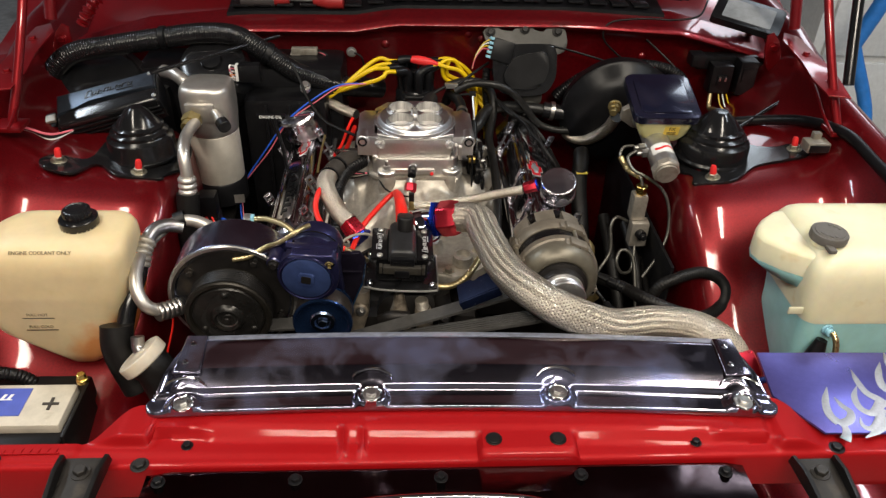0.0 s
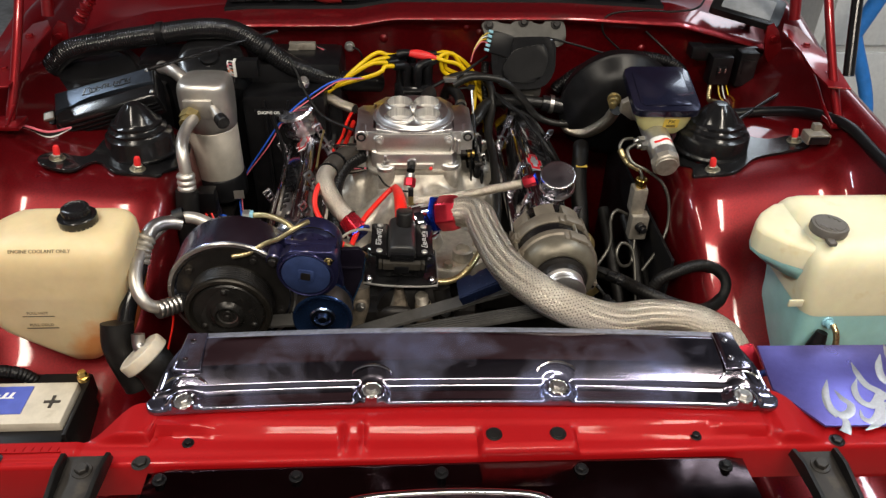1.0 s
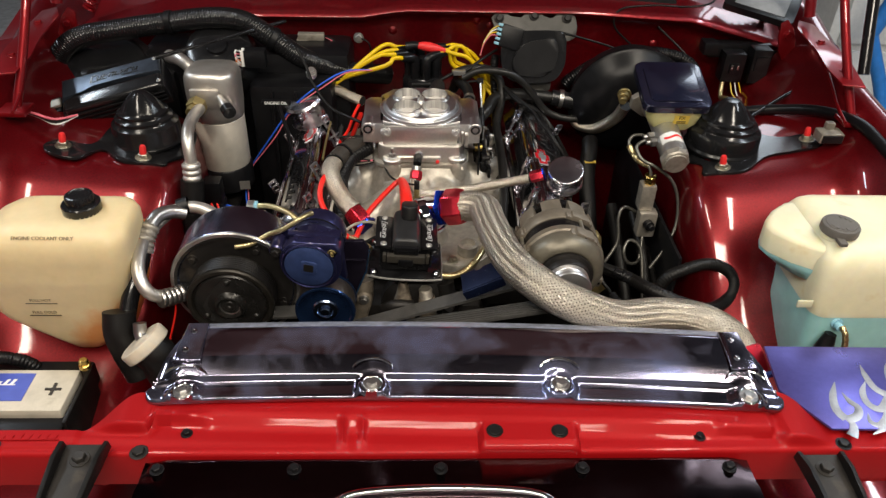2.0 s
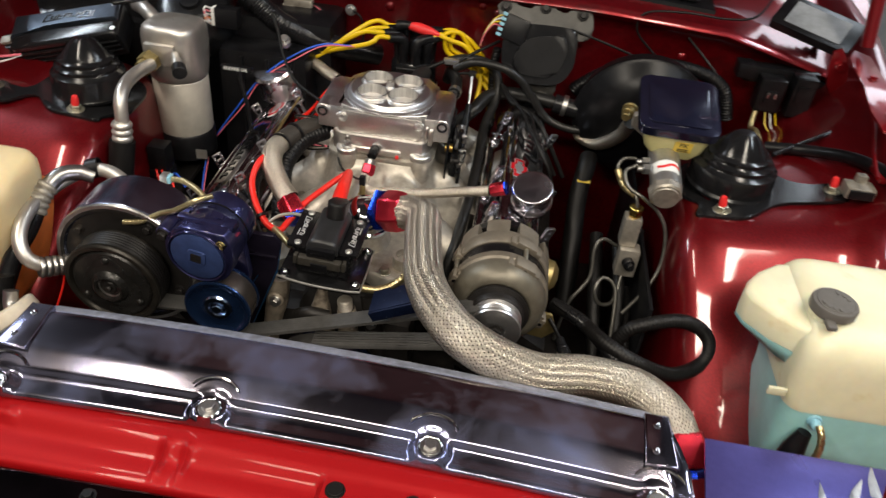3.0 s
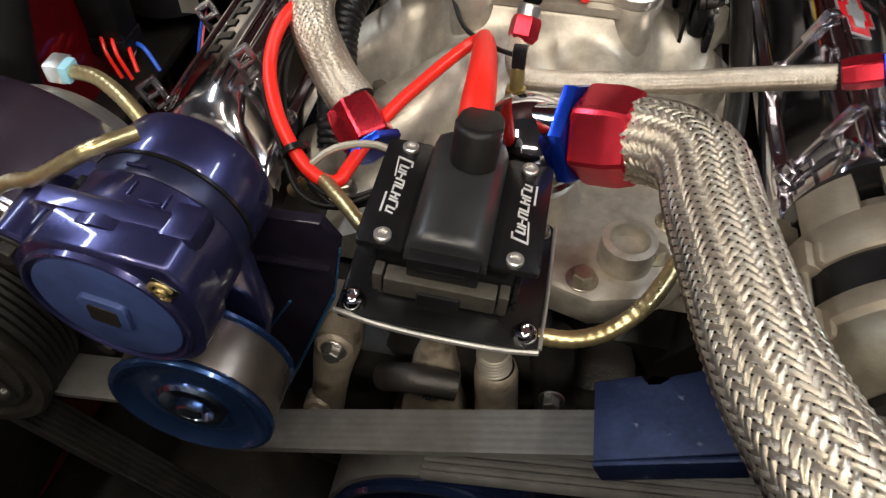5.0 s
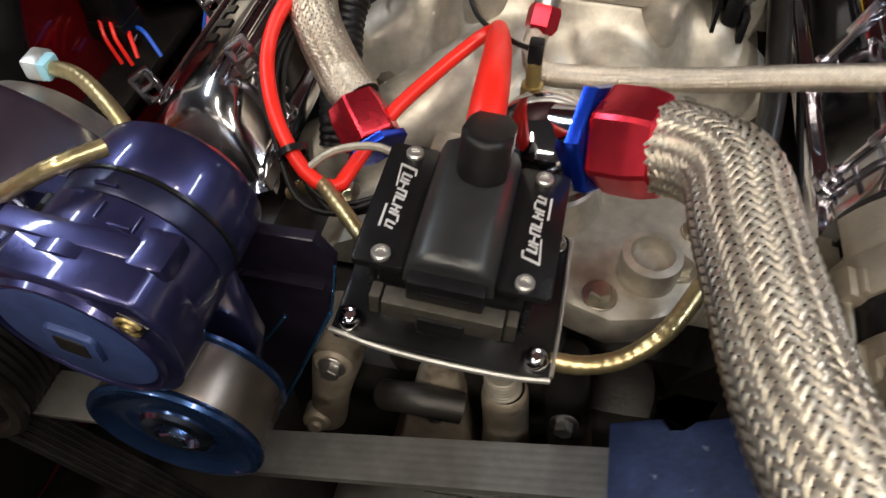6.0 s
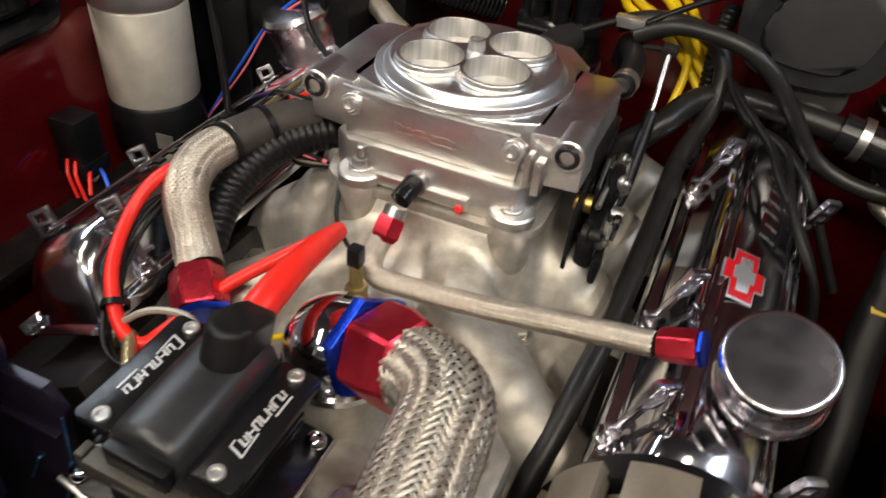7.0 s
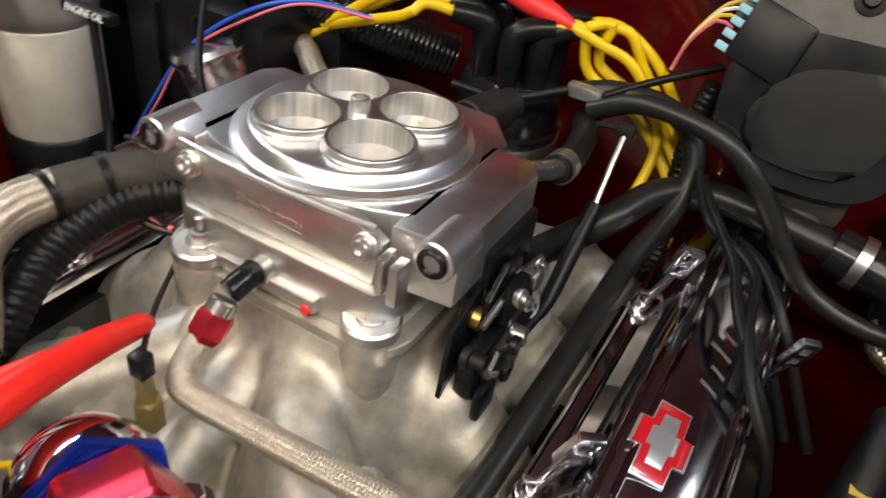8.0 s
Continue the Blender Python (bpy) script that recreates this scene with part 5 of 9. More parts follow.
    bars.transform(m @ Matrix.Translation((0.0, mark_y, 0.0415)) @ pose(0, 0, 0, 0, 0, 90 if s > 0 else -90))
    part("raised_mark", bars, COAT_BLACK, ob)
    return ob, m


cover_r, VR = valve_cover(1, 0.252, 0.731, 20, 0.9, -0.047, 0.080, "black chrome valve cover with a red emblem and wing nuts")
cover_l, VL = valve_cover(-1, -0.167, 0.714, 26, 0.85, 0.065, -0.085, "black chrome valve cover with red emblem beside an oil cap")

# breather can on the right cover
breather = thing("breather", "round polished chrome crankcase breather on the valve cover", "breather", (0.272, 1.075, 0.77))
bm_ = axis((0.278, 1.088, 0.770), (-0.10, -0.36, 0.92)) @ Matrix.Scale(0.82, 4)
part("can", lathe([(0, 0), (0.022, 0), (0.022, 0.012), (0.036, 0.014), (0.0375, 0.017), (0.0375, 0.021), (0.0365, 0.024), (0.0345, 0.026), (0.0345, 0.046), (0.036, 0.048), (0.0365, 0.051), (0.0355, 0.054), (0.0335, 0.0555), (0.031, 0.0555), (0, 0.0562)], bm_, 48), BREATHER_CHROME, breather)
part("neck", lathe([(0.020, -0.03), (0.020, 0.0)], bm_, 24), CHROME, breather)

cap = thing("oil_filler_cap", "chrome push-in oil cap on the valve cover", "oil cap", (-0.19, 1.365, 0.75))
cm = axis((-0.172, 1.362, 0.742), (-0.3, -0.25, 1)) @ Matrix.Scale(1.25, 4)
part("cap", lathe([(0, 0), (0.02, 0), (0.02, 0.010), (0.030, 0.012), (0.0325, 0.015), (0.0325, 0.020), (0.0305, 0.023), (0.0305, 0.044), (0.0320, 0.046), (0.0320, 0.050), (0.029, 0.0535), (0.020, 0.055), (0, 0.0555)], cm, 40), BREATHER_CHROME, cap)

# ---- distributor and plug wires ----
DX, DY = 0.042, 1.437
dist = thing("distributor", "black ignition distributor with eight wire towers", "distributor", (DX, DY, 0.72))
part("housing", lathe([(0, 0), (0.024, 0), (0.024, 0.045), (0.045, 0.055), (0.046, 0.062), (0.046, 0.072), (0, 0.072)], Matrix.Translation((DX, DY, 0.70)), 32), MACHINED, dist)
part("cap", lathe([(0, 0), (0.044, 0), (0.0445, 0.006), (0.042, 0.008), (0.041, 0.04), (0.036, 0.048), (0, 0.05)], Matrix.Translation((DX, DY, 0.772)), 32), PLASTIC_GLOSS, dist)
for i in range(8):
    a = 2 * math.pi * i / 8 + 0.2
    part("tower", disc_stack([(0.0085, 0, 0.03), (0.0075, 0.03, 0.04)], Matrix.Translation((DX + 0.029 * math.cos(a), DY + 0.029 * math.sin(a), 0.815)), 14, 0.001), PLASTIC, dist)
part("centre_tower", disc_stack([(0.01, 0, 0.035)], Matrix.Translation((DX, DY, 0.818)), 16, 0.001), PLASTIC, dist)


def plug_wire(a, pts, mat=YELLOW, label="yellow silicone spark plug wire with a black boot"):
    p = Vector((DX + 0.029 * math.cos(a), DY + 0.029 * math.sin(a), 0.850))
    q = Vector(pts[0])
    ob = thing("spark_plug_wire", label, "spark plug wire", p, group="spark plug wires")
    d = (q - p)
    d.z = 0.012
    d.normalize()
    elbow = p + Vector((0, 0, 0.010))
    boot_end = elbow + d * 0.030
    part("boot", tube([p - Vector((0, 0, 0.015)), p + Vector((0, 0, 0.002)), elbow + d * 0.006, boot_end], [0.0095, 0.010, 0.009, 0.0075], 12), PLASTIC if mat is YELLOW else RED_CAP, ob)
    part("wire", tube([boot_end - d * 0.008, boot_end + d * 0.02] + [Vector(x) for x in pts], 0.0042, 10), mat, ob)


A8 = [2 * math.pi * i / 8 + 0.2 for i in range(8)]
plug_wire(A8[3], [(-0.05, 1.415, 0.862), (-0.12, 1.405, 0.8178), (-0.152, 1.408, 0.7938), (-0.17, 1.43, 0.7358)])
plug_wire(A8[4], [(-0.05, 1.395, 0.868), (-0.128, 1.405, 0.8146), (-0.16, 1.408, 0.7938), (-0.178, 1.43, 0.7358)])
plug_wire(A8[2], [(-0.04, 1.44, 0.872), (-0.114, 1.405, 0.8202), (-0.146, 1.408, 0.7938), (-0.164, 1.43, 0.7358)])
plug_wire(A8[5], [(-0.03, 1.378, 0.858), (-0.117, 1.405, 0.819), (-0.149, 1.408, 0.7938), (-0.167, 1.43, 0.7358)])
plug_wire(A8[0], [(0.1359, 1.46, 0.8439), (0.1618, 1.46, 0.8141), (0.1828, 1.455, 0.7773), (0.1868, 1.455, 0.7173)])
plug_wire(A8[7], [(0.1051, 1.445, 0.8432), (0.1456, 1.45, 0.8215), (0.173, 1.45, 0.7946), (0.1905, 1.44, 0.772), (0.1945, 1.44, 0.712)])
plug_wire(A8[1], [(0.1399, 1.468, 0.8499), (0.1658, 1.468, 0.8201), (0.1868, 1.463, 0.7833), (0.1908, 1.463, 0.7233)])
plug_wire(A8[6], [(0.1011, 1.437, 0.8372), (0.1416, 1.442, 0.8155), (0.169, 1.442, 0.7886), (0.1865, 1.432, 0.766), (0.1905, 1.432, 0.706)])
lead = thing("coil_lead", "yellow coil lead with a thick red boot on the distributor cap", "wire", (DX, DY, 0.86))
part("boot", tube([(0.030, 1.430, 0.879), (0.045, 1.428, 0.8785), (0.062, 1.427, 0.8755), (0.085, 1.427, 0.870)], [0.0062, 0.0095, 0.0085, 0.0045], 14), RED_CAP, lead)
part("collar", tube([(0.010, 1.434, 0.874), (0.022, 1.432, 0.878), (0.034, 1.430, 0.8795)], [0.010, 0.0085, 0.0070], 14), PLASTIC, lead, "black cap boot")
part("wire", tube([(0.083, 1.427, 0.8705), (0.105, 1.432, 0.862), (0.135, 1.44, 0.848), (0.165, 1.44, 0.80), (0.16, 1.40, 0.74)], 0.0040, 10), YELLOW, lead)
# ---- accessories at the engine's front ----
comp = thing("ac_compressor", "round air conditioning compressor, dark chrome drum and black clutch pulley", "compressor", (-0.23, 0.88, 0.62))
AM = axis((-0.2295, 0.925, 0.7365), (0, -1, 0.0))
part("drum", lathe([(0, -0.012), (0.086, -0.012), (0.091, -0.008), (0.092, -0.002), (0.092, 0.058), (0.090, 0.062), (0.084, 0.064), (0.080, 0.060), (0.06, 0.059)], AM, 72), DARK_CHROME, comp, sharp=12)
part("drum_rim", lathe([(0.087, 0.060), (0.0922, 0.0605), (0.0929, 0.0622), (0.0915, 0.0642), (0.087, 0.0645)], AM, 72), STEEL, comp)
part("drum_face", lathe([(0.02, 0.0605), (0.0815, 0.0605), (0.083, 0.0622), (0.083, 0.0645), (0.0868, 0.0648)], AM, 56), GRIME, comp, "oily black front of the drum")
part("rear_head", lathe([(0, -0.045), (0.055, -0.045), (0.068, -0.026), (0.086, -0.012), (0, -0.012)], AM, 40), SATIN_ALU, comp)
pulley = part("clutch_pulley", lathe([(0.03, 0.064), (0.0565, 0.066), (0.0585, 0.068), (0.0585, 0.071), (0.0550, 0.073), (0.0550, 0.096), (0.0590, 0.0975), (0.0605, 0.100), (0.0605, 0.103), (0.0585, 0.105), (0.0535, 0.105), (0.051, 0.101), (0.042, 0.099), (0, 0.099)], AM, 64), PULLEY_DARK, comp)
part("clutch_plate", lathe([(0, 0.099), (0.049, 0.099), (0.050, 0.102), (0.048, 0.104), (0.037, 0.105), (0.024, 0.107), (0.021, 0.112), (0.0175, 0.114), (0.015, 0.113), (0.0145, 0.108), (0, 0.107)], AM, 48), CLUTCH, comp, "worn dark clutch plate")
AF = Matrix.Translation((-0.2295, 0.925, 0.7365)) @ pose(0, 0, 0, 90, 0, 0)
tri_ = [(p.x, p.y) for p in spline([(q * math.cos(radians(a)), q * math.sin(radians(a)), 0) for a, q in ((-30, 0.046), (5, 0.036), (30, 0.033), (55, 0.036), (90, 0.046), (125, 0.036), (150, 0.033), (175, 0.036), (210, 0.046), (245, 0.036), (270, 0.033), (295, 0.036), (330, 0.046))], 0.004)[:-1]]
part("spring_plate", prism(tri_, 0.0025, AF, 0.0008, 2, 0.1035), CLUTCH, comp, "three-armed clutch spring plate")
part("hub_ring", lathe([(0.0125, 0.1055), (0.0130, 0.1085), (0.0155, 0.1095), (0.0175, 0.1085), (0.0182, 0.1055)], AM, 40), STEEL, comp, "bright hub ring")
for a in (-30, 90, 210):
    part("rivet", lathe([(0, 0.1095), (0.0028, 0.1092), (0.0046, 0.1075), (0.0050, 0.1055)], AF @ Matrix.Translation((0.0395 * math.cos(radians(a)), 0.0395 * math.sin(radians(a)), 0)), 18), CLUTCH, comp)
part("hub_nut", join(disc_stack([(0.0085, 0.105, 0.1095)], AM, 20), disc_stack([(0.004, 0.1095, 0.114)], AM, 12)), GRIME, comp)
for a in (-25, 60, 140, 215):
    part("face_bolt", bolt(AF @ Matrix.Translation((0.072 * math.cos(radians(a)), 0.072 * math.sin(radians(a)), 0.0605)), 0.005, 0.005, 1.4), GRIME, comp)
tens = thing("belt_tensioner", "dark blue painted spring belt tensioner", "belt tensioner", (-0.112, 0.87, 0.77))
tz = Vector((-0.007, -0.083, -0.0045)).normalized()
tx = Vector((0, 0, 1)).cross(tz).normalized()
TM = Matrix.Translation((-0.108, 0.912, 0.803)) @ Matrix((tx, tz.cross(tx), tz)).transposed().to_4x4()
part("rear_body", lathe([(0, -0.002), (0.034, -0.002), (0.0372, 0.001), (0.0380, 0.004), (0.0382, 0.024), (0.0374, 0.0262)], TM, 56), PURPLE_BLUE, tens, sharp=30)
part("seam", lathe([(0.0374, 0.0258), (0.0388, 0.0268), (0.0388, 0.0284), (0.0372, 0.029)], TM, 56), COAT_BLACK, tens, "dark seam ring")
part("middle_ring", lathe([(0.0375, 0.0285), (0.0384, 0.0292), (0.0386, 0.0385), (0.0380, 0.0395)], TM, 56), TENS_DARK, tens)
part("spring_case", lathe([(0.0380, 0.0400), (0.0394, 0.0408), (0.0398, 0.060), (0.0398, 0.070), (0, 0.070)], TM, 56), PURPLE_BLUE, tens, sharp=30)
shell_ = [(0.0425 * math.cos(radians(a)), 0.0425 * math.sin(radians(a))) for a in range(128, 352, 8)] + [(0.0432, 0.002), (0.0436, 0.018), (0.0425, 0.028), (0.037, 0.0375), (0.034, 0.0392), (-0.020, 0.0385)]
part("front_housing", prism(shell_, 0.0175, TM, 0.0022, 3, 0.0640), PURPLE_BLUE, tens, "blue front housing with a flat top")
part("top_step", join(box((-0.001, 0.0372, 0.0600), (0.060, 0.0055, 0.010), 0.002, TM), box((0.0325, 0.0345, 0.0580), (0.016, 0.011, 0.018), 0.003, TM)), PURPLE_BLUE, tens)
part("rim", lathe([(0.0352, 0.0790), (0.0356, 0.0838), (0.0366, 0.0846), (0.0378, 0.0842), (0.0385, 0.0800)], TM @ Matrix.Translation((-0.002, -0.002, 0)), 56), PURPLE_BLUE, tens)
part("face", lathe([(0.0098, 0.0835), (0.0325, 0.0838), (0.0336, 0.0832), (0.0338, 0.081)], TM @ Matrix.Translation((-0.002, -0.002, 0)), 56), TENS_FACE, tens, "matt blue front disc")
part("square_drive", prism(rounded(0.0225, 0.0205, 0.004), 0.0042, TM @ Matrix.Translation((-0.002, -0.002, 0)) @ pose(0, 0, 0, 0, 0, -8), 0.0016, 2, 0.082), TENS_FACE, tens)
part("drive_socket", prism(rounded(0.0135, 0.0125, 0.002), 0.0006, TM @ Matrix.Translation((-0.002, -0.002, 0)) @ pose(0, 0, 0, 0, 0, -8), 0, 2, 0.0861), GRIME, tens, "dark square drive socket")
part("window", prism([(0.0, -0.0085), (0.0085, 0.0), (0.0, 0.0085), (-0.0085, 0.0)], 0.0008, TM @ Matrix.Translation((0.0310, 0.0235, 0.0812)) @ pose(0, 0, 0, 0, 0, 12), 0.0002), COAT_BLACK, tens, "dark square window")
part("spring_end", join(tube([TM @ Vector((0.0310 + 0.0050 * math.cos(q), 0.0235 + 0.0050 * math.sin(q), 0.0822)) for q in np.linspace(0.3, 5.2, 14)], 0.0011, 8, 0.002), socket_bolt(TM @ Matrix.Translation((0.0310, 0.0235, 0.0818)), 0.0028, 0.002)), OLD_BRASS, tens, "brassy spring end in the window")
for x, z, w, h in ((-0.024, 0.050, 0.004, 0.016), (0.0, 0.0365, 0.010, 0.0015), (0.012, 0.0520, 0.014, 0.0012), (0.0045, 0.0480, 0.0012, 0.008), (0.0185, 0.0480, 0.0012, 0.008)):
    y = math.sqrt(0.0396 ** 2 - x * x)
    part("case_mark", box((x, y, z), (w, 0.0016, h), 0.0004, TM), COAT_BLACK if w < 0.005 and h > 0.01 else PURPLE_BLUE, tens)
part("ear", join(disc_stack([(0.0105, 0.046, 0.074)], TM @ Matrix.Translation((-0.0475, 0.014, 0)), 24, 0.0015), box((-0.041, 0.012, 0.060), (0.014, 0.014, 0.020), 0.003, TM)), PURPLE_BLUE, tens)
part("ear_bolt", bolt(TM @ Matrix.Translation((-0.0475, 0.014, 0.074)), 0.0058, 0.005, 1.4), GRIME, tens)
arm = prism([(-0.056, 0.018), (-0.046, 0.026), (0.010, 0.028), (0.036, 0.0), (0.040, -0.060), (0.030, -0.098), (0.004, -0.108), (-0.012, -0.098), (-0.016, -0.066), (-0.050, -0.006)], 0.010, TM @ Matrix.Translation((0, 0, 0.030)), 0.002)
part("arm", arm, PURPLE_BLUE, tens)
part("arm_rib", tube([TM @ Vector(v) for v in ((-0.054, 0.006, 0.040), (-0.034, -0.030, 0.041), (-0.016, -0.064, 0.041))], 0.0014, 8), PURPLE_BLUE, tens)
idler = thing("idler_pulley", "blue anodised smooth idler pulley with a steel hub", "pulley", (-0.100, 0.84, 0.68))
IM = axis((-0.100, 0.866, 0.716), (0, -1, 0))
part("wheel", lathe([(0.012, 0.0), (0.041, 0.0), (0.0425, 0.001), (0.0425, 0.003), (0.0405, 0.004), (0.0405, 0.032), (0.0425, 0.033), (0.0432, 0.0345), (0.0425, 0.0365), (0.040, 0.037), (0.037, 0.034), (0.030, 0.032), (0.020, 0.033), (0.017, 0.034)], IM, 48), BLUE_PULLEY, idler)
part("belt_face", lathe([(0.0410, 0.0045), (0.0413, 0.006), (0.0413, 0.030), (0.0410, 0.0315)], IM, 48), BRONZE, idler)
part("hub", lathe([(0.018, 0.030), (0.019, 0.034), (0.017, 0.036), (0.012, 0.0365), (0.010, 0.033), (0, 0.033)], IM, 32), HUB_BLUE, idler)
part("hub_bolt", prism(hexagon(0.0072), 0.006, IM, 0.0008, 1, 0.033), HUB_BLUE, idler)

brk = thing("compressor_bracket", "black steel accessory bracket with blue edges behind the tensioner", "bracket", (-0.08, 0.93, 0.70))
part("plate", prism([(-0.165, 0.58), (-0.104, 0.575), (-0.0465, 0.728), (-0.0395, 0.772), (-0.048, 0.786), (-0.085, 0.784), (-0.165, 0.775), (-0.24, 0.80), (-0.24, 0.72)], 0.006, Matrix.Translation((0, 0.911, 0)) @ pose(0, 0, 0, 90, 0, 0), 0.0012), PLATE_BLACK, brk)
part("rib", box((-0.072, 0.9035, 0.752), (0.052, 0.004, 0.0022), 0.0006), PLATE_BLACK, brk, "folded rib across the plate")
for a_, b_, r_ in (((-0.1035, 0.9045, 0.578), (-0.0462, 0.9045, 0.7285), 0.0012), ((-0.089, 0.9042, 0.687), (-0.073, 0.9042, 0.716), 0.0008), ((-0.0458, 0.9045, 0.7285), (-0.0392, 0.9045, 0.770), 0.0006)):
    part("edge", tube([a_, Vector(a_).lerp(Vector(b_), 0.5), b_], r_, 6), EDGE_BLUE, brk, "bright blue plate edge")

# ---- ignition coil ----
COIL_SATIN = surface("satin_black_plastic", (0.016, 0.016, 0.017), 0.34, 0.0, 0.25, 80, 12, 0.10, 900)
CORE_IRON = surface("laminated_core_iron", (0.06, 0.054, 0.045), 0.5, 0.5, 0.25, 200, 20, 0.2, 500)
coil = thing("ignition_coil", "black ignition coil on a black metal bracket with printed side plates", "ignition coil", (0.012, 0.93, 0.72))
CM = Matrix.Translation((0.0125, 0.938, 0.7285)) @ pose(0, 0, 0, 0, 3, 0)
part("base_plate", prism(rounded(0.110, 0.092, 0.004, cx=0, cy=0.0), 0.0035, CM @ Matrix.Translation((0, 0, -0.0035)), 0.0006), COAT_BLACK, coil)
part("base_edge", tube([CM @ Vector(v) for v in ((-0.056, -0.044, -0.0005), (-0.030, -0.0470, -0.0022), (0.0, -0.0478, -0.0030), (0.035, -0.0472, -0.0026), (0.0555, -0.0455, -0.001))], 0.0017, 8, 0.004), SATIN_ALU, coil, "bare bent metal front edge")
part("base_edge", tube([CM @ Vector(v) for v in ((0.0558, -0.044, 0.0), (0.0562, -0.01, 0.0006), (0.0558, 0.044, 0.0004))], 0.0012, 8, 0.01), SATIN_ALU, coil, "bare metal side edge")
part("core", box((0, 0.004, 0.022), (0.072, 0.068, 0.040), 0.003, CM), COAT_BLACK, coil)
for s in (-1, 1):
    pl = part("side_plate", prism(rounded(0.026, 0.078, 0.003), 0.004, CM @ Matrix.Translation((s * 0.0335, 0.006, 0.043)), 0.0006), COAT_BLACK, coil)
    mark = slant_marks(8, 0.042, 0.0078, 6, 0.0003)
    mark.transform(CM @ Matrix.Translation((s * 0.0335, 0.008, 0.0471)) @ pose(0, 0, 0, 0, 0, 90 if s > 0 else -90))
    part("printed_mark", mark, SILVER_PRINT, pl)["kind"] = "stuff"
    for y in (-0.027, 0.039):
        part("screw", socket_bolt(CM @ Matrix.Translation((s * 0.0335, y, 0.047)), 0.0046, 0.0024), SATIN_ALU, coil)
    for y in (-0.037, 0.037):
        part("bolt", lathe([(0, 0), (0.0066, 0), (0.0064, 0.003), (0.0050, 0.0058), (0.0030, 0.0068), (0.0028, 0.0050), (0, 0.0050)], CM @ Matrix.Translation((s * 0.047, y, 0.0)), 20), CHROME, coil)
    for k in range(4):
        part("fin", box((s * 0.0375, 0.004, 0.012 + 0.007 * k), (0.003, 0.07, 0.003), 0.0006, CM), COAT_BLACK, coil)
hump = [(-0.021, 0.0), (-0.0205, 0.010), (-0.018, 0.017), (-0.012, 0.021), (0.0, 0.0225), (0.012, 0.021), (0.018, 0.017), (0.0205, 0.010), (0.021, 0.0)]
rows = []
for y, k in ((-0.036, 0.0), (-0.036, 0.70), (-0.034, 0.82), (-0.03, 0.88), (-0.0, 0.96), (0.02, 1.0), (0.036, 0.98), (0.042, 0.9), (0.044, 0.0)):
    rows.append([CM @ Vector((x, y, 0.043 + z * k)) for x, z in hump])
part("housing", thick(loft(rows), 0.001), COIL_SATIN, coil, "satin black domed coil housing", sharp=45)
part("nose", join(box((0, -0.0395, 0.046), (0.036, 0.008, 0.014), 0.002, CM), box((0, -0.046, 0.029), (0.022, 0.008, 0.012), 0.002, CM)), PLASTIC, coil)
part("socket_slot", box((0, -0.0437, 0.0455), (0.024, 0.0006, 0.0035), 0, CM), COAT_BLACK, coil)
part("core_bar", join(box((0, -0.043, 0.034), (0.056, 0.010, 0.012), 0.0012, CM), box((-0.0315, -0.042, 0.034), (0.005, 0.009, 0.013), 0.001, CM), box((0.0315, -0.042, 0.034), (0.005, 0.009, 0.013), 0.001, CM)), CORE_IRON, coil, "dull brown laminated core")
bootm = CM @ Matrix.Translation((0.003, 0.026, 0.0635)) @ pose(0, 0, 0, -20, 0, 0)
dee = arc(0, -0.004, 0.0125, 180, 360, 12) + [(0.0125, 0.016), (0.009, 0.024), (-0.009, 0.024), (-0.0125, 0.016)]
part("terminal_boot", prism(dee, 0.022, bootm, 0.004, 3, -0.004), RUBBER, coil, "satin black rubber terminal boot")
coil_wire = thing("coil_wire", "thick bright red ignition wire with a red boot", "wire", (0.012, 1.0, 0.79))
part("boot", tube([(0.0145, 0.982, 0.788), (0.0140, 1.0, 0.793), (0.0120, 1.03, 0.792), (0.0085, 1.065, 0.785), (0.0045, 1.094, 0.775)], [0.0100, 0.0098, 0.0088, 0.0078, 0.0062], 16), RED_WIRE, coil_wire)
part("wire", tube([(0.005, 1.090, 0.776), (0.001, 1.100, 0.770), (-0.008, 1.100, 0.763), (-0.028, 1.077, 0.753), (-0.050, 1.040, 0.744), (-0.062, 1.0, 0.737), (-0.068, 0.982, 0.736), (-0.086, 0.985, 0.742), (-0.109, 1.008, 0.758), (-0.126, 1.045, 0.770), (-0.124, 1.075, 0.785), (-0.112, 1.11, 0.786), (-0.098, 1.18, 0.775), (-0.085, 1.28, 0.775), (-0.08, 1.36, 0.765)], 0.0045, 12), RED_WIRE, coil_wire)
loop_ = [(0.0, 1.0, 0.745), (-0.03, 0.985, 0.738), (-0.062, 0.972, 0.731), (-0.082, 0.976, 0.734), (-0.104, 1.0, 0.748), (-0.121, 1.035, 0.762), (-0.120, 1.07, 0.774), (-0.108, 1.10, 0.772)]
loom_ = thing("wiring_loom", "black braided wire bundle looping beside the red wire", "loom", (-0.07, 0.98, 0.73), group="wiring")
for k in range(5):
    part("strand", tube([(x + 0.005 * math.cos(k * 1.26) + 0.002 * math.sin(3 * q + k), y + 0.004 * math.sin(k * 2.1), z - 0.004 + 0.004 * math.sin(k * 1.26)) for q, (x, y, z) in enumerate(loop_)], 0.0017, 8), RUBBER, loom_)
part("zip_tie", lathe([(0.0075, -0.002), (0.009, -0.002), (0.009, 0.002), (0.0075, 0.002)], axis((-0.095, 0.993, 0.747), (-0.5, 0.7, 0.4)), 18), PLASTIC, loom_)
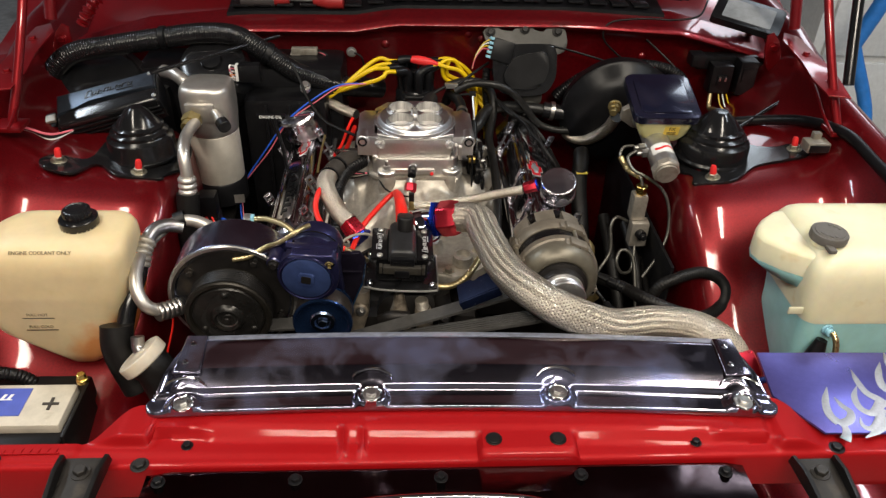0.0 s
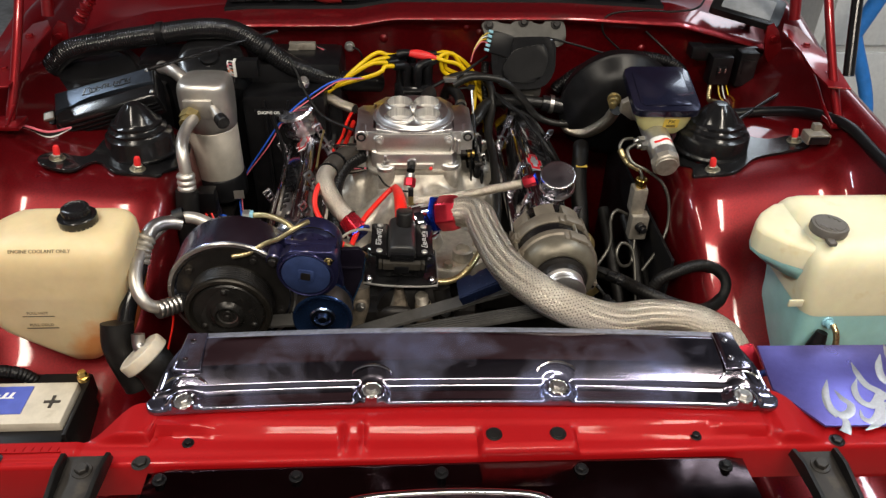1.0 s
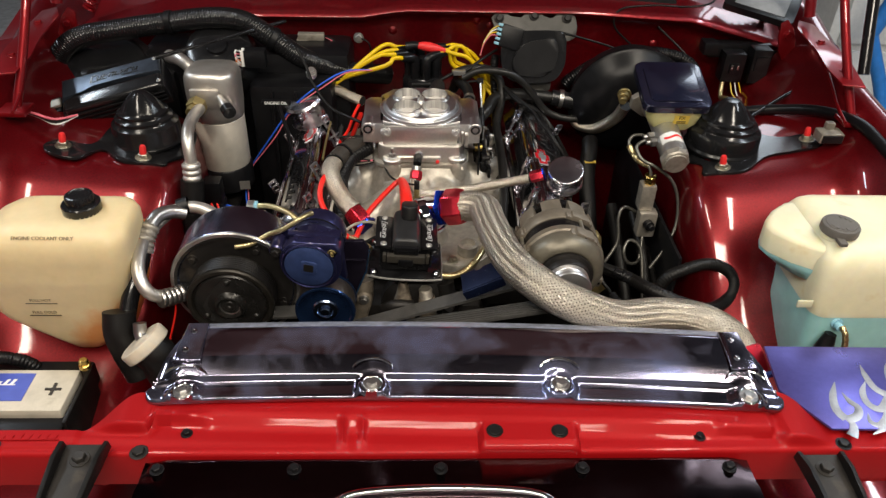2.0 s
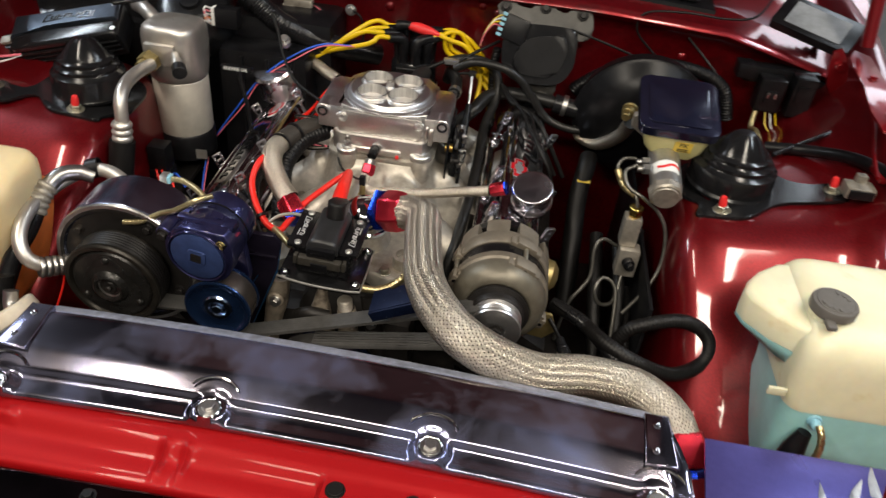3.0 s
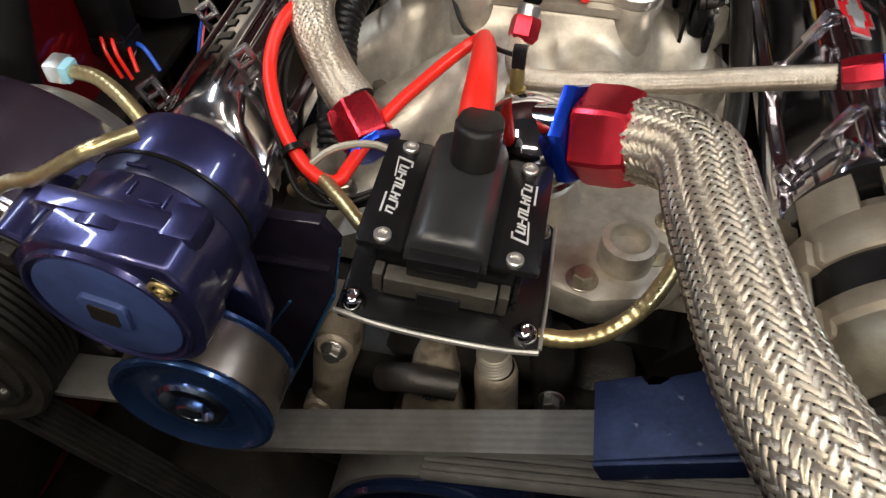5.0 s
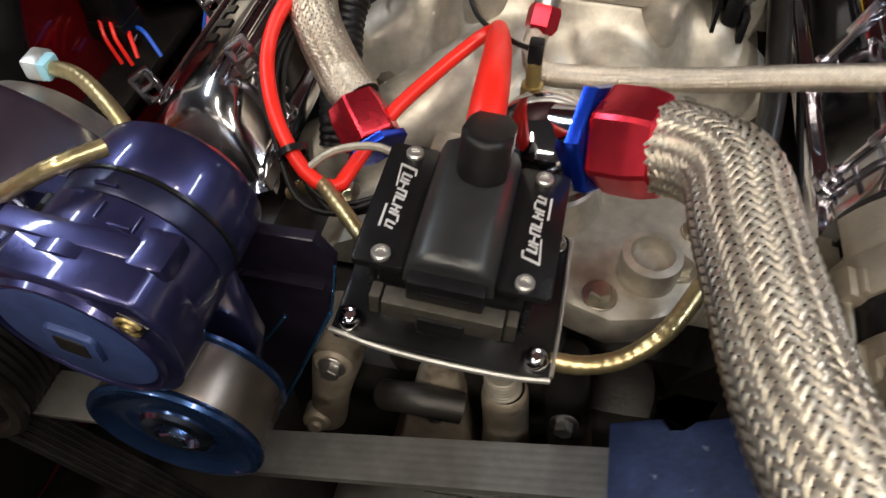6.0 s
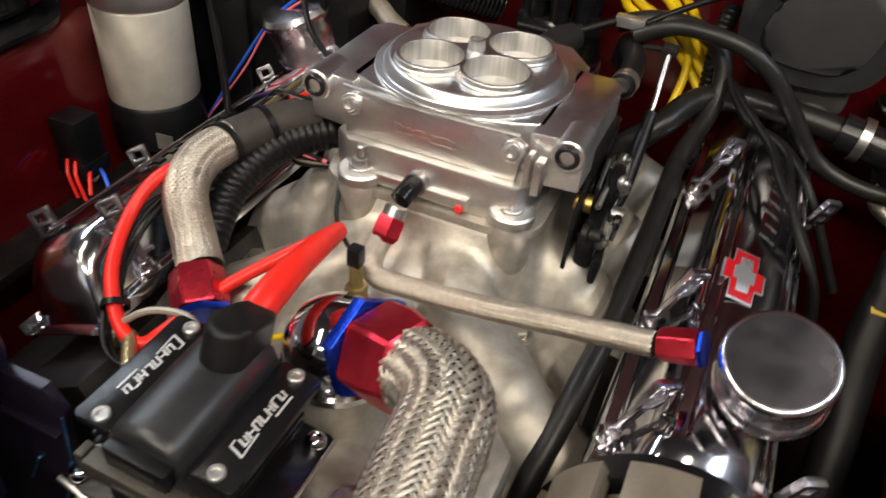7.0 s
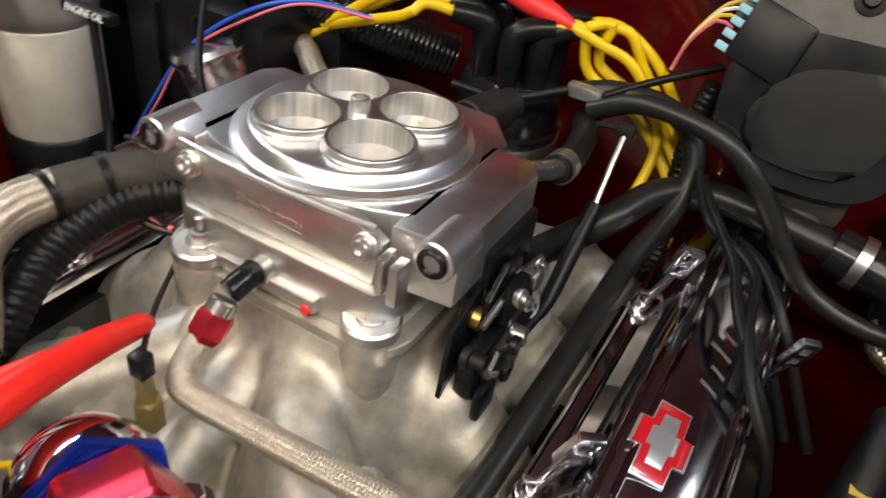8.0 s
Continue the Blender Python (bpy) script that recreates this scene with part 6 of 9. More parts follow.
thin_ = part("cable", tube([(-0.086, 0.985, 0.742), (-0.07, 0.995, 0.752), (-0.045, 1.0, 0.755), (-0.02, 0.99, 0.752)], 0.0024, 8), CAST_DULL)
tagged(thin_, "thin grey cable passing under the red wire", "cable", "wiring")
bit_ = thing("inline_connector", "small yellow connector behind the coil", "connector", (-0.022, 1.0, 0.74))
part("body", box((-0.020, 1.0, 0.748), (0.016, 0.010, 0.012), 0.002), OLD_BRASS, bit_)
part("lead", tube([(-0.012, 1.0, 0.75), (0.0, 1.005, 0.752), (0.012, 1.02, 0.748)], 0.002, 8), YELLOW, bit_)

# ---- alternator ----
alt = thing("alternator", "cast aluminium alternator with a chrome fan and pulley", "alternator", (0.247, 0.93, 0.70))
LM = axis((0.2465, 0.966, 0.750), (0.0, -1, 0.04))
LF = Matrix.Translation((0.2465, 0.966, 0.750)) @ pose(0, 0, 0, 92.3, 0, 0)
part("rear_case", lathe([(0, -0.006), (0.050, -0.006), (0.0515, 0.008), (0.0615, 0.010), (0.0625, 0.012), (0.0625, 0.034), (0.0610, 0.036), (0, 0.036)], LM, 72), ALT_CAST, alt)
part("rear_cover", lathe([(0, -0.030), (0.046, -0.030), (0.055, -0.026), (0.0560, -0.010), (0, -0.008)], LM, 48), COAT_BLACK, alt, "dark rear cover inside the teeth")
for k in range(9):
    a0 = radians(40 * k + 8)
    sector = [(r_ * math.cos(a0 + radians(u)), r_ * math.sin(a0 + radians(u))) for r_, us in ((0.0625, (0, 6, 12, 18, 24, 28)), (0.0525, (28, 21, 14, 7, 0))) for u in us]
    part("case_tooth", prism(sector, 0.026, LM, 0.0008, 1, -0.014), ALT_CAST, alt)
part("stator", lathe([(0.0, 0.036), (0.0592, 0.036), (0.0592, 0.057), (0, 0.057)], LM, 64), COAT_BLACK, alt, "dark laminated stator band")
for k in range(12):
    a = radians(8 + 15 * k)
    part("stator_slot", box((0.0592 * math.cos(a), 0.0592 * math.sin(a), 0.0465), (0.0022, 0.0022, 0.019), 0.0005, LF), GRIME, alt)
part("front_case", lathe([(0, 0.057), (0.0612, 0.057), (0.0625, 0.059), (0.0625, 0.069), (0.0612, 0.0705), (0.0602, 0.0715), (0.0600, 0.0725)], LM, 96), ALT_CAST, alt)
part("front_shell", lathe([(0.0598, 0.0720), (0.0600, 0.0800), (0.0580, 0.0880), (0.0535, 0.0945), (0.0480, 0.0985), (0.0430, 0.1005), (0.0415, 0.1000), (0.0405, 0.0985), (0.034, 0.098)], LM, 96), ALT_FRONT, alt, "oily front half of the case", sharp=50)
for q, w in ((66, 0.030), (-24, 0.016), (-114, 0.016), (156, 0.016)):
    for z0, z1 in ((0.018, 0.035), (0.058, 0.077)):
        ear = join(box((0.0630, 0, (z0 + z1) / 2), (0.013, w, z1 - z0), 0.0035), box((0.0610, 0, (z0 + z1) / 2), (0.008, w * 1.5, z1 - z0 - 0.003), 0.003))
        ear.transform(LF @ pose(0, 0, 0, 0, 0, q))
        part("case_ear", ear, ALT_CAST, alt)
    rodb = disc_stack([(0.0030, 0.034, 0.059)], LF @ pose(0, 0, 0, 0, 0, q) @ Matrix.Translation((0.0640, 0, 0)), 12, 0.0004)
    part("case_bolt", rodb, ZINC, alt)
    part("bolt_hole", disc_stack([(0.0026, 0.0772, 0.0776)], LF @ pose(0, 0, 0, 0, 0, q) @ Matrix.Translation((0.0640, 0, 0)), 12, 0.0001), COAT_BLACK, alt)
part("fan_boss", lathe([(0, 0.097), (0.0400, 0.097), (0.0400, 0.104), (0.0345, 0.106), (0.0340, 0.114), (0.033, 0.116), (0, 0.116)], LM, 48), GRIME, alt, "dark fan gap behind the pulley")
part("pulley", lathe([(0.0, 0.112), (0.029, 0.112), (0.0318, 0.114), (0.0318, 0.117), (0.0280, 0.119), (0.0290, 0.1215), (0.0280, 0.124), (0.0290, 0.1265), (0.0280, 0.129), (0.0318, 0.132), (0.0320, 0.135), (0.0310, 0.1375), (0.0290, 0.1380), (0.0150, 0.1420), (0.0135, 0.1420), (0.0125, 0.138), (0, 0.138)], LM, 64), MACHINED, alt, "bright turned pulley", sharp=25)
part("pulley_nut", join(prism(hexagon(0.0095), 0.007, LM, 0.001, 1, 0.138), disc_stack([(0.005, 0.145, 0.150)], LM, 16)), GRIME, alt)
part("brace", prism([(0.285, 0.70), (0.325, 0.695), (0.335, 0.668), (0.318, 0.650), (0.285, 0.655)], 0.004, Matrix.Translation((0, 0.945, 0)) @ pose(0, 0, 0, 90, 0, 0), 0.001), OLD_BRASS, alt, "yellow plated brace")
part("plug_shell", lathe([(0, 0), (0.022, 0), (0.024, 0.006), (0.022, 0.020), (0.013, 0.028), (0, 0.030)], axis((0.296, 0.985, 0.730), (1, -0.1, -0.1)), 28), OLD_BRASS, alt, "yellowed metal rear cover")
for pts in ([(0.325, 0.962, 0.702), (0.334, 0.955, 0.700), (0.367, 0.934, 0.696), (0.407, 0.88, 0.690), (0.44, 0.83, 0.66)], [(0.322, 0.94, 0.690), (0.333, 0.929, 0.680), (0.347, 0.893, 0.672), (0.375, 0.854, 0.66), (0.40, 0.82, 0.62)]):
    lo = thing("wiring_loom", "black alternator wiring lead with a moulded connector", "loom", pts[0], group="wiring")
    part("lead", tube(pts[:2] + [Vector(pts[1]).lerp(Vector(pts[2]), 0.6)], 0.003, 10), RUBBER, lo)
    d_ = Vector(pts[2]) - Vector(pts[1])
    part("connector", disc_stack([(0.007, 0, 0.018), (0.009, 0.018, 0.030), (0.007, 0.030, 0.036)], axis(Vector(pts[1]).lerp(Vector(pts[2]), 0.35), d_), 16, 0.001), PLASTIC_GLOSS, lo)
    part("sheath", tube([Vector(pts[1]).lerp(Vector(pts[2]), 0.7)] + pts[2:], 0.0085, 14, 0.0012, ribs(0.005, 0.12)), PLASTIC, lo)
tagh = thing("heater_hose", "thick black hose with a yellow paper tag", "hose", (0.37, 1.28, 0.68), group="heater hoses")
part("hose", tube([(0.376, 1.34, 0.722), (0.374, 1.325, 0.715), (0.366, 1.28, 0.672), (0.367, 1.22, 0.61), (0.37, 1.16, 0.52)], 0.016, 18), RUBBER, tagh)
part("tag", box((0.3705, 1.292, 0.7025), (0.022, 0.012, 0.0015), 0.0004), LABEL_YELLOW, tagh, "yellow paper tag")

# ---- belt, pulleys and guard ----
wp = thing("water_pump_pulley", "dark blue glossy water pump pulley", "pulley", (0.03, 0.85, 0.61))
WM = axis((0.032, 0.872, 0.594), (0, -1, 0))
part("rim", lathe([(0.060, 0.0), (0.072, 0.0), (0.0735, 0.002), (0.0735, 0.004), (0.071, 0.006), (0.071, 0.034), (0.0735, 0.036), (0.0738, 0.0385), (0.072, 0.041), (0.069, 0.0405), (0.0675, 0.038)], WM, 72), BLUE_GLOSS, wp, "blue pulley rim")
part("dish", lathe([(0.0676, 0.038), (0.066, 0.034), (0.060, 0.024), (0.056, 0.021), (0.040, 0.020), (0.034, 0.022), (0.030, 0.026), (0.0, 0.026)], WM, 64), BLUE_GLOSS, wp, "glossy dished pulley face")
for k in range(4):
    part("pulley_bolt", bolt(WM @ pose(0, 0, 0, 0, 0, 90 * k + 20) @ Matrix.Translation((0.021, 0, 0.026)), 0.006, 0.006, 1.4), GRIME, wp)
crank = thing("crank_pulley", "dark steel crankshaft pulley low at the engine's front", "pulley", (0.035, 0.86, 0.45))
part("pulley", lathe([(0.0, 0.0), (0.085, 0.0), (0.085, 0.04), (0.08, 0.042), (0.05, 0.03), (0.0, 0.03)], axis((0.035, 0.872, 0.44), (0, -1, 0)), 64), GRIME, crank)


def belt_strand(a, b, w=0.025, t=0.004, sag=0.0, rib=0.35):
    """A flat run of ribbed belt from a to b, seen edge up."""
    a, b = Vector(a), Vector(b)
    d = (b - a).normalized()
    up = d.cross(Vector((0, 1, 0)))
    bm = bmesh.new()
    k = 6
    prof = []
    for i in range(k):
        y0 = -w / 2 + w * i / k
        prof += [(y0 + 0.0004, 0.0), (y0 + w / k * 0.3, t * rib), (y0 + w / k * 0.7, t * rib), (y0 + w / k - 0.0004, 0.0)]
    prof += [(w / 2, -t), (-w / 2, -t)]
    rows = [[p + Vector((0, y, 0)) + up * z for y, z in prof] for p in (a, a.lerp(b, 0.5) - Vector((0, 0, sag)), b)]
    bm = loft([r + [r[0]] for r in rows])
    bmesh.ops.remove_doubles(bm, verts=bm.verts[:], dist=1e-6)
    return bm


belt = thing("serpentine_belt", "grey-black ribbed serpentine belt over the pulleys", "belt", (0.05, 0.85, 0.65))
part("upper_run", belt_strand((-0.09, 0.850, 0.661), (0.25, 0.852, 0.782), rib=0.02), BELT, belt)
part("lower_run", belt_strand((0.016, 0.852, 0.6690), (0.262, 0.853, 0.7170), w=0.028), BELT, belt)
wrap = []
for k in range(25):
    a = radians(100 + 150 * k / 24)
    wrap.append([WM @ Vector((-(0.0715 + h) * math.cos(a) * -1, (0.0715 + h) * math.sin(a), y)) for y, h in ((0.008, 0.0), (0.008, 0.004), (0.033, 0.004), (0.033, 0.0))])
part("wrap", loft(wrap), BELT, belt)
wrap = []
for k in range(37):
    a = radians(165 - 195 * k / 36)
    prof = [(-0.0125, 0.0), (-0.0125, 0.0035)] + [(-0.0125 + 0.025 * (q + 0.5) / 12, 0.0046 if q % 2 else 0.0037) for q in range(12)] + [(0.0125, 0.0035), (0.0125, 0.0)]
    wrap.append([Vector((-0.2295 + (0.0555 + h) * math.cos(a), 0.8405 + y, 0.7365 + (0.0555 + h) * math.sin(a))) for y, h in prof])
part("compressor_wrap", loft(wrap), RUBBER, belt, sharp=20)
part("left_run", belt_strand((-0.140, 0.846, 0.699), (-0.184, 0.842, 0.700)), BELT, belt)
# this run swaps the belt grey for near black, shade put into colour
part("left_run", belt_strand((-0.29, 0.85, 0.70), (-0.06, 0.85, 0.42)), GRIME, belt, "lower run darkened as if in shade")

guard = thing("belt_guard", "dark blue bent steel belt guard bracket", "guard", (0.12, 0.84, 0.74))
GM = Matrix.Translation((0.118, 0.843, 0.7700)) @ pose(0, 0, 0, 0, -27, 0) @ Matrix.Scale(0.78, 4)
part("plate", prism([(-0.032, -0.030), (0.045, -0.028), (0.05, 0.0), (0.045, 0.024), (0.01, 0.020), (0.005, 0.014), (-0.003, 0.014), (-0.006, 0.022), (-0.034, 0.020)], 0.004, GM, 0.001), GUARD_BLUE, guard)
part("folded_edge", box((0.006, -0.0305, -0.006), (0.078, 0.004, 0.018), 0.0015, GM), GUARD_BLUE, guard)

# ---- thermostat housing, fittings and braided hoses ----


def an_fitting(name, p, d, r, label, group="hose fittings", length=None):
    """A blue-collared red hose end; d points from the collar to the hose."""
    ob = thing(name, label, "hose fitting", p, group=group)
    length = length or r * 1.5
    m = axis(p, d)
    part("collar", prism(hexagon(r * 1.1), r * 0.30, m, r * 0.08, 2), BLUE_ANOD, ob, "blue anodised collar")
    red = lathe([(0, r * 0.32), (r * 1.0, r * 0.32), (r * 1.04, r * 0.39), (r * 1.04, length * 0.72), (r * 0.93, length), (0, length)], m, 6)
    bmesh.ops.bevel(red, geom=red.edges[:], offset=r * 0.06, segments=1, affect="EDGES")
    part("socket", red, RED_ANOD, ob, "red anodised hose socket", sharp=20)
    return ob


def braided_hose(name, pts, r, label, strands=12, pitch=2.2, base=None):
    ob = thing(name, label, "hose", base or pts[0], group="braided hoses")
    part("core", tube(pts, r * 0.965, 16), BRAID_CORE, ob)
    b = part("woven_cover", braid(pts, r, strands, pitch, lift=0.024 if r > 0.02 else 0.018, width=0.77 if r > 0.02 else 0.80, twill=r > 0.012), BRAID_STEEL, ob, "woven stainless wire cover", sharp=80)
    b["kind"] = "stuff"
    return ob


stat = thing("thermostat_housing", "chrome water neck with a ball-shaped swivel on the intake", "water neck", (0.045, 1.025, 0.735))
part("ball", lathe([(0, 0), (0.034, 0), (0.035, 0.006), (0.033, 0.008), (0.0335, 0.016), (0.031, 0.028), (0.024, 0.038), (0.013, 0.044), (0, 0.046)], Matrix.Translation((0.045, 1.025, 0.735)), 48), CHROME, stat)
part("neck", lathe([(0.016, 0), (0.0165, 0.03), (0.019, 0.031), (0.019, 0.045)], axis((0.040, 1.0265, 0.762), (1.0, -0.38, 0.36)), 32), CHROME, stat)
for x, y in ((0.02, 0.985), (0.08, 1.05)):
    part("bolt", bolt(Matrix.Translation((x, y, 0.738)), 0.007, 0.007), CHROME, stat)
an_fitting("hose_fitting", (0.0690, 1.0155, 0.7725), (1.0, -0.38, 0.36), 0.0285, "large red and blue anodised hose fitting on the water neck", length=0.042)
BIG = [(0.101, 1.0035, 0.784), (0.120, 0.9935, 0.7905), (0.1345, 0.974, 0.7965), (0.1405, 0.930, 0.799), (0.158, 0.835, 0.808), (0.193, 0.768, 0.814), (0.235, 0.742, 0.805), (0.293, 0.750, 0.776), (0.355, 0.772, 0.762), (0.410, 0.768, 0.758), (0.446, 0.742, 0.752), (0.462, 0.715, 0.735)]
braided_hose("radiator_hose", BIG, 0.0235, "thick braided stainless radiator hose", 28, 2.2)
an_fitting("hose_fitting", (0.468, 0.695, 0.715), (-0.15, 0.55, 0.5), 0.029, "large red and blue anodised hose fitting at the radiator", length=0.046)
an_fitting("hose_fitting", (-0.053, 1.020, 0.731), (-0.55, 0.60, 0.38), 0.0185, "red and blue anodised heater hose fitting", length=0.036)
LEFT = [(-0.072, 1.046, 0.746), (-0.088, 1.060, 0.754), (-0.106, 1.078, 0.776), (-0.114, 1.105, 0.785), (-0.109, 1.135, 0.787), (-0.094, 1.165, 0.790), (-0.070, 1.19, 0.793)]
TAPE = surface("brown_black_tape", (0.045, 0.038, 0.032), 0.55, 0.2, 0.25, 150, 12, 0.4, 300)
left_hose = braided_hose("heater_hose", LEFT, 0.0150, "braided stainless heater hose beside the intake", 26, 2.0)
part("tape_wrap", tube(LEFT[4:], 0.0158, 16), TAPE, left_hose, "dark tape wrap")
for p, d in (((-0.110, 1.128, 0.7868), (0.15, 1, 0.05)), ((-0.097, 1.160, 0.7895), (0.45, 1, 0.1))):
    part("zip_tie", lathe([(0.0160, -0.0022), (0.0174, -0.0022), (0.0174, 0.0022), (0.0160, 0.0022)], axis(p, d), 24), PLASTIC, left_hose)
FUEL = [(0.027, 1.114, 0.767), (0.026, 1.102, 0.757), (0.034, 1.090, 0.752), (0.062, 1.087, 0.755), (0.12, 1.082, 0.767), (0.17, 1.075, 0.783), (0.214, 1.068, 0.797)]
braided_hose("vent_hose", FUEL, 0.0074, "thin braided stainless hose to the breather", 16, 1.9)
an_fitting("hose_fitting", (0.238, 1.0655, 0.808), (-1.0, 0.1, -0.42), 0.0095, "small red and blue anodised fitting at the breather", length=0.024)
low = thing("hose_fitting", "small red anodised elbow fitting at the throttle body", "hose fitting", (0.036, 1.13, 0.77), group="hose fittings")
part("socket", lathe([(0, 0), (0.0095, 0), (0.0105, 0.003), (0.0105, 0.013), (0.008, 0.017), (0, 0.017)], axis((0.0295, 1.1225, 0.777), (-0.10, -0.62, -0.75)), 6), RED_ANOD, low, "red anodised hose socket", sharp=20)
part("swivel", disc_stack([(0.0080, 0, 0.009)], axis((0.0302, 1.1275, 0.7832), (-0.10, -0.62, -0.75)), 18, 0.001), STEEL, low, "knurled steel swivel")
part("elbow", tube([(0.0325, 1.158, 0.789), (0.0320, 1.142, 0.790), (0.0305, 1.130, 0.7865)], 0.0072, 14), COAT_BLACK, low, "black elbow")
part("elbow_thread", tube([(0.0327, 1.160, 0.789), (0.0325, 1.147, 0.7895)], 0.0082, 16, 0.0006, ribs(0.0024, 0.10)), STEEL, low)
# ---- bottles, battery, panel ----


def bottle_shape(xs, y0, y1, levels):
    """A blow-moulded bottle: rounded outlines stacked; levels are (z, x0, x1, y0, y1, corner)."""
    rows = []
    for z, x0, x1, ya, yb, r in levels:
        o = rounded(x1 - x0, yb - ya, r, 6, (x0 + x1) / 2, (ya + yb) / 2)
        rows.append([(x, y, z) for x, y in o + o[:1]])
    bm = loft(rows)
    bmesh.ops.remove_doubles(bm, verts=bm.verts[:], dist=1e-6)
    bmesh.ops.holes_fill(bm, edges=[e for e in bm.edges if e.is_boundary], sides=0)
    return bm


tank = thing("coolant_bottle", "yellowed plastic coolant bottle with a black cap, stained orange below", "coolant bottle", (-0.49, 0.89, 0.60))
part("body", bottle_shape(0, 0, 0, [(0.627, -0.475, -0.443, 0.850, 0.900, 0.014), (0.630, -0.487, -0.432, 0.845, 0.910, 0.02), (0.650, -0.514, -0.412, 0.839, 0.932, 0.03), (0.672, -0.545, -0.403, 0.838, 0.938, 0.03), (0.690, -0.568, -0.396, 0.837, 0.941, 0.03),
                                    (0.705, -0.578, -0.389, 0.836, 0.942, 0.03), (0.742, -0.584, -0.3765, 0.835, 0.945, 0.03), (0.752, -0.584, -0.374, 0.8340, 0.945, 0.03), (0.764, -0.583, -0.3715, 0.8335, 0.946, 0.03), (0.790, -0.580, -0.3665, 0.8350, 0.947, 0.03), (0.812, -0.573, -0.3635, 0.8345, 0.947, 0.03), (0.826, -0.560, -0.3640, 0.840, 0.947, 0.03),
                                    (0.834, -0.545, -0.3675, 0.847, 0.945, 0.03), (0.839, -0.530, -0.374, 0.858, 0.938, 0.025), (0.841, -0.515, -0.39, 0.875, 0.93, 0.02)]), BOTTLE, tank, sharp=80)
part("coolant", bottle_shape(0, 0, 0, [(0.625, -0.45, -0.4055, 0.862, 0.9315, 0.012), (0.65, -0.45, -0.3965, 0.860, 0.9388, 0.012), (0.70, -0.45, -0.3805, 0.858, 0.9428, 0.012),
                                       (0.75, -0.44, -0.3675, 0.862, 0.9458, 0.012), (0.782, -0.42, -0.3628, 0.872, 0.9468, 0.012), (0.795, -0.40, -0.3628, 0.895, 0.9455, 0.012)]), COOLANT, tank, "orange coolant showing through the plastic", sharp=80)
part("neck", disc_stack([(0.026, 0, 0.012)], Matrix.Translation((-0.434, 0.90, 0.832)), 28), BOTTLE, tank)
part("cap", lathe([(0, 0), (0.0255, 0), (0.026, 0.001), (0.026, 0.013), (0.0245, 0.0145), (0.0195, 0.015), (0, 0.015)], Matrix.Translation((-0.434, 0.90, 0.839)), 40), PLASTIC_GLOSS, tank)
part("cap_grip", lathe([(0, 0.014), (0.0190, 0.014), (0.0192, 0.015), (0.0188, 0.025), (0.0175, 0.027), (0.0150, 0.0278), (0.0135, 0.026), (0, 0.026)], Matrix.Translation((-0.434, 0.90, 0.839)), 72, lambda a: 1 - 0.05 * (math.sin(24 * a) > 0)), PLASTIC_GLOSS, tank, "ribbed black grip")
words("ENGINE COOLANT ONLY", 0.0070, Matrix.Translation((-0.470, 0.8435, 0.8312)) @ pose(0, 0, 0, 52, 0, 0), FADED_INK, tank, "lettering", 0.0004)
for z, t in ((0.730, "FULL HOT"), (0.708, "FULL COLD")):
    words(t, 0.0065, Matrix.Translation((-0.498, 0.8352, z)) @ pose(0, 0, 0, 90, 0, 0), FADED_INK, tank, "lettering", 0.0003)
    part("level_mark", box((-0.498, 0.8354, z - 0.006), (0.044, 0.0008, 0.0010), 0), INK, tank)

wash = thing("washer_bottle", "pale plastic washer bottle with grey cap and blue fluid", "washer bottle", (0.64, 0.86, 0.60))
part("body", bottle_shape(0, 0, 0, [(0.735, 0.590, 0.795, 0.797, 0.945, 0.022), (0.752, 0.588, 0.796, 0.797, 0.950, 0.022), (0.780, 0.586, 0.798, 0.799, 0.960, 0.022), (0.800, 0.585, 0.800, 0.800, 0.966, 0.022),
                                    (0.815, 0.586, 0.800, 0.802, 0.967, 0.022), (0.826, 0.589, 0.800, 0.806, 0.966, 0.022), (0.834, 0.594, 0.798, 0.812, 0.963, 0.022), (0.840, 0.602, 0.795, 0.820, 0.957, 0.022), (0.843, 0.612, 0.788, 0.832, 0.948, 0.02), (0.844, 0.625, 0.775, 0.845, 0.935, 0.015)]), BOTTLE_R, wash, sharp=80)
lobe = [(0.618, 0.958), (0.580, 0.950), (0.555, 0.930), (0.538, 0.908), (0.531, 0.888), (0.536, 0.872), (0.560, 0.846), (0.588, 0.828), (0.618, 0.822)]
for z0, z1, mat, text in ((0.7955, 0.833, BOTTLE_R, "rounded side lobe of the bottle"), (0.772, 0.795, FLUID, "blue fluid in the side lobe")):
    low_ = [(0.618 + (x - 0.618) * 0.72, y) for x, y in lobe]
    a_, b_ = (lobe, lobe) if mat is BOTTLE_R else (low_, lobe)
    ring = [[(p[0], p[1], z0) for p in a_ + a_[:1]], [(p[0], p[1], z0 + (z1 - z0) * 0.8) for p in b_ + b_[:1]]]
    if mat is BOTTLE_R:
        for k, dz in ((0.985, 0.86), (0.95, 0.95), (0.88, 1.0), (0.4, 1.0)):
            ring.append([(0.61 + (p[0] - 0.61) * k, 0.888 + (p[1] - 0.888) * k, z0 + (z1 - z0) * dz) for p in lobe + lobe[:1]])
    else:
        ring.append([(p[0], p[1], z1) for p in lobe + lobe[:1]])
    lb = loft(ring)
    bmesh.ops.remove_doubles(lb, verts=lb.verts[:], dist=1e-6)
    bmesh.ops.holes_fill(lb, edges=[e for e in lb.edges if e.is_boundary], sides=0)
    part("side_lobe", lb, mat, wash, text, sharp=60)
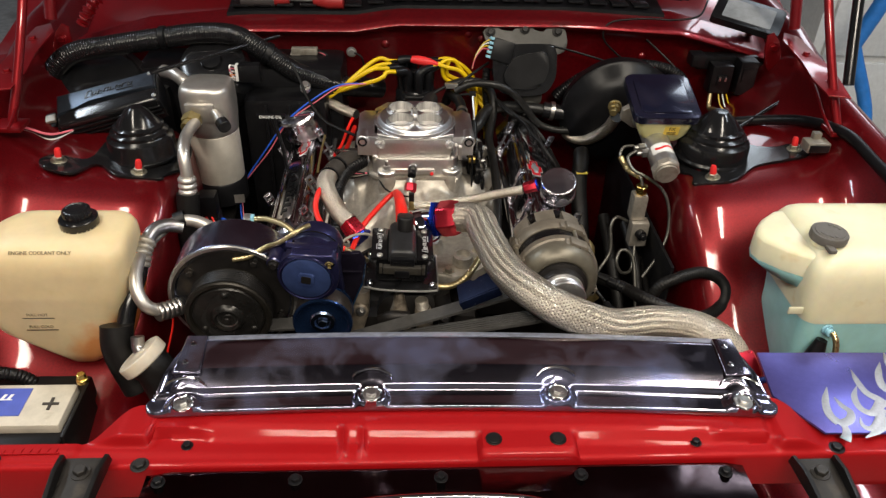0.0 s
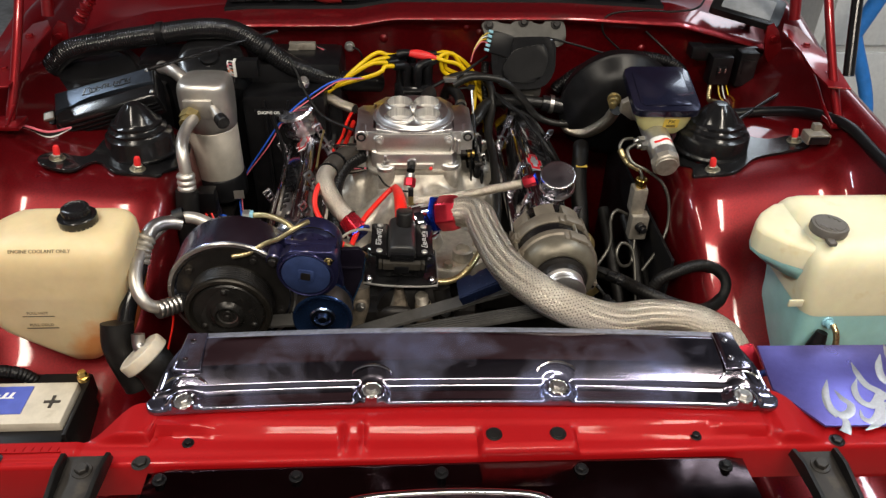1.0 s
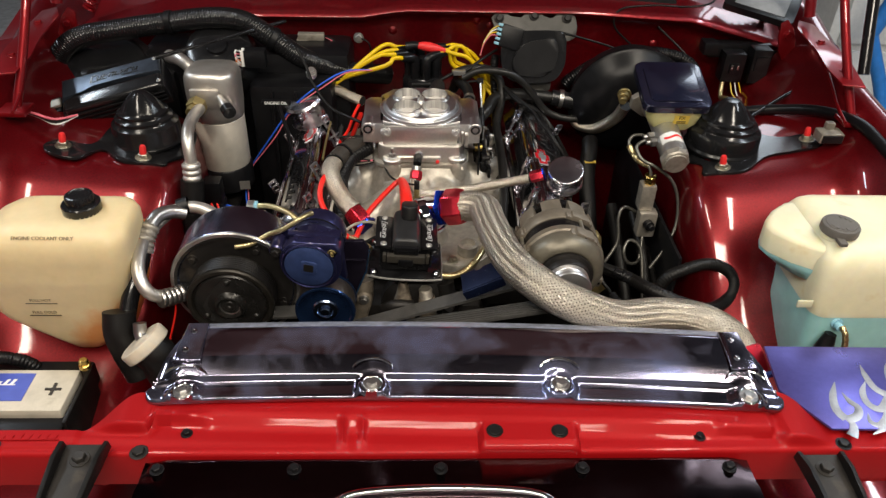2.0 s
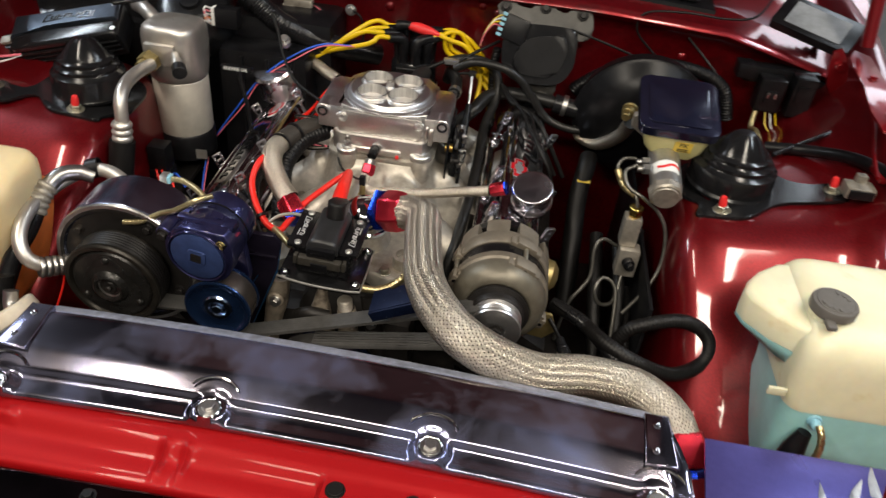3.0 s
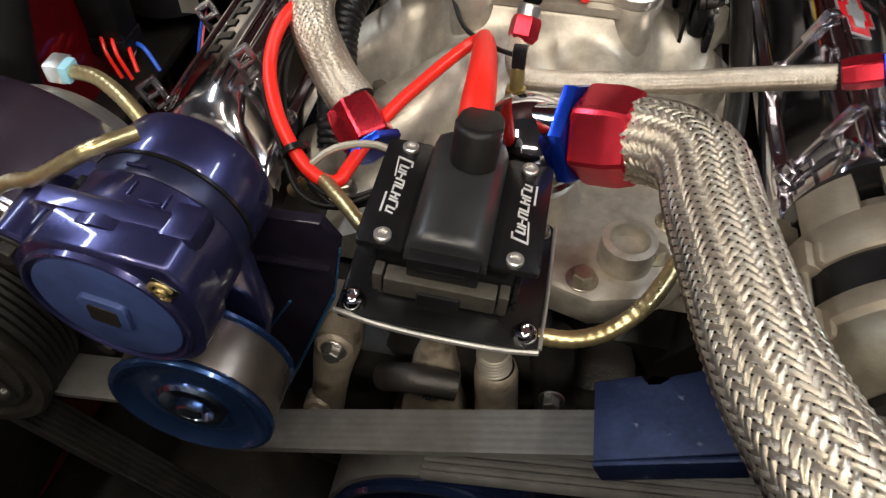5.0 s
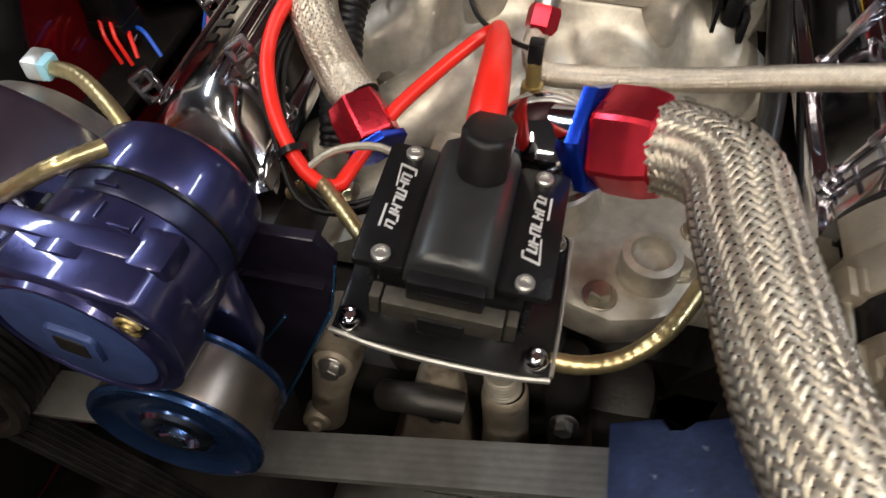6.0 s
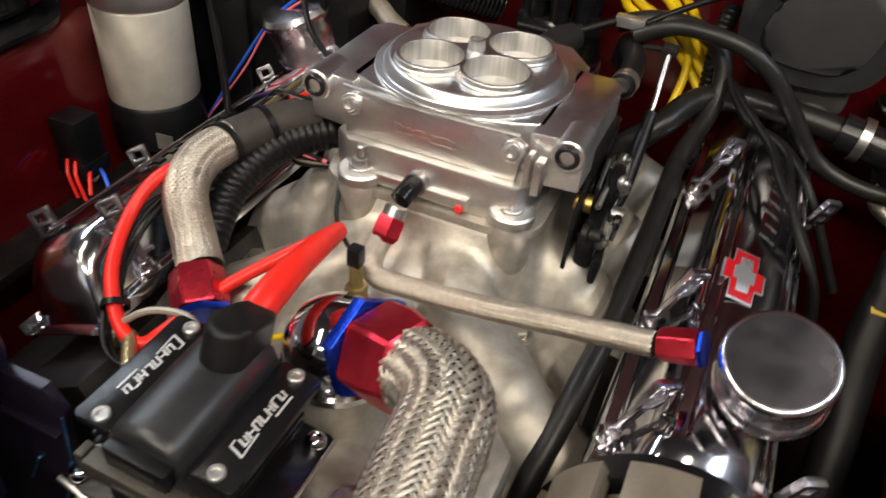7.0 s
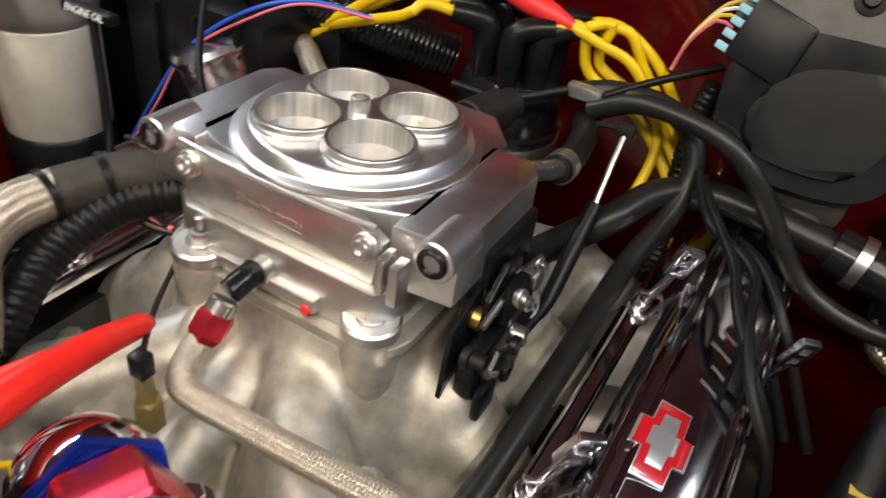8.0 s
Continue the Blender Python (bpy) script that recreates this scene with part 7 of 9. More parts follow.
part("lower_body", bottle_shape(0, 0, 0, [(0.60, 0.604, 0.785, 0.80, 0.935, 0.02), (0.605, 0.600, 0.79, 0.798, 0.940, 0.022), (0.70, 0.595, 0.794, 0.796, 0.944, 0.022), (0.735, 0.590, 0.795, 0.797, 0.945, 0.022)]), FLUID, wash, "blue fluid showing through the plastic", sharp=80)
part("neck", disc_stack([(0.022, 0, 0.012)], Matrix.Translation((0.615, 0.853, 0.838)), 28), BOTTLE_R, wash)
CP = surface("grey_cap_plastic", (0.11, 0.1, 0.09), 0.5, 0.0, 0.15, 60, 9, 0.2, 600)
part("cap", lathe([(0, 0), (0.0245, 0), (0.0255, 0.001), (0.0255, 0.011), (0.0245, 0.0125), (0.021, 0.013), (0.020, 0.0115), (0, 0.012)], Matrix.Translation((0.615, 0.853, 0.846)), 40, lambda a: 1 - 0.012 * (math.sin(30 * a) > 0)), CP, wash)
part("cap_face", lathe([(0, 0.0118), (0.0198, 0.0118), (0.0205, 0.0130), (0.0198, 0.0136), (0, 0.0138)], Matrix.Translation((0.615, 0.853, 0.846)), 40), CP, wash)
for q in (20, 45, 70, 200, 225, 250, 275):
    part("cap_print", box((0.0155 * math.cos(radians(q)), 0.0155 * math.sin(radians(q)), 0.0), (0.0035, 0.0055, 0.0008), 0.0002, Matrix.Translation((0.615, 0.853, 0.8600))), CP, wash)
part("cap_tab", box((0.606, 0.8245, 0.8475), (0.011, 0.016, 0.006), 0.002), CP, wash)
part("hinge_tab", disc_stack([(0.014, 0, 0.004)], Matrix.Translation((0.622, 0.872, 0.8475)), 24, 0.001), CP, wash)
part("level_sensor", disc_stack([(0.0085, 0, 0.006), (0.006, 0.006, 0.016)], axis((0.628, 0.800, 0.725), (0, -1, 0.1)), 20), TEAL_PLUG, wash)
part("pump", tube([(0.618, 0.785, 0.716), (0.615, 0.782, 0.70), (0.608, 0.775, 0.665)], [0.008, 0.0135, 0.0145], 16), PLASTIC, wash)
part("hose", tube([(0.629, 0.785, 0.73), (0.632, 0.775, 0.722), (0.636, 0.772, 0.70), (0.637, 0.775, 0.66)], 0.0042, 10, 0.002, ribs(0.008, 0.15)), GOLD_LOOM, wash)
part("bracket_tab", box((0.578, 0.808, 0.752), (0.022, 0.004, 0.012), 0.002), BOTTLE_R, wash)

batt = thing("battery", "grey topped car battery with a blue label and plus sign", "battery", (-0.55, 0.75, 0.48))
part("case", box((-0.555, 0.738, 0.55), (0.235, 0.15, 0.17), 0.006), PLASTIC, batt)
part("lid", box((-0.555, 0.742, 0.641), (0.225, 0.076, 0.018), 0.004), BATTERY_TOP, batt)
part("label", box((-0.553, 0.746, 0.6506), (0.105, 0.050, 0.0012), 0.0), LABEL_BLUE, batt, "blue printed label")
marks = curve_bars(8, 0.07, 0.011, 2, 0.0006)
marks.transform(Matrix.Translation((-0.555, 0.754, 0.6512)))
part("print", marks, WHITE, batt)
part("plus_sign", join(box((-0.466, 0.742, 0.6506), (0.022, 0.004, 0.0014), 0), box((-0.466, 0.742, 0.6508), (0.004, 0.022, 0.0014), 0)), INK, batt)
part("side_channel", box((-0.434, 0.738, 0.59), (0.006, 0.10, 0.11), 0.002), RUBBER, batt)
part("front_strap", tube([(-0.67, 0.668, 0.628), (-0.55, 0.665, 0.636), (-0.45, 0.668, 0.630)], [0.010, 0.011, 0.009], 12), RUBBER, batt)
part("terminal", join(disc_stack([(0.008, 0, 0.008)], Matrix.Translation((-0.432, 0.775, 0.658)), 16), prism(hexagon(0.006), 0.010, Matrix.Translation((-0.432, 0.775, 0.664)), 0.001)), BRASS, batt)

panel = thing("flame_panel", "purple metal panel with silver flame cutouts", "panel", (0.6, 0.62, 0.78))
part("sheet", prism([(0.4669, 0.6313), (0.4807, 0.6109), (0.5056, 0.5722), (0.5915, 0.5705), (0.6663, 0.7042), (0.4771, 0.7068)], 0.003, Matrix.Translation((0, 0, 0.764)), 0.0006), PURPLE, panel)


def tongue(pts, wide):
    """A flat tapered flame tongue, thin at its tip."""
    bm = tube([(x, y, 0) for x, y in pts], [0.0005] + [wide * (0.5 + 0.5 * k / (len(pts) - 1)) for k in range(1, len(pts))], 8, 0.003)
    bm.transform(Matrix.Translation((0, 0, 0.7674)) @ Matrix.Diagonal((1, 1, 0.05, 1)))
    return bm


for tongues in [[[(0.5406, 0.6438), (0.5268, 0.6178), (0.5229, 0.5981), (0.528, 0.5858)], [(0.5417, 0.6267), (0.545, 0.612), (0.5503, 0.6029), (0.5434, 0.5907), (0.5285, 0.5841)], [(0.5257, 0.5867), (0.532, 0.5789), (0.529, 0.5688), (0.5229, 0.5606)]], [[(0.5862, 0.6726), (0.5842, 0.6527), (0.5858, 0.6335), (0.5955, 0.6221), (0.6008, 0.611)], [(0.5795, 0.645), (0.5671, 0.6263), (0.5655, 0.608), (0.577, 0.6006), (0.5954, 0.6166)], [(0.558, 0.5948), (0.5547, 0.5818), (0.5628, 0.5766), (0.578, 0.5883), (0.5905, 0.6076)], [(0.5485, 0.5634), (0.562, 0.5698), (0.5818, 0.5813), (0.5956, 0.5915)]], [[(0.6315, 0.6862), (0.617, 0.662), (0.6123, 0.6426), (0.6196, 0.6348)], [(0.6462, 0.705), (0.6419, 0.6861), (0.6397, 0.6657)]]]:
    part("flame", join(*[tongue(t_, 0.0062) for t_ in tongues]), FLAME, panel, "brushed silver flame")

# ---- brake master cylinder and booster ----
mc = thing("brake_master_cylinder", "aluminium brake master cylinder with amber reservoir and navy lid", "master cylinder", (0.47, 1.22, 0.80))
BMm = Matrix.Translation((0.4725, 1.222, 0.886)) @ pose(0, 0, 0, 14.5, 0, -1)
part("lid", join(prism(rounded(0.116, 0.122, 0.014), 0.014, BMm, 0.003, 3), prism(rounded(0.090, 0.096, 0.01), 0.002, BMm @ Matrix.Translation((0, 0, 0.014)), 0.001)), LID_BLUE, mc, "dark navy rectangular lid")
part("reservoir", bottle_shape(0, 0, 0, [(-0.045, -0.030, 0.035, -0.052, 0.045, 0.012), (-0.03, -0.042, 0.044, -0.056, 0.052, 0.012), (-0.012, -0.048, 0.048, -0.057, 0.056, 0.012), (0.0, -0.049, 0.049, -0.057, 0.056, 0.012)]), RESERVOIR, mc)
mc.children[-1].data.transform(PLACE[mc].inverted() @ BMm @ PLACE[mc])
lab = box((0.012, -0.0575, -0.017), (0.026, 0.0012, 0.018), 0.0)
lab.transform(BMm)
tag = part("sticker", lab, LABEL_YELLOW, mc, "small yellow sticker")
words("FX", 0.010, BMm @ Matrix.Translation((0.012, -0.0584, -0.013)) @ pose(0, 0, 0, 90, 0, 0), INK, tag, "lettering", 0.0003)
for k in range(2):
    t = box((0.012, -0.0584, -0.0205 - 0.003 * k), (0.016, 0.0006, 0.0012), 0)
    t.transform(BMm)
    part("print", t, INK, tag)
ax = (0.0, -1, -0.18)
part("cylinder", disc_stack([(0.026, 0, 0.03), (0.0225, 0.03, 0.17), (0.020, 0.17, 0.176)], axis((0.464, 1.275, 0.845), ax), 32, 0.002), SATIN_ALU, mc)
part("end_plug", join(disc_stack([(0.024, 0, 0.016)], axis((0.462, 1.112, 0.8155), ax), 8, 0.0025), disc_stack([(0.019, 0.016, 0.02)], axis((0.462, 1.112, 0.8155), ax), 24, 0.001)), CAST, mc)
wrapm = axis((0.463, 1.150, 0.8228), ax)
bm = bmesh.new()
strip = [[bm.verts.new(wrapm @ Vector((0.0229 * math.cos(q), 0.0229 * math.sin(q), z))) for q in np.linspace(0.55, 2.6, 14)] for z in (0.0, 0.024)]
for u in range(13):
    bm.faces.new((strip[0][u], strip[0][u + 1], strip[1][u + 1], strip[1][u]))
label_ = part("cylinder_label", bm, WHITE, mc, "white label with red print")
bm = bmesh.new()
strip = [[bm.verts.new(wrapm @ Vector((0.0231 * math.cos(q), 0.0231 * math.sin(q), z + 0.003 * math.sin(4 * q)))) for q in np.linspace(0.8, 2.3, 14)] for z in (0.009, 0.014)]
for u in range(13):
    bm.faces.new((strip[0][u], strip[0][u + 1], strip[1][u + 1], strip[1][u]))
part("print", bm, RED_CAP, label_)
part("flange", prism([(-0.045, -0.01), (-0.02, -0.028), (0.02, -0.028), (0.045, -0.01), (0.045, 0.01), (0.02, 0.028), (-0.02, 0.028), (-0.045, 0.01)], 0.012, axis((0.464, 1.268, 0.845), ax), 0.002), CAST, mc)
for x in (-0.035, -0.075):
    part("port_nut", join(prism(hexagon(0.0085), 0.014, axis((0.446, 1.17 + x * 0.5 + 0.02, 0.822), (-1, 0, -0.1)), 0.001), disc_stack([(0.005, 0.014, 0.022)], axis((0.446, 1.17 + x * 0.5 + 0.02, 0.822), (-1, 0, -0.1)), 12)), STEEL, mc)

boost = thing("brake_booster", "large black round vacuum brake booster on the firewall", "brake booster", (0.44, 1.4, 0.80))
part("shell", lathe([(0, 0), (0.09, 0), (0.125, 0.02), (0.132, 0.045), (0.134, 0.05), (0.134, 0.056), (0.128, 0.06), (0.118, 0.085), (0.085, 0.105), (0.05, 0.112), (0, 0.114)], axis((0.455, 1.455, 0.785), (0, -1, -0.14)) @ Matrix.Scale(0.88, 4), 56), PLASTIC, boost)
part("check_valve", disc_stack([(0.013, 0, 0.006), (0.010, 0.006, 0.018), (0.007, 0.018, 0.03)], axis((0.421, 1.315, 0.836), (-0.35, -1, -0.1)), 20, 0.001), OLD_BRASS, boost)

# combination valve and brake lines below the master cylinder
LINE_STEEL = surface("dark_line_steel", (0.15, 0.145, 0.13), 0.36, 0.8, 0.2, 90, 20, 0.08, 500)
pv = thing("brake_valve", "brass and steel brake proportioning valve with lines", "valve", (0.435, 1.12, 0.68))
part("valve_body", join(box((0.432, 1.118, 0.735), (0.026, 0.026, 0.05), 0.004), box((0.438, 1.108, 0.685), (0.032, 0.024, 0.05), 0.004)), CAST, pv)
part("brass_nut", join(prism(hexagon(0.010), 0.018, Matrix.Translation((0.433, 1.118, 0.758)), 0.001), disc_stack([(0.011, 0, 0.006)], Matrix.Translation((0.433, 1.118, 0.77)), 16)), BRASS, pv)
part("switch", disc_stack([(0.009, 0, 0.012), (0.006, 0.012, 0.02)], axis((0.437, 1.096, 0.69), (0.2, -1, 0.1)), 18), PLASTIC, pv)
for i, pts in enumerate(([(0.424, 1.178, 0.822), (0.405, 1.172, 0.822), (0.398, 1.160, 0.81), (0.41, 1.14, 0.795), (0.428, 1.125, 0.79), (0.433, 1.118, 0.775)],
                         [(0.424, 1.158, 0.822), (0.408, 1.148, 0.815), (0.415, 1.13, 0.80), (0.44, 1.12, 0.79), (0.468, 1.112, 0.77), (0.482, 1.10, 0.74), (0.482, 1.08, 0.70), (0.465, 1.06, 0.665), (0.44, 1.045, 0.63)],
                         [(0.435, 1.10, 0.66), (0.432, 1.085, 0.64), (0.425, 1.07, 0.625), (0.405, 1.06, 0.63), (0.395, 1.065, 0.65), (0.405, 1.08, 0.665), (0.425, 1.075, 0.655), (0.43, 1.05, 0.62), (0.43, 1.0, 0.55)],
                         [(0.42, 1.12, 0.70), (0.395, 1.11, 0.715), (0.385, 1.10, 0.70), (0.385, 1.08, 0.66), (0.36, 1.06, 0.62), (0.35, 1.05, 0.55)])):
    part("brake_line", tube(pts, 0.003, 10), LINE_STEEL, pv)
part("coil_guard", tube([(0.398, 1.160, 0.81), (0.41, 1.14, 0.795), (0.428, 1.125, 0.79)], 0.0052, 10, 0.002, ribs(0.005, 0.3)), GOLD_LOOM, pv)

# ---- strut towers ----


def strut_mount(s, off, k, studs, label):
    cx, cy = MID + s * off, 1.178
    m = Matrix.Translation((cx, cy, 0.7985)) @ pose(0, 0, 0, -1.5, -s * 8, 0)
    ob = thing("strut_mount", label, "strut mount", (cx, cy, 0.80), group="strut mounts")
    (ax, ay), (bx, by) = studs
    out = [(-0.078, -0.03), (-0.05, -0.065), (ax - 0.035, ay - 0.012), (ax + 0.03, ay - 0.016), (0.06, -0.055), (bx - 0.03, by - 0.032), (bx + 0.015, by - 0.024), (bx + 0.03, by), (bx + 0.012, by + 0.022), (bx - 0.04, by + 0.018),
           (0.068, 0.035), (0.03, 0.07), (-0.03, 0.072), (-0.07, 0.04)]
    flat = [(p.x, p.y) for p in spline([(s * x, y, 0) for x, y in out + out[:1]], 0.008)[:-1]]
    part("plate", prism(flat[::s], 0.005, m, 0.0018), PLASTIC_GLOSS, ob)
    part("boot", lathe([(0, 0), (0.064, 0), (0.0645, 0.004), (0.062, 0.008), (0.0615, 0.030), (0.060, 0.036), (0.054, 0.040), (0.0525, 0.042), (0.0525, 0.047), (0.047, 0.050), (0.0455, 0.052), (0.0455, 0.057), (0.040, 0.060), (0.0385, 0.062), (0.036, 0.066),
                        (0.020, 0.084), (0.012, 0.090), (0, 0.091)], m @ pose(0, 0, 0.004, 0, s * 8, 0) @ Matrix.Diagonal((k, k, 0.96, 1)), 56), PLASTIC_GLOSS, ob, sharp=30)
    for dx, dy in studs:
        part("stud_nut", bolt(m @ Matrix.Translation((s * dx, dy, 0.005)), 0.0085, 0.007, 1.5), ZINC, ob)
        part("stud_cap", lathe([(0, 0), (0.0055, 0), (0.0053, 0.013), (0.0038, 0.017), (0, 0.018)], m @ Matrix.Translation((s * dx, dy, 0.011)), 16), RED_CAP, ob, "red rubber stud cap")
    return ob


strut_mount(1, 0.505, 1.0, ((-0.022, -0.078), (0.144, -0.014)), "black strut mount boot with red capped studs")
strut_mount(-1, 0.494, 0.9, ((-0.010, -0.068), (0.118, -0.062)), "black strut mount boot with red capped studs")

# ---- dark corner below the accumulator: shade sheet, relays, wires ----
# added black sheet hides the red fender wall where shadow falls
shade_sheet = thing("splash_panel", "black sheet standing in for shade on the inner fender", "panel", (-0.40, 1.2, 0.55))
part("sheet", box((-0.402, 1.19, 0.575), (0.006, 0.42, 0.29), 0.002), PLASTIC, shade_sheet)
part("ledge", box((-0.36, 1.19, 0.615), (0.085, 0.30, 0.012), 0.004), GRIME, shade_sheet)
for k, (x, y, z) in enumerate(((-0.386, 1.165, 0.685), (-0.340, 1.19, 0.692))):
    rl = thing("relay", "small black relay with red wires", "relay", (x, y, 0.62), group="relays by the accumulator")
    part("case", box((x, y, z), (0.032, 0.030, 0.046), 0.003), PLASTIC, rl)
    part("base", box((x, y, z - 0.03), (0.035, 0.033, 0.018), 0.003), PLASTIC, rl)
    for d in (-0.005, 0.005):
        part("wire", tube([(x + d, y - 0.012, z - 0.018), (x + d + 0.006, y - 0.022, z - 0.028), (x + d + 0.016, y - 0.026, z - 0.052)], 0.0019, 8), RED_WIRE, rl)
plug_ = thing("sensor_plug", "pale plastic sensor plug with red and blue wires", "connector", (-0.345, 1.19, 0.645))
part("shell", disc_stack([(0.010, 0, 0.016), (0.007, 0.016, 0.026)], axis((-0.330, 1.195, 0.650), (-0.5, -0.4, 0.4)), 18, 0.0012), WHITE, plug_)
part("wire", tube([(-0.332, 1.192, 0.655), (-0.322, 1.178, 0.662), (-0.312, 1.165, 0.648)], 0.002, 8), RED_WIRE, plug_)
part("wire", tube([(-0.328, 1.195, 0.657), (-0.312, 1.185, 0.660), (-0.296, 1.175, 0.645)], 0.002, 8), BLUE_WIRE, plug_)

# ---- accumulator and its pipes ----
acc = thing("ac_accumulator", "dull aluminium air conditioning accumulator can", "accumulator", (-0.347, 1.30, 0.65))
AX, AY = -0.338, 1.295
part("can", lathe([(0, 0.030), (0.040, 0.030), (0.0445, 0.033), (0.0460, 0.038), (0.0460, 0.1315), (0.0450, 0.1330), (0.0430, 0.1345)], Matrix.Translation((AX, AY, 0.66)), 48), ALU_MATT, acc, "matt lower can")
head_rows = []
for z, r, n in ((0.7935, 0.0435, 2.0), (0.7945, 0.0458, 2.0), (0.7960, 0.0466, 2.05), (0.805, 0.0470, 2.3), (0.820, 0.0470, 2.9), (0.845, 0.0468, 3.6), (0.868, 0.0464, 3.8), (0.876, 0.0456, 3.7), (0.8815, 0.0438, 3.6), (0.8852, 0.0405, 3.4), (0.8868, 0.036, 3.0), (0.8874, 0.020, 2.5), (0.8876, 0.001, 2.0)):
    ring = []
    for a in np.linspace(0, 2 * math.pi, 57):
        c, d = math.cos(a), math.sin(a)
        q = r / (abs(c) ** n + abs(d) ** n) ** (1 / n)
        ring.append((AX + q * c, AY + q * d, z - 0.05 * (d * q) * step(0.80, 0.88, z)))
    head_rows.append(ring)
head_skin = loft(head_rows)
bmesh.ops.remove_doubles(head_skin, verts=head_skin.verts[:], dist=0.0002)
bmesh.ops.recalc_face_normals(head_skin, faces=head_skin.faces[:])
part("head", head_skin, ALU_CAN, acc, "rounded square aluminium head", sharp=60)
part("foot_band", lathe([(0, -0.02), (0.043, -0.02), (0.0485, -0.016), (0.0485, 0.026), (0.0455, 0.03)], Matrix.Translation((AX, AY, 0.665)), 40), PLASTIC, acc)
foot = box((0.0265, -0.0412, -0.002), (0.034, 0.0012, 0.018), 0.0)
foot.transform(Matrix.Translation((AX, AY, 0.664)) @ pose(0, 0, 0, 0, 0, 6))
part("foot_label", foot, ALU_CAN, acc, "grey label on the foot")
part("port_block", box((AX - 0.006, AY - 0.047, 0.846), (0.052, 0.012, 0.036), 0.005), ALU_CAN, acc)
part("fitting", join(prism(hexagon(0.017), 0.018, axis((AX - 0.016, AY - 0.058, 0.842), (-0.15, -1, -0.25)), 0.002), disc_stack([(0.013, 0.018, 0.03)], axis((AX - 0.016, AY - 0.058, 0.842), (-0.15, -1, -0.25)), 20)), OLD_BRASS, acc)
part("service_port", join(disc_stack([(0.007, 0, 0.02)], axis((AX + 0.02, AY - 0.05, 0.85), (0.6, -1, -0.2)), 16), disc_stack([(0.010, 0.02, 0.036)], axis((AX + 0.02, AY - 0.05, 0.85), (0.6, -1, -0.2)), 16)), ALU_CAN, acc)
part("port_cap", disc_stack([(0.0115, 0.034, 0.052)], axis((AX + 0.02, AY - 0.05, 0.85), (0.6, -1, -0.2)), 16, 0.001), PLASTIC, acc)
part("inlet_pipe", tube([(AX - 0.03, AY + 0.01, 0.87), (AX - 0.06, AY + 0.03, 0.885), (AX - 0.09, AY + 0.06, 0.88)], 0.012, 16), ALU_CAN, acc)
hose = thing("ac_suction_hose", "aluminium air conditioning pipe crimped to a black hose", "pipe", (-0.375, 1.2, 0.75))
part("pipe", tube([(AX - 0.010, AY - 0.075, 0.840), (AX - 0.010, AY - 0.12, 0.846), (AX - 0.006, AY - 0.165, 0.848), (AX - 0.002, AY - 0.192, 0.838), (AX + 0.001, AY - 0.203, 0.815), (AX + 0.001, AY - 0.207, 0.785)], 0.0098, 16), ALU_CAN, hose)
part("crimp", tube([(AX + 0.001, AY - 0.206, 0.808), (AX, AY - 0.208, 0.790), (AX - 0.001, AY - 0.211, 0.772)], 0.0138, 20, 0.0015, ribs(0.0105, 0.2)), ALU_CAN, hose)
part("sleeve", tube([(AX - 0.001, AY - 0.210, 0.778), (AX - 0.003, AY - 0.218, 0.75), (AX - 0.005, AY - 0.228, 0.715), (AX - 0.010, AY - 0.24, 0.64)], 0.0185, 20), RUBBER, hose)
pipe = thing("ac_pipe", "bent aluminium air conditioning pipe along the compressor", "pipe", (-0.34, 0.9, 0.78))
part("pipe", tube([(-0.255, 0.955, 0.765), (-0.272, 0.965, 0.788), (-0.305, 0.975, 0.797), (-0.338, 0.970, 0.792), (-0.360, 0.930, 0.786), (-0.362, 0.880, 0.783), (-0.356, 0.845, 0.768), (-0.343, 0.832, 0.748), (-0.328, 0.838, 0.735), (-0.315, 0.848, 0.728)], 0.0092, 16), ALU_CAN, pipe)
part("crimp", tube([(-0.330, 0.831, 0.736), (-0.316, 0.846, 0.7305), (-0.302, 0.860, 0.727)], 0.0128, 20, 0.0012, ribs(0.0075, 0.14)), STEEL, pipe)
part("end_nut", disc_stack([(0.0150, 0, 0.012)], axis((-0.306, 0.857, 0.728), (0.7, 0.7, -0.2)), 20, 0.002), COAT_BLACK, pipe)
part("clamp", lathe([(0.0105, -0.008), (0.0135, -0.008), (0.0135, 0.008), (0.0105, 0.008)], axis((-0.322, 0.977, 0.797), (1, 0.3, 0.25)), 20), PLASTIC, pipe)
low = thing("ac_hose", "black rubber sleeved pipe with a grey crimp beside the compressor", "hose", (-0.37, 0.86, 0.7))
part("bend", tube([(-0.318, 0.968, 0.790), (-0.335, 0.962, 0.797), (-0.352, 0.945, 0.800), (-0.360, 0.922, 0.792)], 0.0105, 16), STEEL, low)
part("crimp", tube([(-0.358, 0.926, 0.796), (-0.363, 0.910, 0.786), (-0.3655, 0.895, 0.770)], 0.0140, 20, 0.0012, ribs(0.0085, 0.16)), CAST_DULL, low, "grey ribbed crimp")
part("pipe", tube([(-0.365, 0.897, 0.772), (-0.3685, 0.880, 0.755), (-0.376, 0.858, 0.735), (-0.381, 0.838, 0.712), (-0.384, 0.820, 0.690)], 0.0122, 16), PLASTIC_GLOSS, low, "glossy black pipe")
part("sleeve", tube([(-0.3865, 0.822, 0.722), (-0.385, 0.805, 0.69), (-0.365, 0.79, 0.63)], [0.0225, 0.022, 0.022], 20), RUBBER, low, "thick foam sleeve")
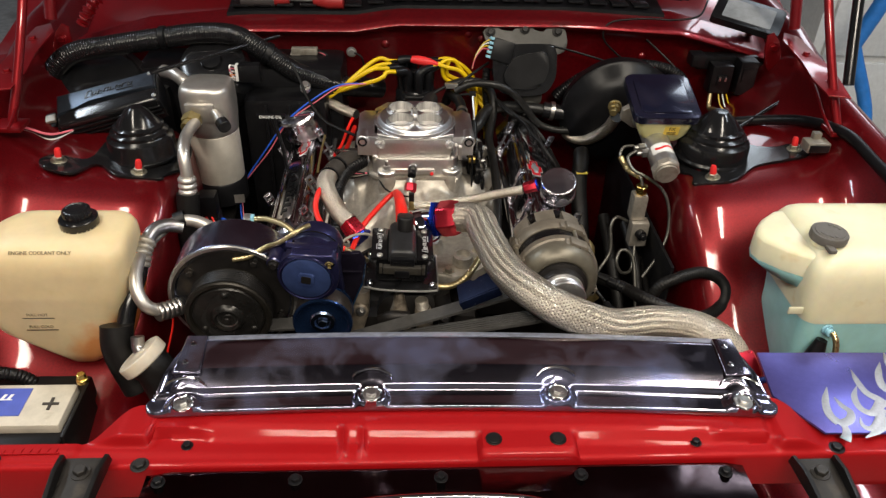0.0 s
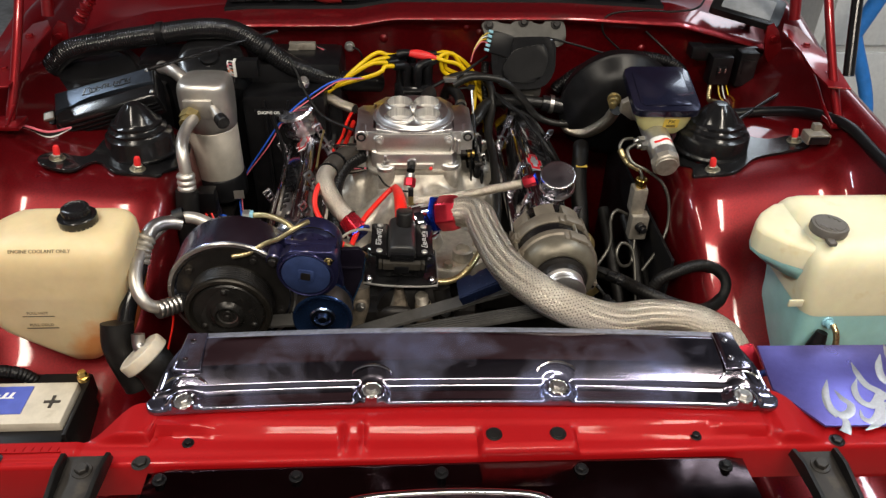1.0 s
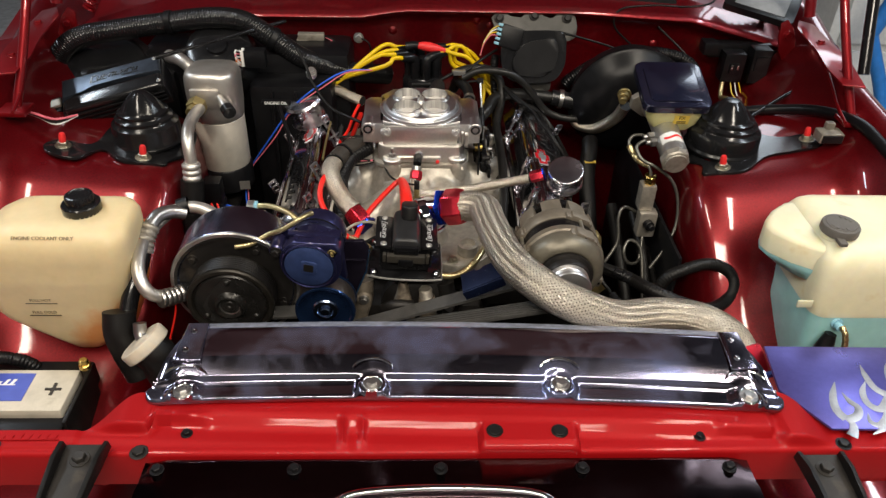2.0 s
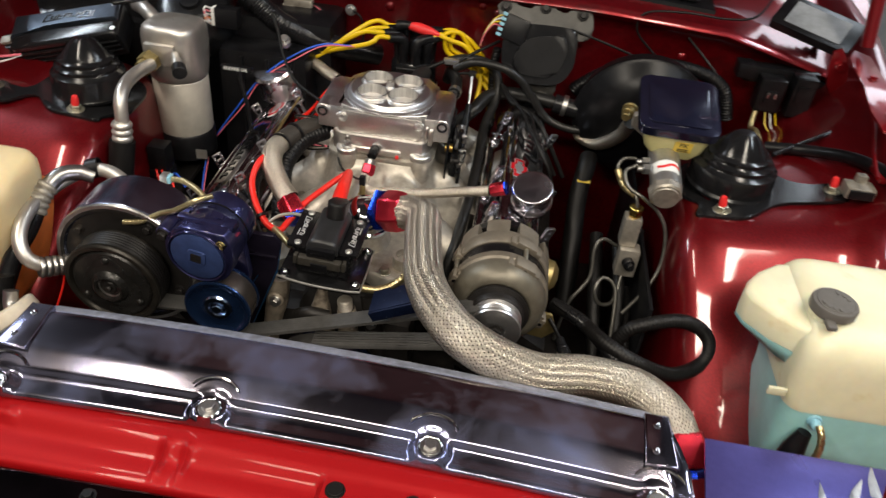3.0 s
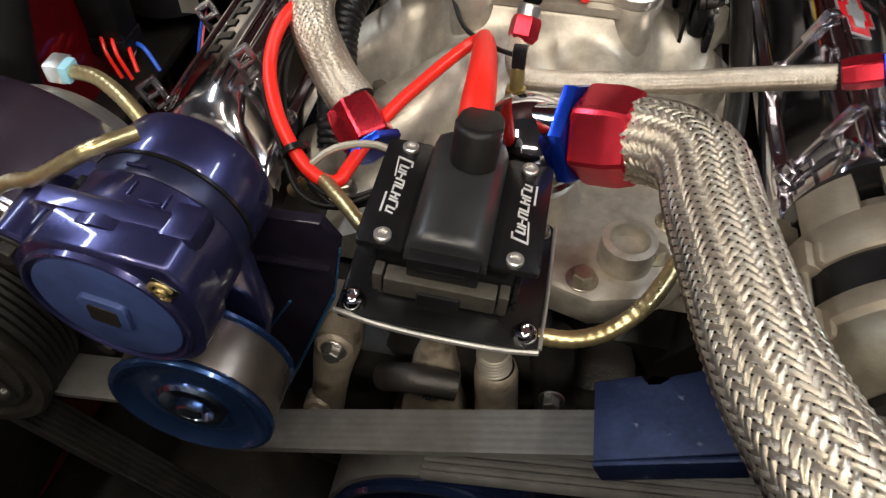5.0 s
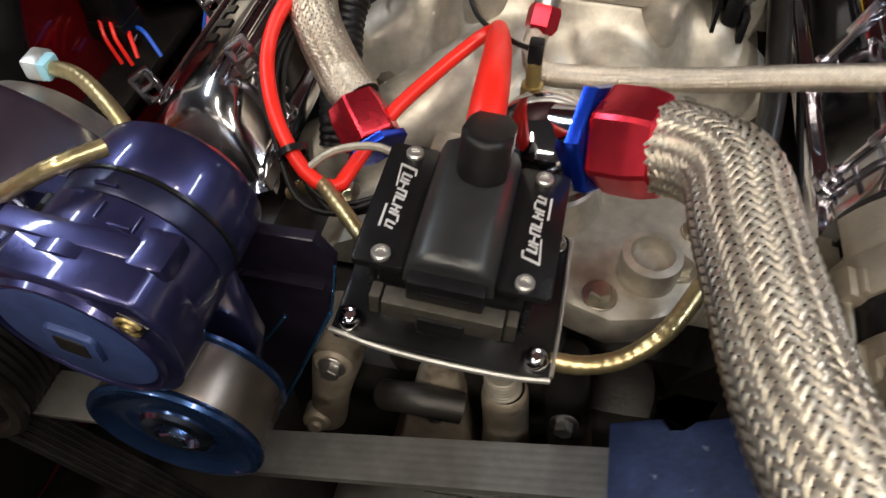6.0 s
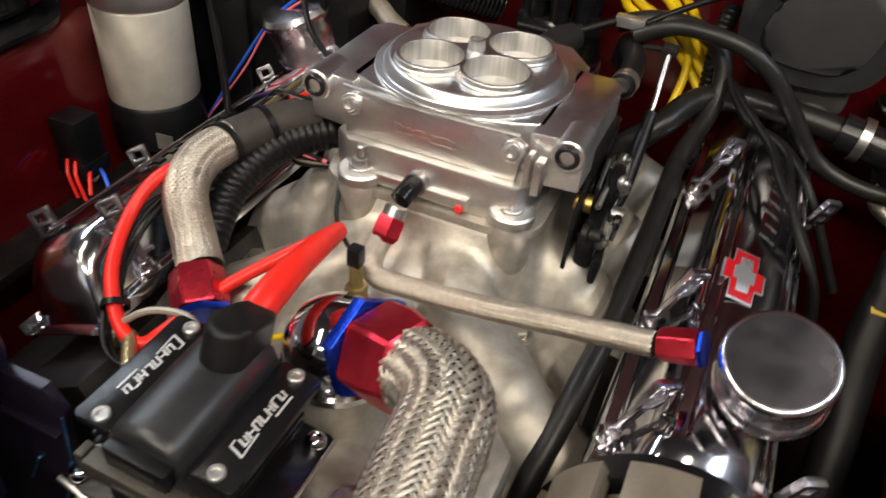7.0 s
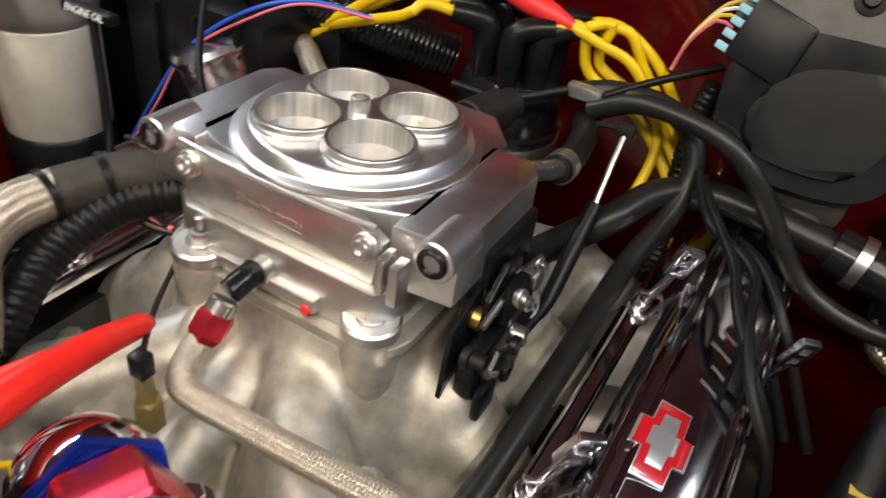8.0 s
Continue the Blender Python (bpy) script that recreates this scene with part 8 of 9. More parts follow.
pipe2 = thing("ac_pipe", "thin bent aluminium pipe below the compressor", "pipe", (-0.33, 0.78, 0.66))
part("pipe", tube([(-0.352, 0.80, 0.72), (-0.35, 0.79, 0.705), (-0.333, 0.775, 0.70), (-0.315, 0.765, 0.695), (-0.308, 0.755, 0.675), (-0.31, 0.74, 0.62)], 0.009, 14), STEEL, pipe2)
fill = thing("radiator_filler_cap", "pale translucent round filler cap on a black neck", "cap", (-0.32, 0.74, 0.68))
fm = axis((-0.335, 0.772, 0.698), (-0.62, 0.18, 0.76)) @ Matrix.Scale(0.88, 4)
part("cap", lathe([(0, 0.0), (0.036, 0.0), (0.0385, 0.002), (0.0385, 0.016), (0.0375, 0.019), (0.034, 0.0205), (0.031, 0.0195), (0.012, 0.0195), (0.010, 0.021), (0, 0.021)], fm, 40), CAP_CREAM, fill)
part("neck", tube([fm @ Vector((0, 0, 0.001)), fm @ Vector((0, 0, -0.02)), (-0.315, 0.765, 0.64), (-0.31, 0.77, 0.58)], [0.027, 0.026, 0.022, 0.022], 20), RUBBER, fill)

# ---- ignition box on the left tower ----
# blue-grey holds the bluish sheen on top of the black box
BOX_LID_SHEEN = surface("lid_with_blue_sheen", (0.06, 0.075, 0.10), 0.34, 0.75, 0.15, 80, 9, 0.08, 700)
ign = thing("ignition_box", "long black finned ignition control box with a plug", "control box", (-0.48, 1.25, 0.83))
ex = Vector((0.172, 0.032, 0.039)).normalized()
ez = Vector((-0.20, -0.42, 0.90))
ez = (ez - ex * ez.dot(ex)).normalized()
ey = ez.cross(ex)
EM = Matrix.Translation((-0.503, 1.268, 0.855)) @ Matrix((ex, ey, ez)).transposed().to_4x4()
part("case", prism([(-0.09, -0.04), (0.09, -0.04), (0.09, 0.03), (-0.09, 0.03)], 0.042, EM @ Matrix.Translation((0, 0, -0.028)), 0.004), PLASTIC, ign)
top = [(-0.087, -0.020), (-0.06, -0.009), (-0.03, -0.004), (0.03, -0.004), (0.087, -0.010), (0.087, 0.029), (-0.087, 0.029)]
part("lid", prism(top, 0.008, EM @ Matrix.Translation((0, 0, 0.014)), 0.004, 3), BOX_LID_SHEEN, ign)
part("front_bulge", box((0.0, -0.024, 0.010), (0.174, 0.034, 0.018), 0.007, EM, 3), PLASTIC_GLOSS, ign, "bulging glossy black front")
mark = slant_marks(8, 0.085, 0.013, 9, 0.0006)
mark.transform(EM @ Matrix.Translation((0.01, 0.012, 0.022)))
part("raised_mark", mark, PLASTIC_GLOSS, ign)
for k in range(3):
    part("fin", box((0, -0.041, -0.016 + 0.009 * k), (0.17, 0.005, 0.003), 0.001, EM), PLASTIC, ign)
part("plug", join(box((-0.112, -0.005, -0.008), (0.03, 0.034, 0.022), 0.003, EM), box((-0.132, -0.005, -0.008), (0.016, 0.026, 0.016), 0.002, EM)), PLASTIC, ign)
part("latch", box((-0.104, -0.006, 0.006), (0.018, 0.016, 0.006), 0.0015, EM), CAST_DULL, ign, "grey plug latch")
part("white_plug", box((-0.118, -0.026, -0.012), (0.016, 0.008, 0.010), 0.001, EM), WHITE, ign, "small white plug")
for k_ in range(2):
    part("ridge", tube([EM @ Vector((-0.086, -0.0415, 0.004 - 0.020 * k_)), EM @ Vector((0.0, -0.0425, 0.0045 - 0.020 * k_)), EM @ Vector((0.086, -0.0415, 0.004 - 0.020 * k_))], 0.0010, 8, 0.02), PLASTIC_GLOSS, ign)
for x_, y_ in ((0.080, 0.022), (0.083, -0.030)):
    part("end_screw", bolt(EM @ Matrix.Translation((x_, y_, 0.022 if y_ > 0 else 0.0192)), 0.0030, 0.002, 1.4), STEEL, ign)

# ---- heater box and blower at the left rear ----
hvac = thing("heater_box", "black moulded heater and air conditioning case on the firewall", "heater box", (-0.30, 1.46, 0.6))
part("case", join(box((-0.30, 1.46, 0.66), (0.40, 0.12, 0.42), 0.02), box((-0.21, 1.385, 0.68), (0.16, 0.09, 0.30), 0.015), box((-0.50, 1.44, 0.74), (0.14, 0.12, 0.2), 0.03)), PLASTIC, hvac)
for k in range(3):
    part("rib", box((-0.245 + 0.045 * k, 1.338, 0.68), (0.006, 0.008, 0.28), 0.002), PLASTIC, hvac)
blow = thing("blower_motor", "black round blower motor housing", "blower motor", (-0.35, 1.40, 0.86))
part("housing", lathe([(0, 0), (0.072, 0), (0.072, 0.03), (0.066, 0.045), (0.06, 0.06), (0.045, 0.066), (0.02, 0.066), (0.018, 0.072), (0, 0.073)], axis((-0.345, 1.42, 0.835), (0.0, -0.55, 0.8)), 48), PLASTIC_GLOSS, blow)
blow2 = thing("blower_case", "black round moulded fan case", "fan case", (-0.56, 1.38, 0.8))
part("housing", lathe([(0, 0), (0.095, 0), (0.097, 0.02), (0.092, 0.045), (0.08, 0.052), (0.076, 0.048), (0.05, 0.046), (0.03, 0.05), (0, 0.05)], axis((-0.56, 1.40, 0.80), (0.0, -0.5, 0.8)), 48), PLASTIC_GLOSS, blow2)
cor = thing("loom_hose", "fat black corrugated wiring loom over the heater box", "hose", (-0.4, 1.42, 0.9))
part("loom", tube([(-0.66, 1.38, 0.80), (-0.655, 1.39, 0.85), (-0.61, 1.40, 0.893), (-0.53, 1.41, 0.908), (-0.437, 1.42, 0.920), (-0.36, 1.42, 0.930), (-0.30, 1.42, 0.925), (-0.245, 1.415, 0.893), (-0.19, 1.41, 0.857), (-0.11, 1.42, 0.828), (-0.03, 1.47, 0.80)], 0.0195, 20, 0.00095, ribs(0.0048, 0.055)), PLASTIC_GLOSS, cor)
for p, d in (((-0.437, 1.42, 0.920), (1, 0, 0.1)), ((-0.245, 1.415, 0.893), (1, 0, -0.6))):
    part("tie", lathe([(0.0200, -0.006), (0.0225, -0.005), (0.0225, 0.005), (0.0200, 0.006)], axis(p, d), 24), PLASTIC, cor)
rod = thing("hood_prop_rod", "thin black rod lying across the heater box", "rod", (-0.4, 1.35, 0.9))
part("rod", tube([(-0.424, 1.27, 0.911), (-0.30, 1.38, 0.915), (-0.226, 1.454, 0.914)], 0.0035, 10), PLASTIC_GLOSS, rod)

# ---- firewall: wiper motor, map module, vacuum lines, relays ----
GREY_CAST = surface("grey_painted_casting", (0.075, 0.072, 0.066), 0.45, 0.3, 0.2, 60, 12, 0.3, 400)
wip = thing("wiper_motor", "black wiper motor cover with light blue plugs on a grey mount", "wiper motor", (0.27, 1.46, 0.82))
wm = Matrix.Translation((0.262, 1.492, 0.905)) @ pose(0, 0, 0, 66, 0, 0)
plate_ = [(-0.085, 0.008), (-0.07, 0.022), (-0.055, 0.014), (-0.02, 0.010), (-0.012, 0.026), (0.012, 0.026), (0.018, 0.010), (0.045, 0.012), (0.055, 0.024), (0.075, 0.022), (0.085, 0.006), (0.082, -0.030), (0.03, -0.034), (-0.06, -0.030), (-0.075, -0.015)]
part("mount", prism([(p.x, p.y) for p in spline([(x, y, 0) for x, y in plate_ + plate_[:1]], 0.006)[:-1]], 0.014, wm, 0.003), GREY_CAST, wip)
for x, y in ((-0.070, 0.008), (0.0, 0.014), (0.066, 0.010)):
    part("grommet", lathe([(0, 0.008), (0.005, 0.008), (0.006, 0.003), (0.010, 0.002), (0.0105, 0)], wm @ Matrix.Translation((x, y, 0.014)), 20), GRIME, wip)
WPm = Matrix.Translation((0.259, 1.452, 0.851)) @ pose(0, 0, 0, 70, 0, 0) @ Matrix.Diagonal((0.88, 1, 1, 1))
shape = [(-0.066, 0.040), (-0.02, 0.046), (0.045, 0.047), (0.066, 0.040), (0.07, 0.01), (0.066, -0.02), (0.04, -0.044), (-0.03, -0.046), (-0.058, -0.030), (-0.066, 0.0)]
smooth_ = lambda pts, k=1.0: [(p.x, p.y) for p in spline([(x * k, y * k, 0) for x, y in pts + pts[:1]], 0.005)[:-1]]
part("cover", prism(smooth_(shape, 1.08), 0.034, WPm @ Matrix.Translation((0, 0, -0.014)), 0.005, 3), PLASTIC_GLOSS, wip)
part("raised_panel", prism(smooth_([(-0.045, 0.006), (-0.02, 0.026), (0.02, 0.034), (0.046, 0.034), (0.052, 0.0), (0.03, -0.034), (-0.028, -0.036), (-0.05, -0.022)]), 0.006, WPm @ Matrix.Translation((0.004, 0, 0.020)), 0.004, 3), PLASTIC, wip)
CT = WPm @ Matrix.Translation((-0.05, 0.036, 0.012)) @ pose(0, 0, 0, 0, 0, -14)
part("connector", box((0, 0, 0), (0.05, 0.044, 0.026), 0.004, CT), PLASTIC, wip)
for k in range(5):
    part("plug", box((-0.029, 0.018 - 0.009 * k, 0.002), (0.010, 0.0055, 0.018), 0.001, CT), TEAL_PLUG, wip, "light blue plug")
for k, mat in enumerate((LABEL_YELLOW, WHITE, YELLOW, PINK_WIRE)):
    part("plug_wire", tube([CT @ Vector((-0.03, 0.016 - 0.007 * k, 0.004)), CT @ Vector((-0.044, 0.006 - 0.004 * k, 0.0)), CT @ Vector((-0.055, -0.022 - 0.002 * k, -0.006)), CT @ Vector((-0.056, -0.05, -0.012))], 0.0014, 6), mat, wip)
part("gear_housing", join(box((0.275, 1.455, 0.80), (0.055, 0.05, 0.03), 0.008), disc_stack([(0.022, 0, 0.03)], axis((0.278, 1.45, 0.785), (0, -0.4, -1)), 24)), GREY_CAST, wip)

rel = thing("relay_block", "black relay and connector cluster on the firewall", "relay", (0.70, 1.47, 0.78))
part("relay", join(box((0.672, 1.455, 0.838), (0.044, 0.034, 0.060), 0.004), box((0.672, 1.437, 0.838), (0.020, 0.004, 0.022), 0.001)), PLASTIC, rel)
part("relay", join(box((0.724, 1.452, 0.842), (0.038, 0.034, 0.072), 0.004), box((0.724, 1.434, 0.85), (0.026, 0.004, 0.03), 0.001)), PLASTIC, rel)
part("terminal", box((0.666, 1.4335, 0.842), (0.004, 0.003, 0.010), 0.0005), STEEL, rel)
part("terminal", box((0.678, 1.4335, 0.842), (0.004, 0.003, 0.010), 0.0005), STEEL, rel)
part("holder", join(box((0.69, 1.485, 0.862), (0.13, 0.03, 0.03), 0.005), box((0.622, 1.468, 0.872), (0.03, 0.036, 0.026), 0.005), box((0.79, 1.487, 0.848), (0.10, 0.008, 0.020), 0.002)), PLASTIC, rel)
for k, mat in enumerate((LABEL_YELLOW, WHITE, YELLOW)):
    part("wire", tube([(0.675 + 0.008 * k, 1.45, 0.812), (0.68 + 0.012 * k, 1.43, 0.785 - 0.004 * k), (0.70 + 0.012 * k, 1.425, 0.777), (0.722 + 0.006 * k, 1.44, 0.805)], 0.0014, 8), mat, rel)
part("conduit", tube([(0.66, 1.45, 0.812), (0.652, 1.42, 0.785), (0.648, 1.37, 0.80), (0.655, 1.30, 0.78)], 0.0045, 10, 0.0011, ribs(0.006, 0.2)), GOLD_LOOM, rel)


def line(name, pts, r, mat, label, wave=None, step_=0.006, category="hose", group=""):
    ob = part(name, tube(pts, r, 12, step_, wave), mat)
    return tagged(ob, label, category, group)


HOSES = "vacuum and heater hoses"
line("heater_hose", [(0.125, 1.345, 0.735), (0.148, 1.35, 0.758), (0.165, 1.362, 0.772), (0.185, 1.40, 0.782), (0.22, 1.418, 0.785), (0.26, 1.42, 0.783), (0.30, 1.418, 0.779), (0.33, 1.416, 0.775)], 0.0115, HOSE_SHEEN, "black rubber heater hose to the brake booster", group=HOSES)
join_ = thing("hose_coupling", "black hose coupling with a steel clamp", "coupling", (0.33, 1.43, 0.767))
part("sleeve", tube([(0.303, 1.418, 0.779), (0.352, 1.413, 0.772)], 0.0170, 20), PLASTIC_GLOSS, join_)
part("clamp", lathe([(0.0177, -0.004), (0.0192, -0.004), (0.0192, 0.004), (0.0177, 0.004)], axis((0.322, 1.4165, 0.7765), (1, -0.08, -0.12)), 28), STEEL, join_)
part("tip", tube([(0.350, 1.413, 0.772), (0.364, 1.411, 0.768), (0.368, 1.402, 0.756)], 0.0095, 14), COAT_BLACK, join_)
braided_hose("booster_hose", [(0.366, 1.41, 0.765), (0.3569, 1.405, 0.7319), (0.3898, 1.37, 0.7356), (0.4168, 1.335, 0.7748), (0.4249, 1.31, 0.8137)], 0.0113, "braided stainless vacuum hose to the brake booster", 12, 2.2)
line("vacuum_hose", [(0.12, 1.40, 0.825), (0.155, 1.40, 0.842), (0.204, 1.40, 0.838), (0.236, 1.40, 0.821), (0.26, 1.40, 0.795), (0.295, 1.395, 0.757), (0.345, 1.39, 0.745), (0.39, 1.40, 0.75)], 0.0072, HOSE_SHEEN, "black rubber vacuum hose", group=HOSES)
line("vacuum_hose", [(0.1, 1.415, 0.828), (0.134, 1.42, 0.837), (0.173, 1.425, 0.833), (0.196, 1.42, 0.812), (0.199, 1.4, 0.78), (0.187, 1.345, 0.752), (0.187, 1.255, 0.748), (0.186, 1.19, 0.740), (0.184, 1.14, 0.730), (0.178, 1.08, 0.712), (0.17, 1.03, 0.68), (0.16, 1.0, 0.60)], 0.0082, HOSE_SHEEN, "black rubber hose along the valve cover", group=HOSES)
for pts in ([(0.205, 1.405, 0.806), (0.214, 1.386, 0.800), (0.229, 1.357, 0.796), (0.249, 1.347, 0.792), (0.265, 1.330, 0.788), (0.272, 1.282, 0.784), (0.284, 1.251, 0.772), (0.305, 1.235, 0.745), (0.318, 1.232, 0.70)],
            [(0.210, 1.405, 0.803), (0.221, 1.378, 0.801), (0.239, 1.347, 0.797), (0.252, 1.325, 0.793), (0.262, 1.295, 0.787), (0.278, 1.268, 0.776), (0.302, 1.255, 0.745), (0.316, 1.250, 0.70)]):
    line("spark_plug_wire", pts, 0.0034, RUBBER, "black spark plug wire draped over the valve cover", category="wire", group="black plug wires")
line("wiring_loom", [(0.188, 1.47, 0.845), (0.186, 1.45, 0.82), (0.19, 1.43, 0.77), (0.195, 1.41, 0.71)], 0.008, PLASTIC, "black corrugated wiring loom", ribs(0.005, 0.18), 0.0015, group="wiring")
line("wiring_loom", [(0.335, 1.46, 0.788), (0.348, 1.46, 0.803), (0.397, 1.46, 0.838), (0.476, 1.46, 0.860), (0.548, 1.46, 0.855), (0.595, 1.455, 0.832), (0.615, 1.45, 0.78)], 0.0115, PLASTIC, "black corrugated wiring loom over the booster", ribs(0.0055, 0.12), 0.00095, group="wiring")
line("cable", [(0.31, 1.47, 0.897), (0.355, 1.47, 0.886), (0.419, 1.47, 0.868), (0.469, 1.47, 0.85), (0.53, 1.46, 0.83)], 0.0022, RUBBER, "thin black rubber cable along the firewall", category="cable", group="wiring")
line("cable", [(0.52, 1.50, 0.90), (0.56, 1.47, 0.87), (0.59, 1.45, 0.845)], 0.0022, RUBBER, "thin black rubber cable along the firewall", category="cable", group="wiring")
line("support_rod", [(0.640, 1.245, 0.826), (0.72, 1.31, 0.834), (0.800, 1.37, 0.843)], 0.0038, PLASTIC_GLOSS, "black rod at the inner fender", category="rod")
line("fender_hose", [(0.325, 0.972, 0.690), (0.362, 0.945, 0.692), (0.395, 0.895, 0.702), (0.440, 0.880, 0.690), (0.488, 0.893, 0.668), (0.528, 0.922, 0.662), (0.541, 0.941, 0.6795), (0.530, 0.955, 0.697),
                     (0.498, 0.957, 0.7074), (0.451, 0.944, 0.703), (0.425, 0.94, 0.685), (0.41, 0.94, 0.63)], 0.0098, RUBBER, "black corrugated hose looping beside the fender", ribs(0.0042, 0.045), 0.0008)
line("oil_conduit", [(0.066, 0.905, 0.722), (0.085, 0.908, 0.720), (0.104, 0.915, 0.724), (0.122, 0.930, 0.734), (0.140, 0.965, 0.738)], 0.0050, GOLD_LOOM, "gold segmented wiring conduit by the coil", ribs(0.0055, 0.07), 0.0012, "conduit", "gold conduits")
line("oil_conduit", [(-0.221, 0.86, 0.807), (-0.199, 0.862, 0.811), (-0.175, 0.868, 0.823), (-0.155, 0.865, 0.833), (-0.128, 0.87, 0.849), (-0.115, 0.885, 0.848)], 0.0036, GOLD_LOOM, "gold segmented wiring conduit over the compressor", ribs(0.0055, 0.07), 0.0012, "conduit", "gold conduits")
line("oil_conduit", [(-0.214, 0.975, 0.800), (-0.189, 0.965, 0.806), (-0.160, 0.945, 0.808), (-0.140, 0.93, 0.800)], 0.0042, GOLD_LOOM, "gold segmented wiring conduit with a grey end", ribs(0.0055, 0.07), 0.0012, "conduit", "gold conduits")
tip_ = thing("inline_connector", "grey and teal connector behind the compressor", "connector", (-0.22, 0.975, 0.795))
part("shell", box((-0.221, 0.977, 0.799), (0.012, 0.014, 0.012), 0.002), SATIN_ALU, tip_)
part("seal", box((-0.213, 0.974, 0.801), (0.006, 0.012, 0.011), 0.002), TEAL_PLUG, tip_)
line("oil_conduit", [(-0.04, 0.945, 0.742), (-0.06, 0.965, 0.742), (-0.08, 0.985, 0.735), (-0.10, 0.99, 0.715)], 0.0045, GOLD_LOOM, "gold segmented wiring conduit", ribs(0.0055, 0.07), 0.0012, "conduit", "gold conduits")

# ---- dipsticks, left wiring ----
dip = thing("dipstick", "black dipstick handle lettered engine oil", "dipstick", (-0.22, 1.25, 0.70))
part("rod", tube([(-0.196, 1.235, 0.70), (-0.203, 1.245, 0.77), (-0.219, 1.258, 0.833)], 0.0035, 10), PLASTIC, dip)
part("handle", box((-0.222, 1.259, 0.8356), (0.052, 0.010, 0.008), 0.002), PLASTIC, dip)
words("ENGINE OIL", 0.0075, Matrix.Translation((-0.222, 1.2535, 0.8362)) @ pose(0, 0, 0, 70, 0, 0), WHITE, dip, "lettering", 0.0003)
BLUEWAY = [(-0.292, 1.22, 0.600), (-0.308, 1.29, 0.630), (-0.305, 1.328, 0.654), (-0.253, 1.330, 0.730), (-0.206, 1.332, 0.792), (-0.150, 1.340, 0.836), (-0.105, 1.360, 0.853), (-0.06, 1.385, 0.846)]
line("wire", BLUEWAY, 0.0017, BLUE_WIRE, "blue wire hanging beside the valve cover", category="wire", group="wiring")
line("wire", [(x + 0.004 + 0.003 * math.sin(9 * k), y - 0.003, z + 0.003 * math.cos(7 * k)) for k, (x, y, z) in enumerate(BLUEWAY)], 0.0012, PINK_WIRE, "pink wire hanging beside the valve cover", category="wire", group="wiring")
line("cable", [(-0.193, 1.36, 0.896), (-0.177, 1.34, 0.873), (-0.16, 1.31, 0.847), (-0.127, 1.27, 0.821), (-0.07, 1.22, 0.818)], 0.0026, RUBBER, "black sensor cable beside the throttle body", category="cable", group="wiring")
round_ = thing("round_sensor", "grey round sensor with a black lead above the valve cover", "sensor", (-0.168, 1.34, 0.85))
part("body", disc_stack([(0.010, 0, 0.012), (0.007, 0.012, 0.018)], axis((-0.168, 1.345, 0.850), (0.1, -0.5, 1)), 20, 0.001), SATIN_ALU, round_)
part("lead", tube([(-0.168, 1.347, 0.85), (-0.17, 1.37, 0.83), (-0.18, 1.39, 0.79)], 0.0028, 8), RUBBER, round_)
blk = thing("inline_connector", "black connector with white and orange wires", "connector", (-0.278, 1.36, 0.88))
part("body", box((-0.2713, 1.36, 0.8774), (0.040, 0.022, 0.034), 0.003), PLASTIC, blk)
part("comb", box((-0.2943, 1.36, 0.8774), (0.006, 0.018, 0.030), 0.001), WHITE, blk)
for k, mat in enumerate((WHITE, COOLANT, WHITE, PINK_WIRE, WHITE)):
    part("wire", tube([(-0.2973, 1.36, 0.8654 + 0.006 * k), (-0.3035, 1.34, 0.8748 + 0.005 * k), (-0.2955, 1.37, 0.8528 - 0.004 * k)], 0.0015, 8), mat, blk)
temp_ = thing("sensor_cable", "thin black sensor cable with a small plug over the intake", "cable", (0.03, 1.072, 0.78))
part("cable", tube([(-0.0293, 1.155, 0.7722), (-0.013, 1.12, 0.7651), (0.0118, 1.09, 0.7723), (0.03, 1.072, 0.78)], 0.0017, 8), RUBBER, temp_)
part("plug", box((0.03, 1.072, 0.78), (0.009, 0.009, 0.014), 0.0015), PLASTIC, temp_)
line("loom_hose", [(-0.055, 1.19, 0.785), (-0.085, 1.16, 0.778), (-0.10, 1.12, 0.76), (-0.095, 1.08, 0.735), (-0.09, 1.05, 0.70)], 0.0135, PLASTIC, "black corrugated loom under the braided hose", ribs(0.0055, 0.07), 0.00095)
fire_plug = thing("inline_connector", "grey firewall connector with looped black and pink wires", "connector", (-0.1814, 1.475, 0.8768))
part("body", join(box((-0.1814, 1.475, 0.8768), (0.052, 0.014, 0.014), 0.002), box((-0.1994, 1.475, 0.8648), (0.022, 0.014, 0.016), 0.002)), CAST_DULL, fire_plug)
for k, mat in enumerate((RUBBER, PINK_WIRE, RUBBER)):
    q_ = Vector((-0.1814, 1.475, 0.8768))
    part("wire", tube([q_ + Vector((0.026, 0, 0)), q_ + Vector((0.045, -0.006, -0.006 - 0.004 * k)), q_ + Vector((0.044, -0.012, -0.03 - 0.003 * k)), q_ + Vector((0.015, -0.012, -0.036 - 0.004 * k)), q_ + Vector((-0.012, -0.006, -0.016))], 0.0017, 8), mat, fire_plug)
stud_ = thing("ground_stud", "small steel ground stud with a black wire on the firewall", "stud", (-0.0886, 1.49, 0.8699))
part("nut", bolt(axis((-0.0886, 1.49, 0.8699), (0, -1, 0.1)), 0.007, 0.006, 1.5), STEEL, stud_)
